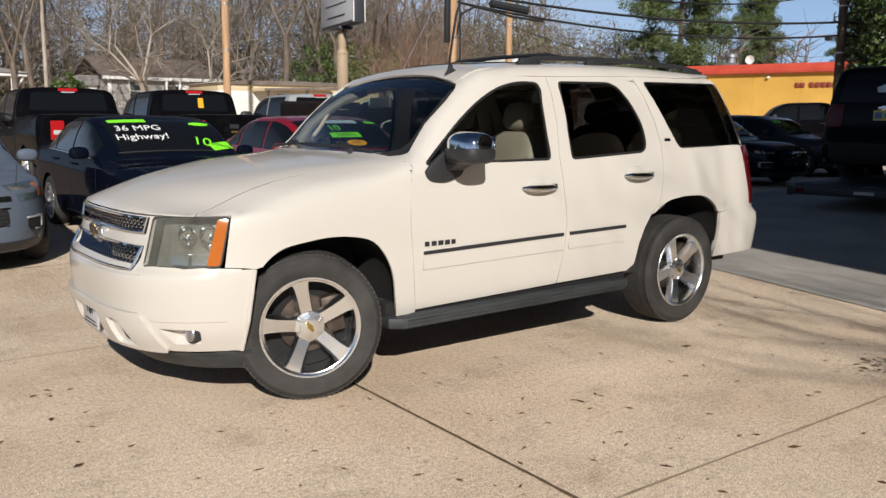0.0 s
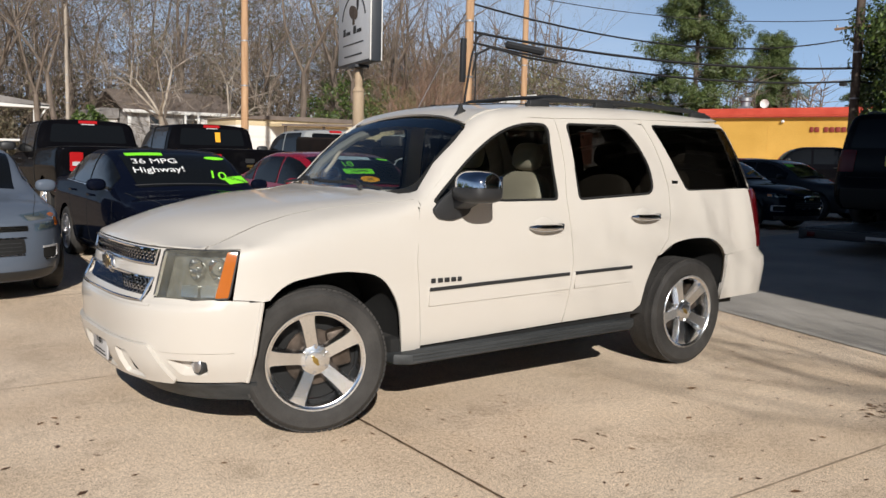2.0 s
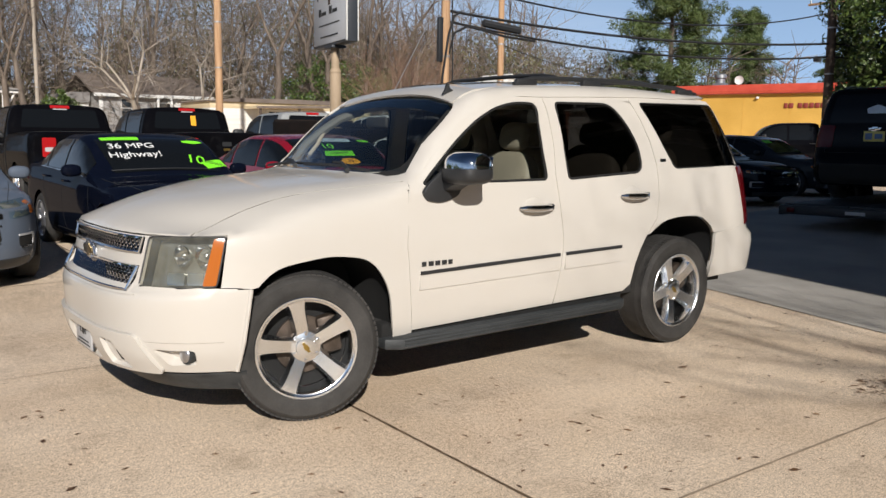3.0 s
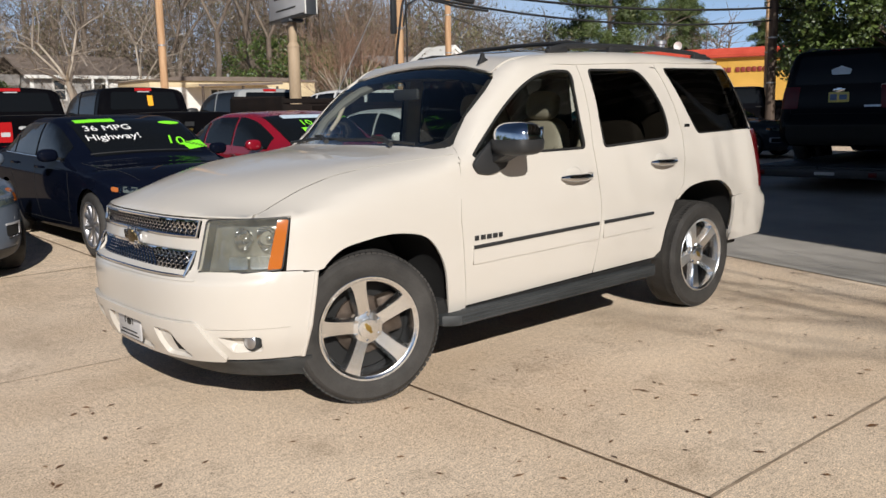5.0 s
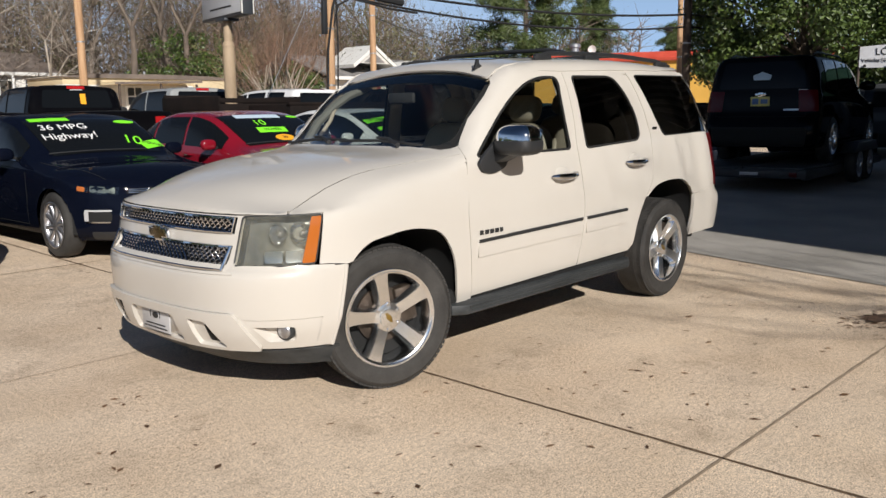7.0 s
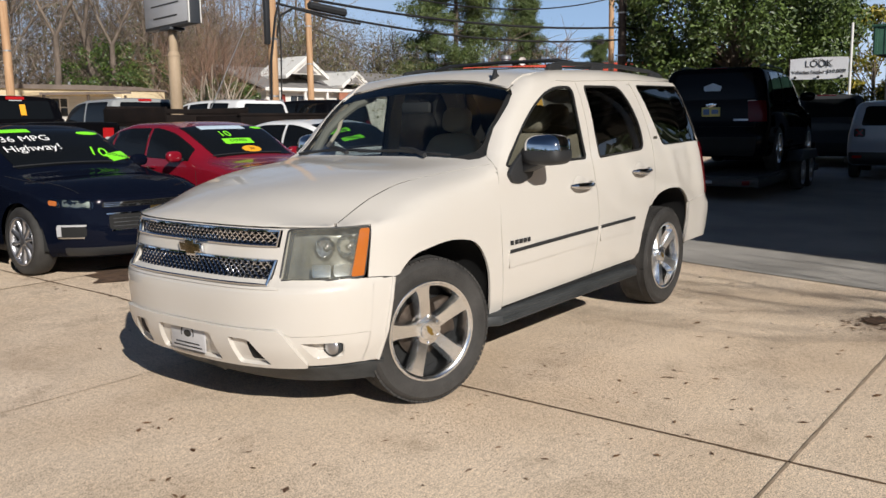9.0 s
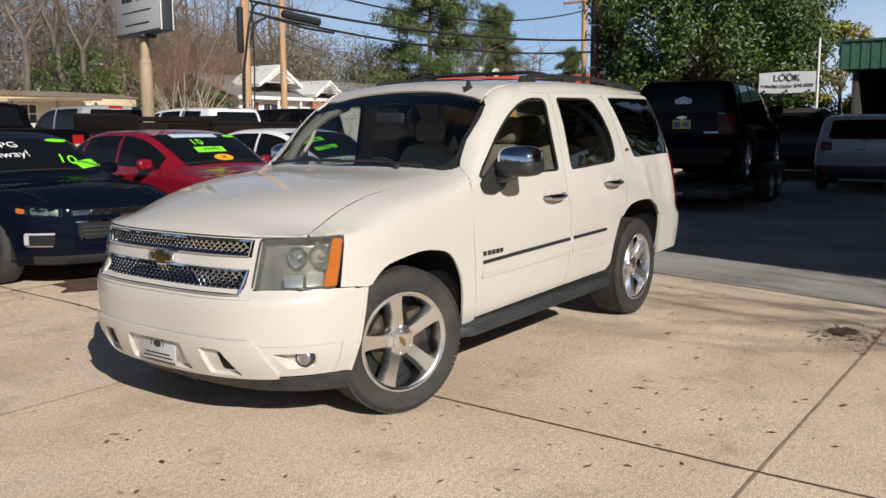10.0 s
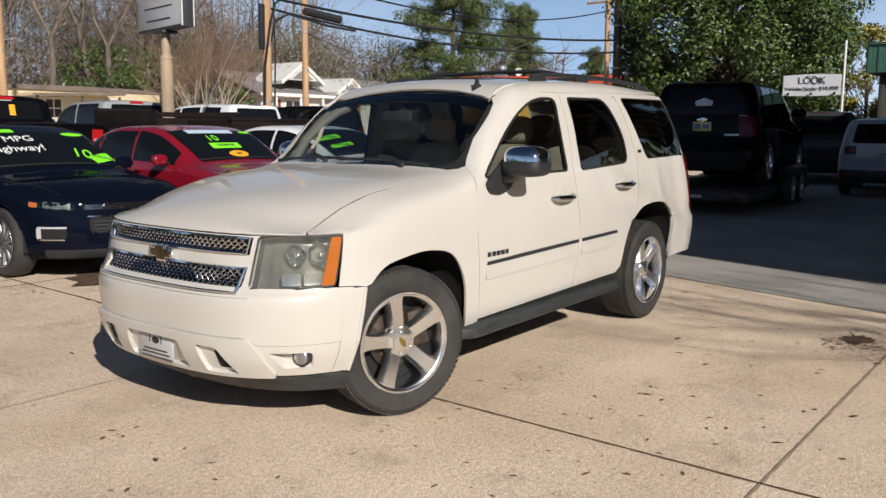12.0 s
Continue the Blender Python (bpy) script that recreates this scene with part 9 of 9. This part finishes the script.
def far_woods():
    """A distant belt of thin stems, twigs and dull leaves that closes the view."""
    rng = random.Random(77)
    vs, fs, cs = [], [], []
    for k in range(420):
        ang = radians(rng.uniform(-6, 60))
        dist = rng.uniform(80, 118)
        x, y = dist * math.sin(ang), dist * math.cos(ang)
        z = rise(x, y)
        h = rng.uniform(8, 17) * (1.0 if ang < radians(44) else 0.55)
        p, q = Vector((x, y, z)), Vector((x + rng.gauss(0, 0.6), y + rng.gauss(0, 0.6), z + h))
        limb(vs, fs, p, q, rng.uniform(0.08, 0.2), 0.03, 4)
        for j in range(30):
            t = rng.uniform(0.25, 1.0)
            a = p.lerp(q, t)
            d = Vector((rng.gauss(0, 1), rng.gauss(0, 1), rng.uniform(0.1, 1.2))).normalized()
            limb(vs, fs, a, a + d * rng.uniform(1.0, 3.2), 0.045, 0.012, 3)
        if rng.random() < 0.75:
            cs.append((p.lerp(q, rng.uniform(0.12, 0.5)), rng.uniform(1.5, 3.2)))
    me = bpy.data.meshes.new("far_woods")
    me.from_pydata([tuple(v) for v in vs], [], fs)
    tagged(part("far_woods", me, M["twig"]), "distant belt of leafless woodland stems", "woods", kind="stuff")
    lv, lf = leaves(rng, cs, 26000, 0.55, 0.6)
    tagged(part("far_undergrowth", leaf_mesh(lv, lf, M["far_leaf"]), None), "dull brown-green undergrowth of the distant woods", "woods", kind="stuff")
    cs = []
    for k in range(150):
        ang = radians(rng.uniform(2, 56))
        dist = rng.uniform(58, 80)
        x, y = dist * math.sin(ang), dist * math.cos(ang)
        if 34 < x < 60 and y < 56:
            continue
        cs.append((Vector((x, y, rise(x, y) + rng.uniform(0.5, 2.6))), rng.uniform(0.9, 2.0)))
    lv, lf = leaves(rng, cs, 22000, 0.30, 0.5)
    # Invented leaf belt, kept out of view, that closes off the remaining horizon.
    cs3 = []
    for k in range(420):
        ang = radians(rng.uniform(100, 345))
        dist = rng.uniform(48, 70)
        x, y = dist * math.sin(ang), dist * math.cos(ang)
        cs3.append((Vector((x, y, rise(x, y) + rng.uniform(0.0, 9.0))), rng.uniform(1.6, 3.4)))
    sv_, sf_ = leaves(rng, cs3, 26000, 1.3, 0.6)
    tagged(part("surrounding_woods", leaf_mesh(sv_, sf_, M["bush_leaf"]), None), "unseen dark green woods added round the far sides of the lot", "woods", kind="stuff")
    cs2 = []
    for k in range(330):
        ang = radians(rng.uniform(-2, 50))
        dist = rng.uniform(62, 92)
        x, y = dist * math.sin(ang), dist * math.cos(ang)
        top = 15.0 if ang < radians(30) else 8.0
        cs2.append((Vector((x, y, rise(x, y) + rng.uniform(2.0, top))), rng.uniform(1.2, 2.8)))
    hv, hf = leaves(rng, cs2, 42000, 0.24, 0.45)
    tagged(part("woodland_foliage", leaf_mesh(hv, hf, M["olive_leaf"]), None), "sparse olive leaves and buds among bare woodland branches", "woods", kind="stuff")
    tagged(part("undergrowth", leaf_mesh(lv, lf, M["far_leaf"]), None), "tangled dull undergrowth at the edge of the woods", "woods", kind="stuff")


far_woods()
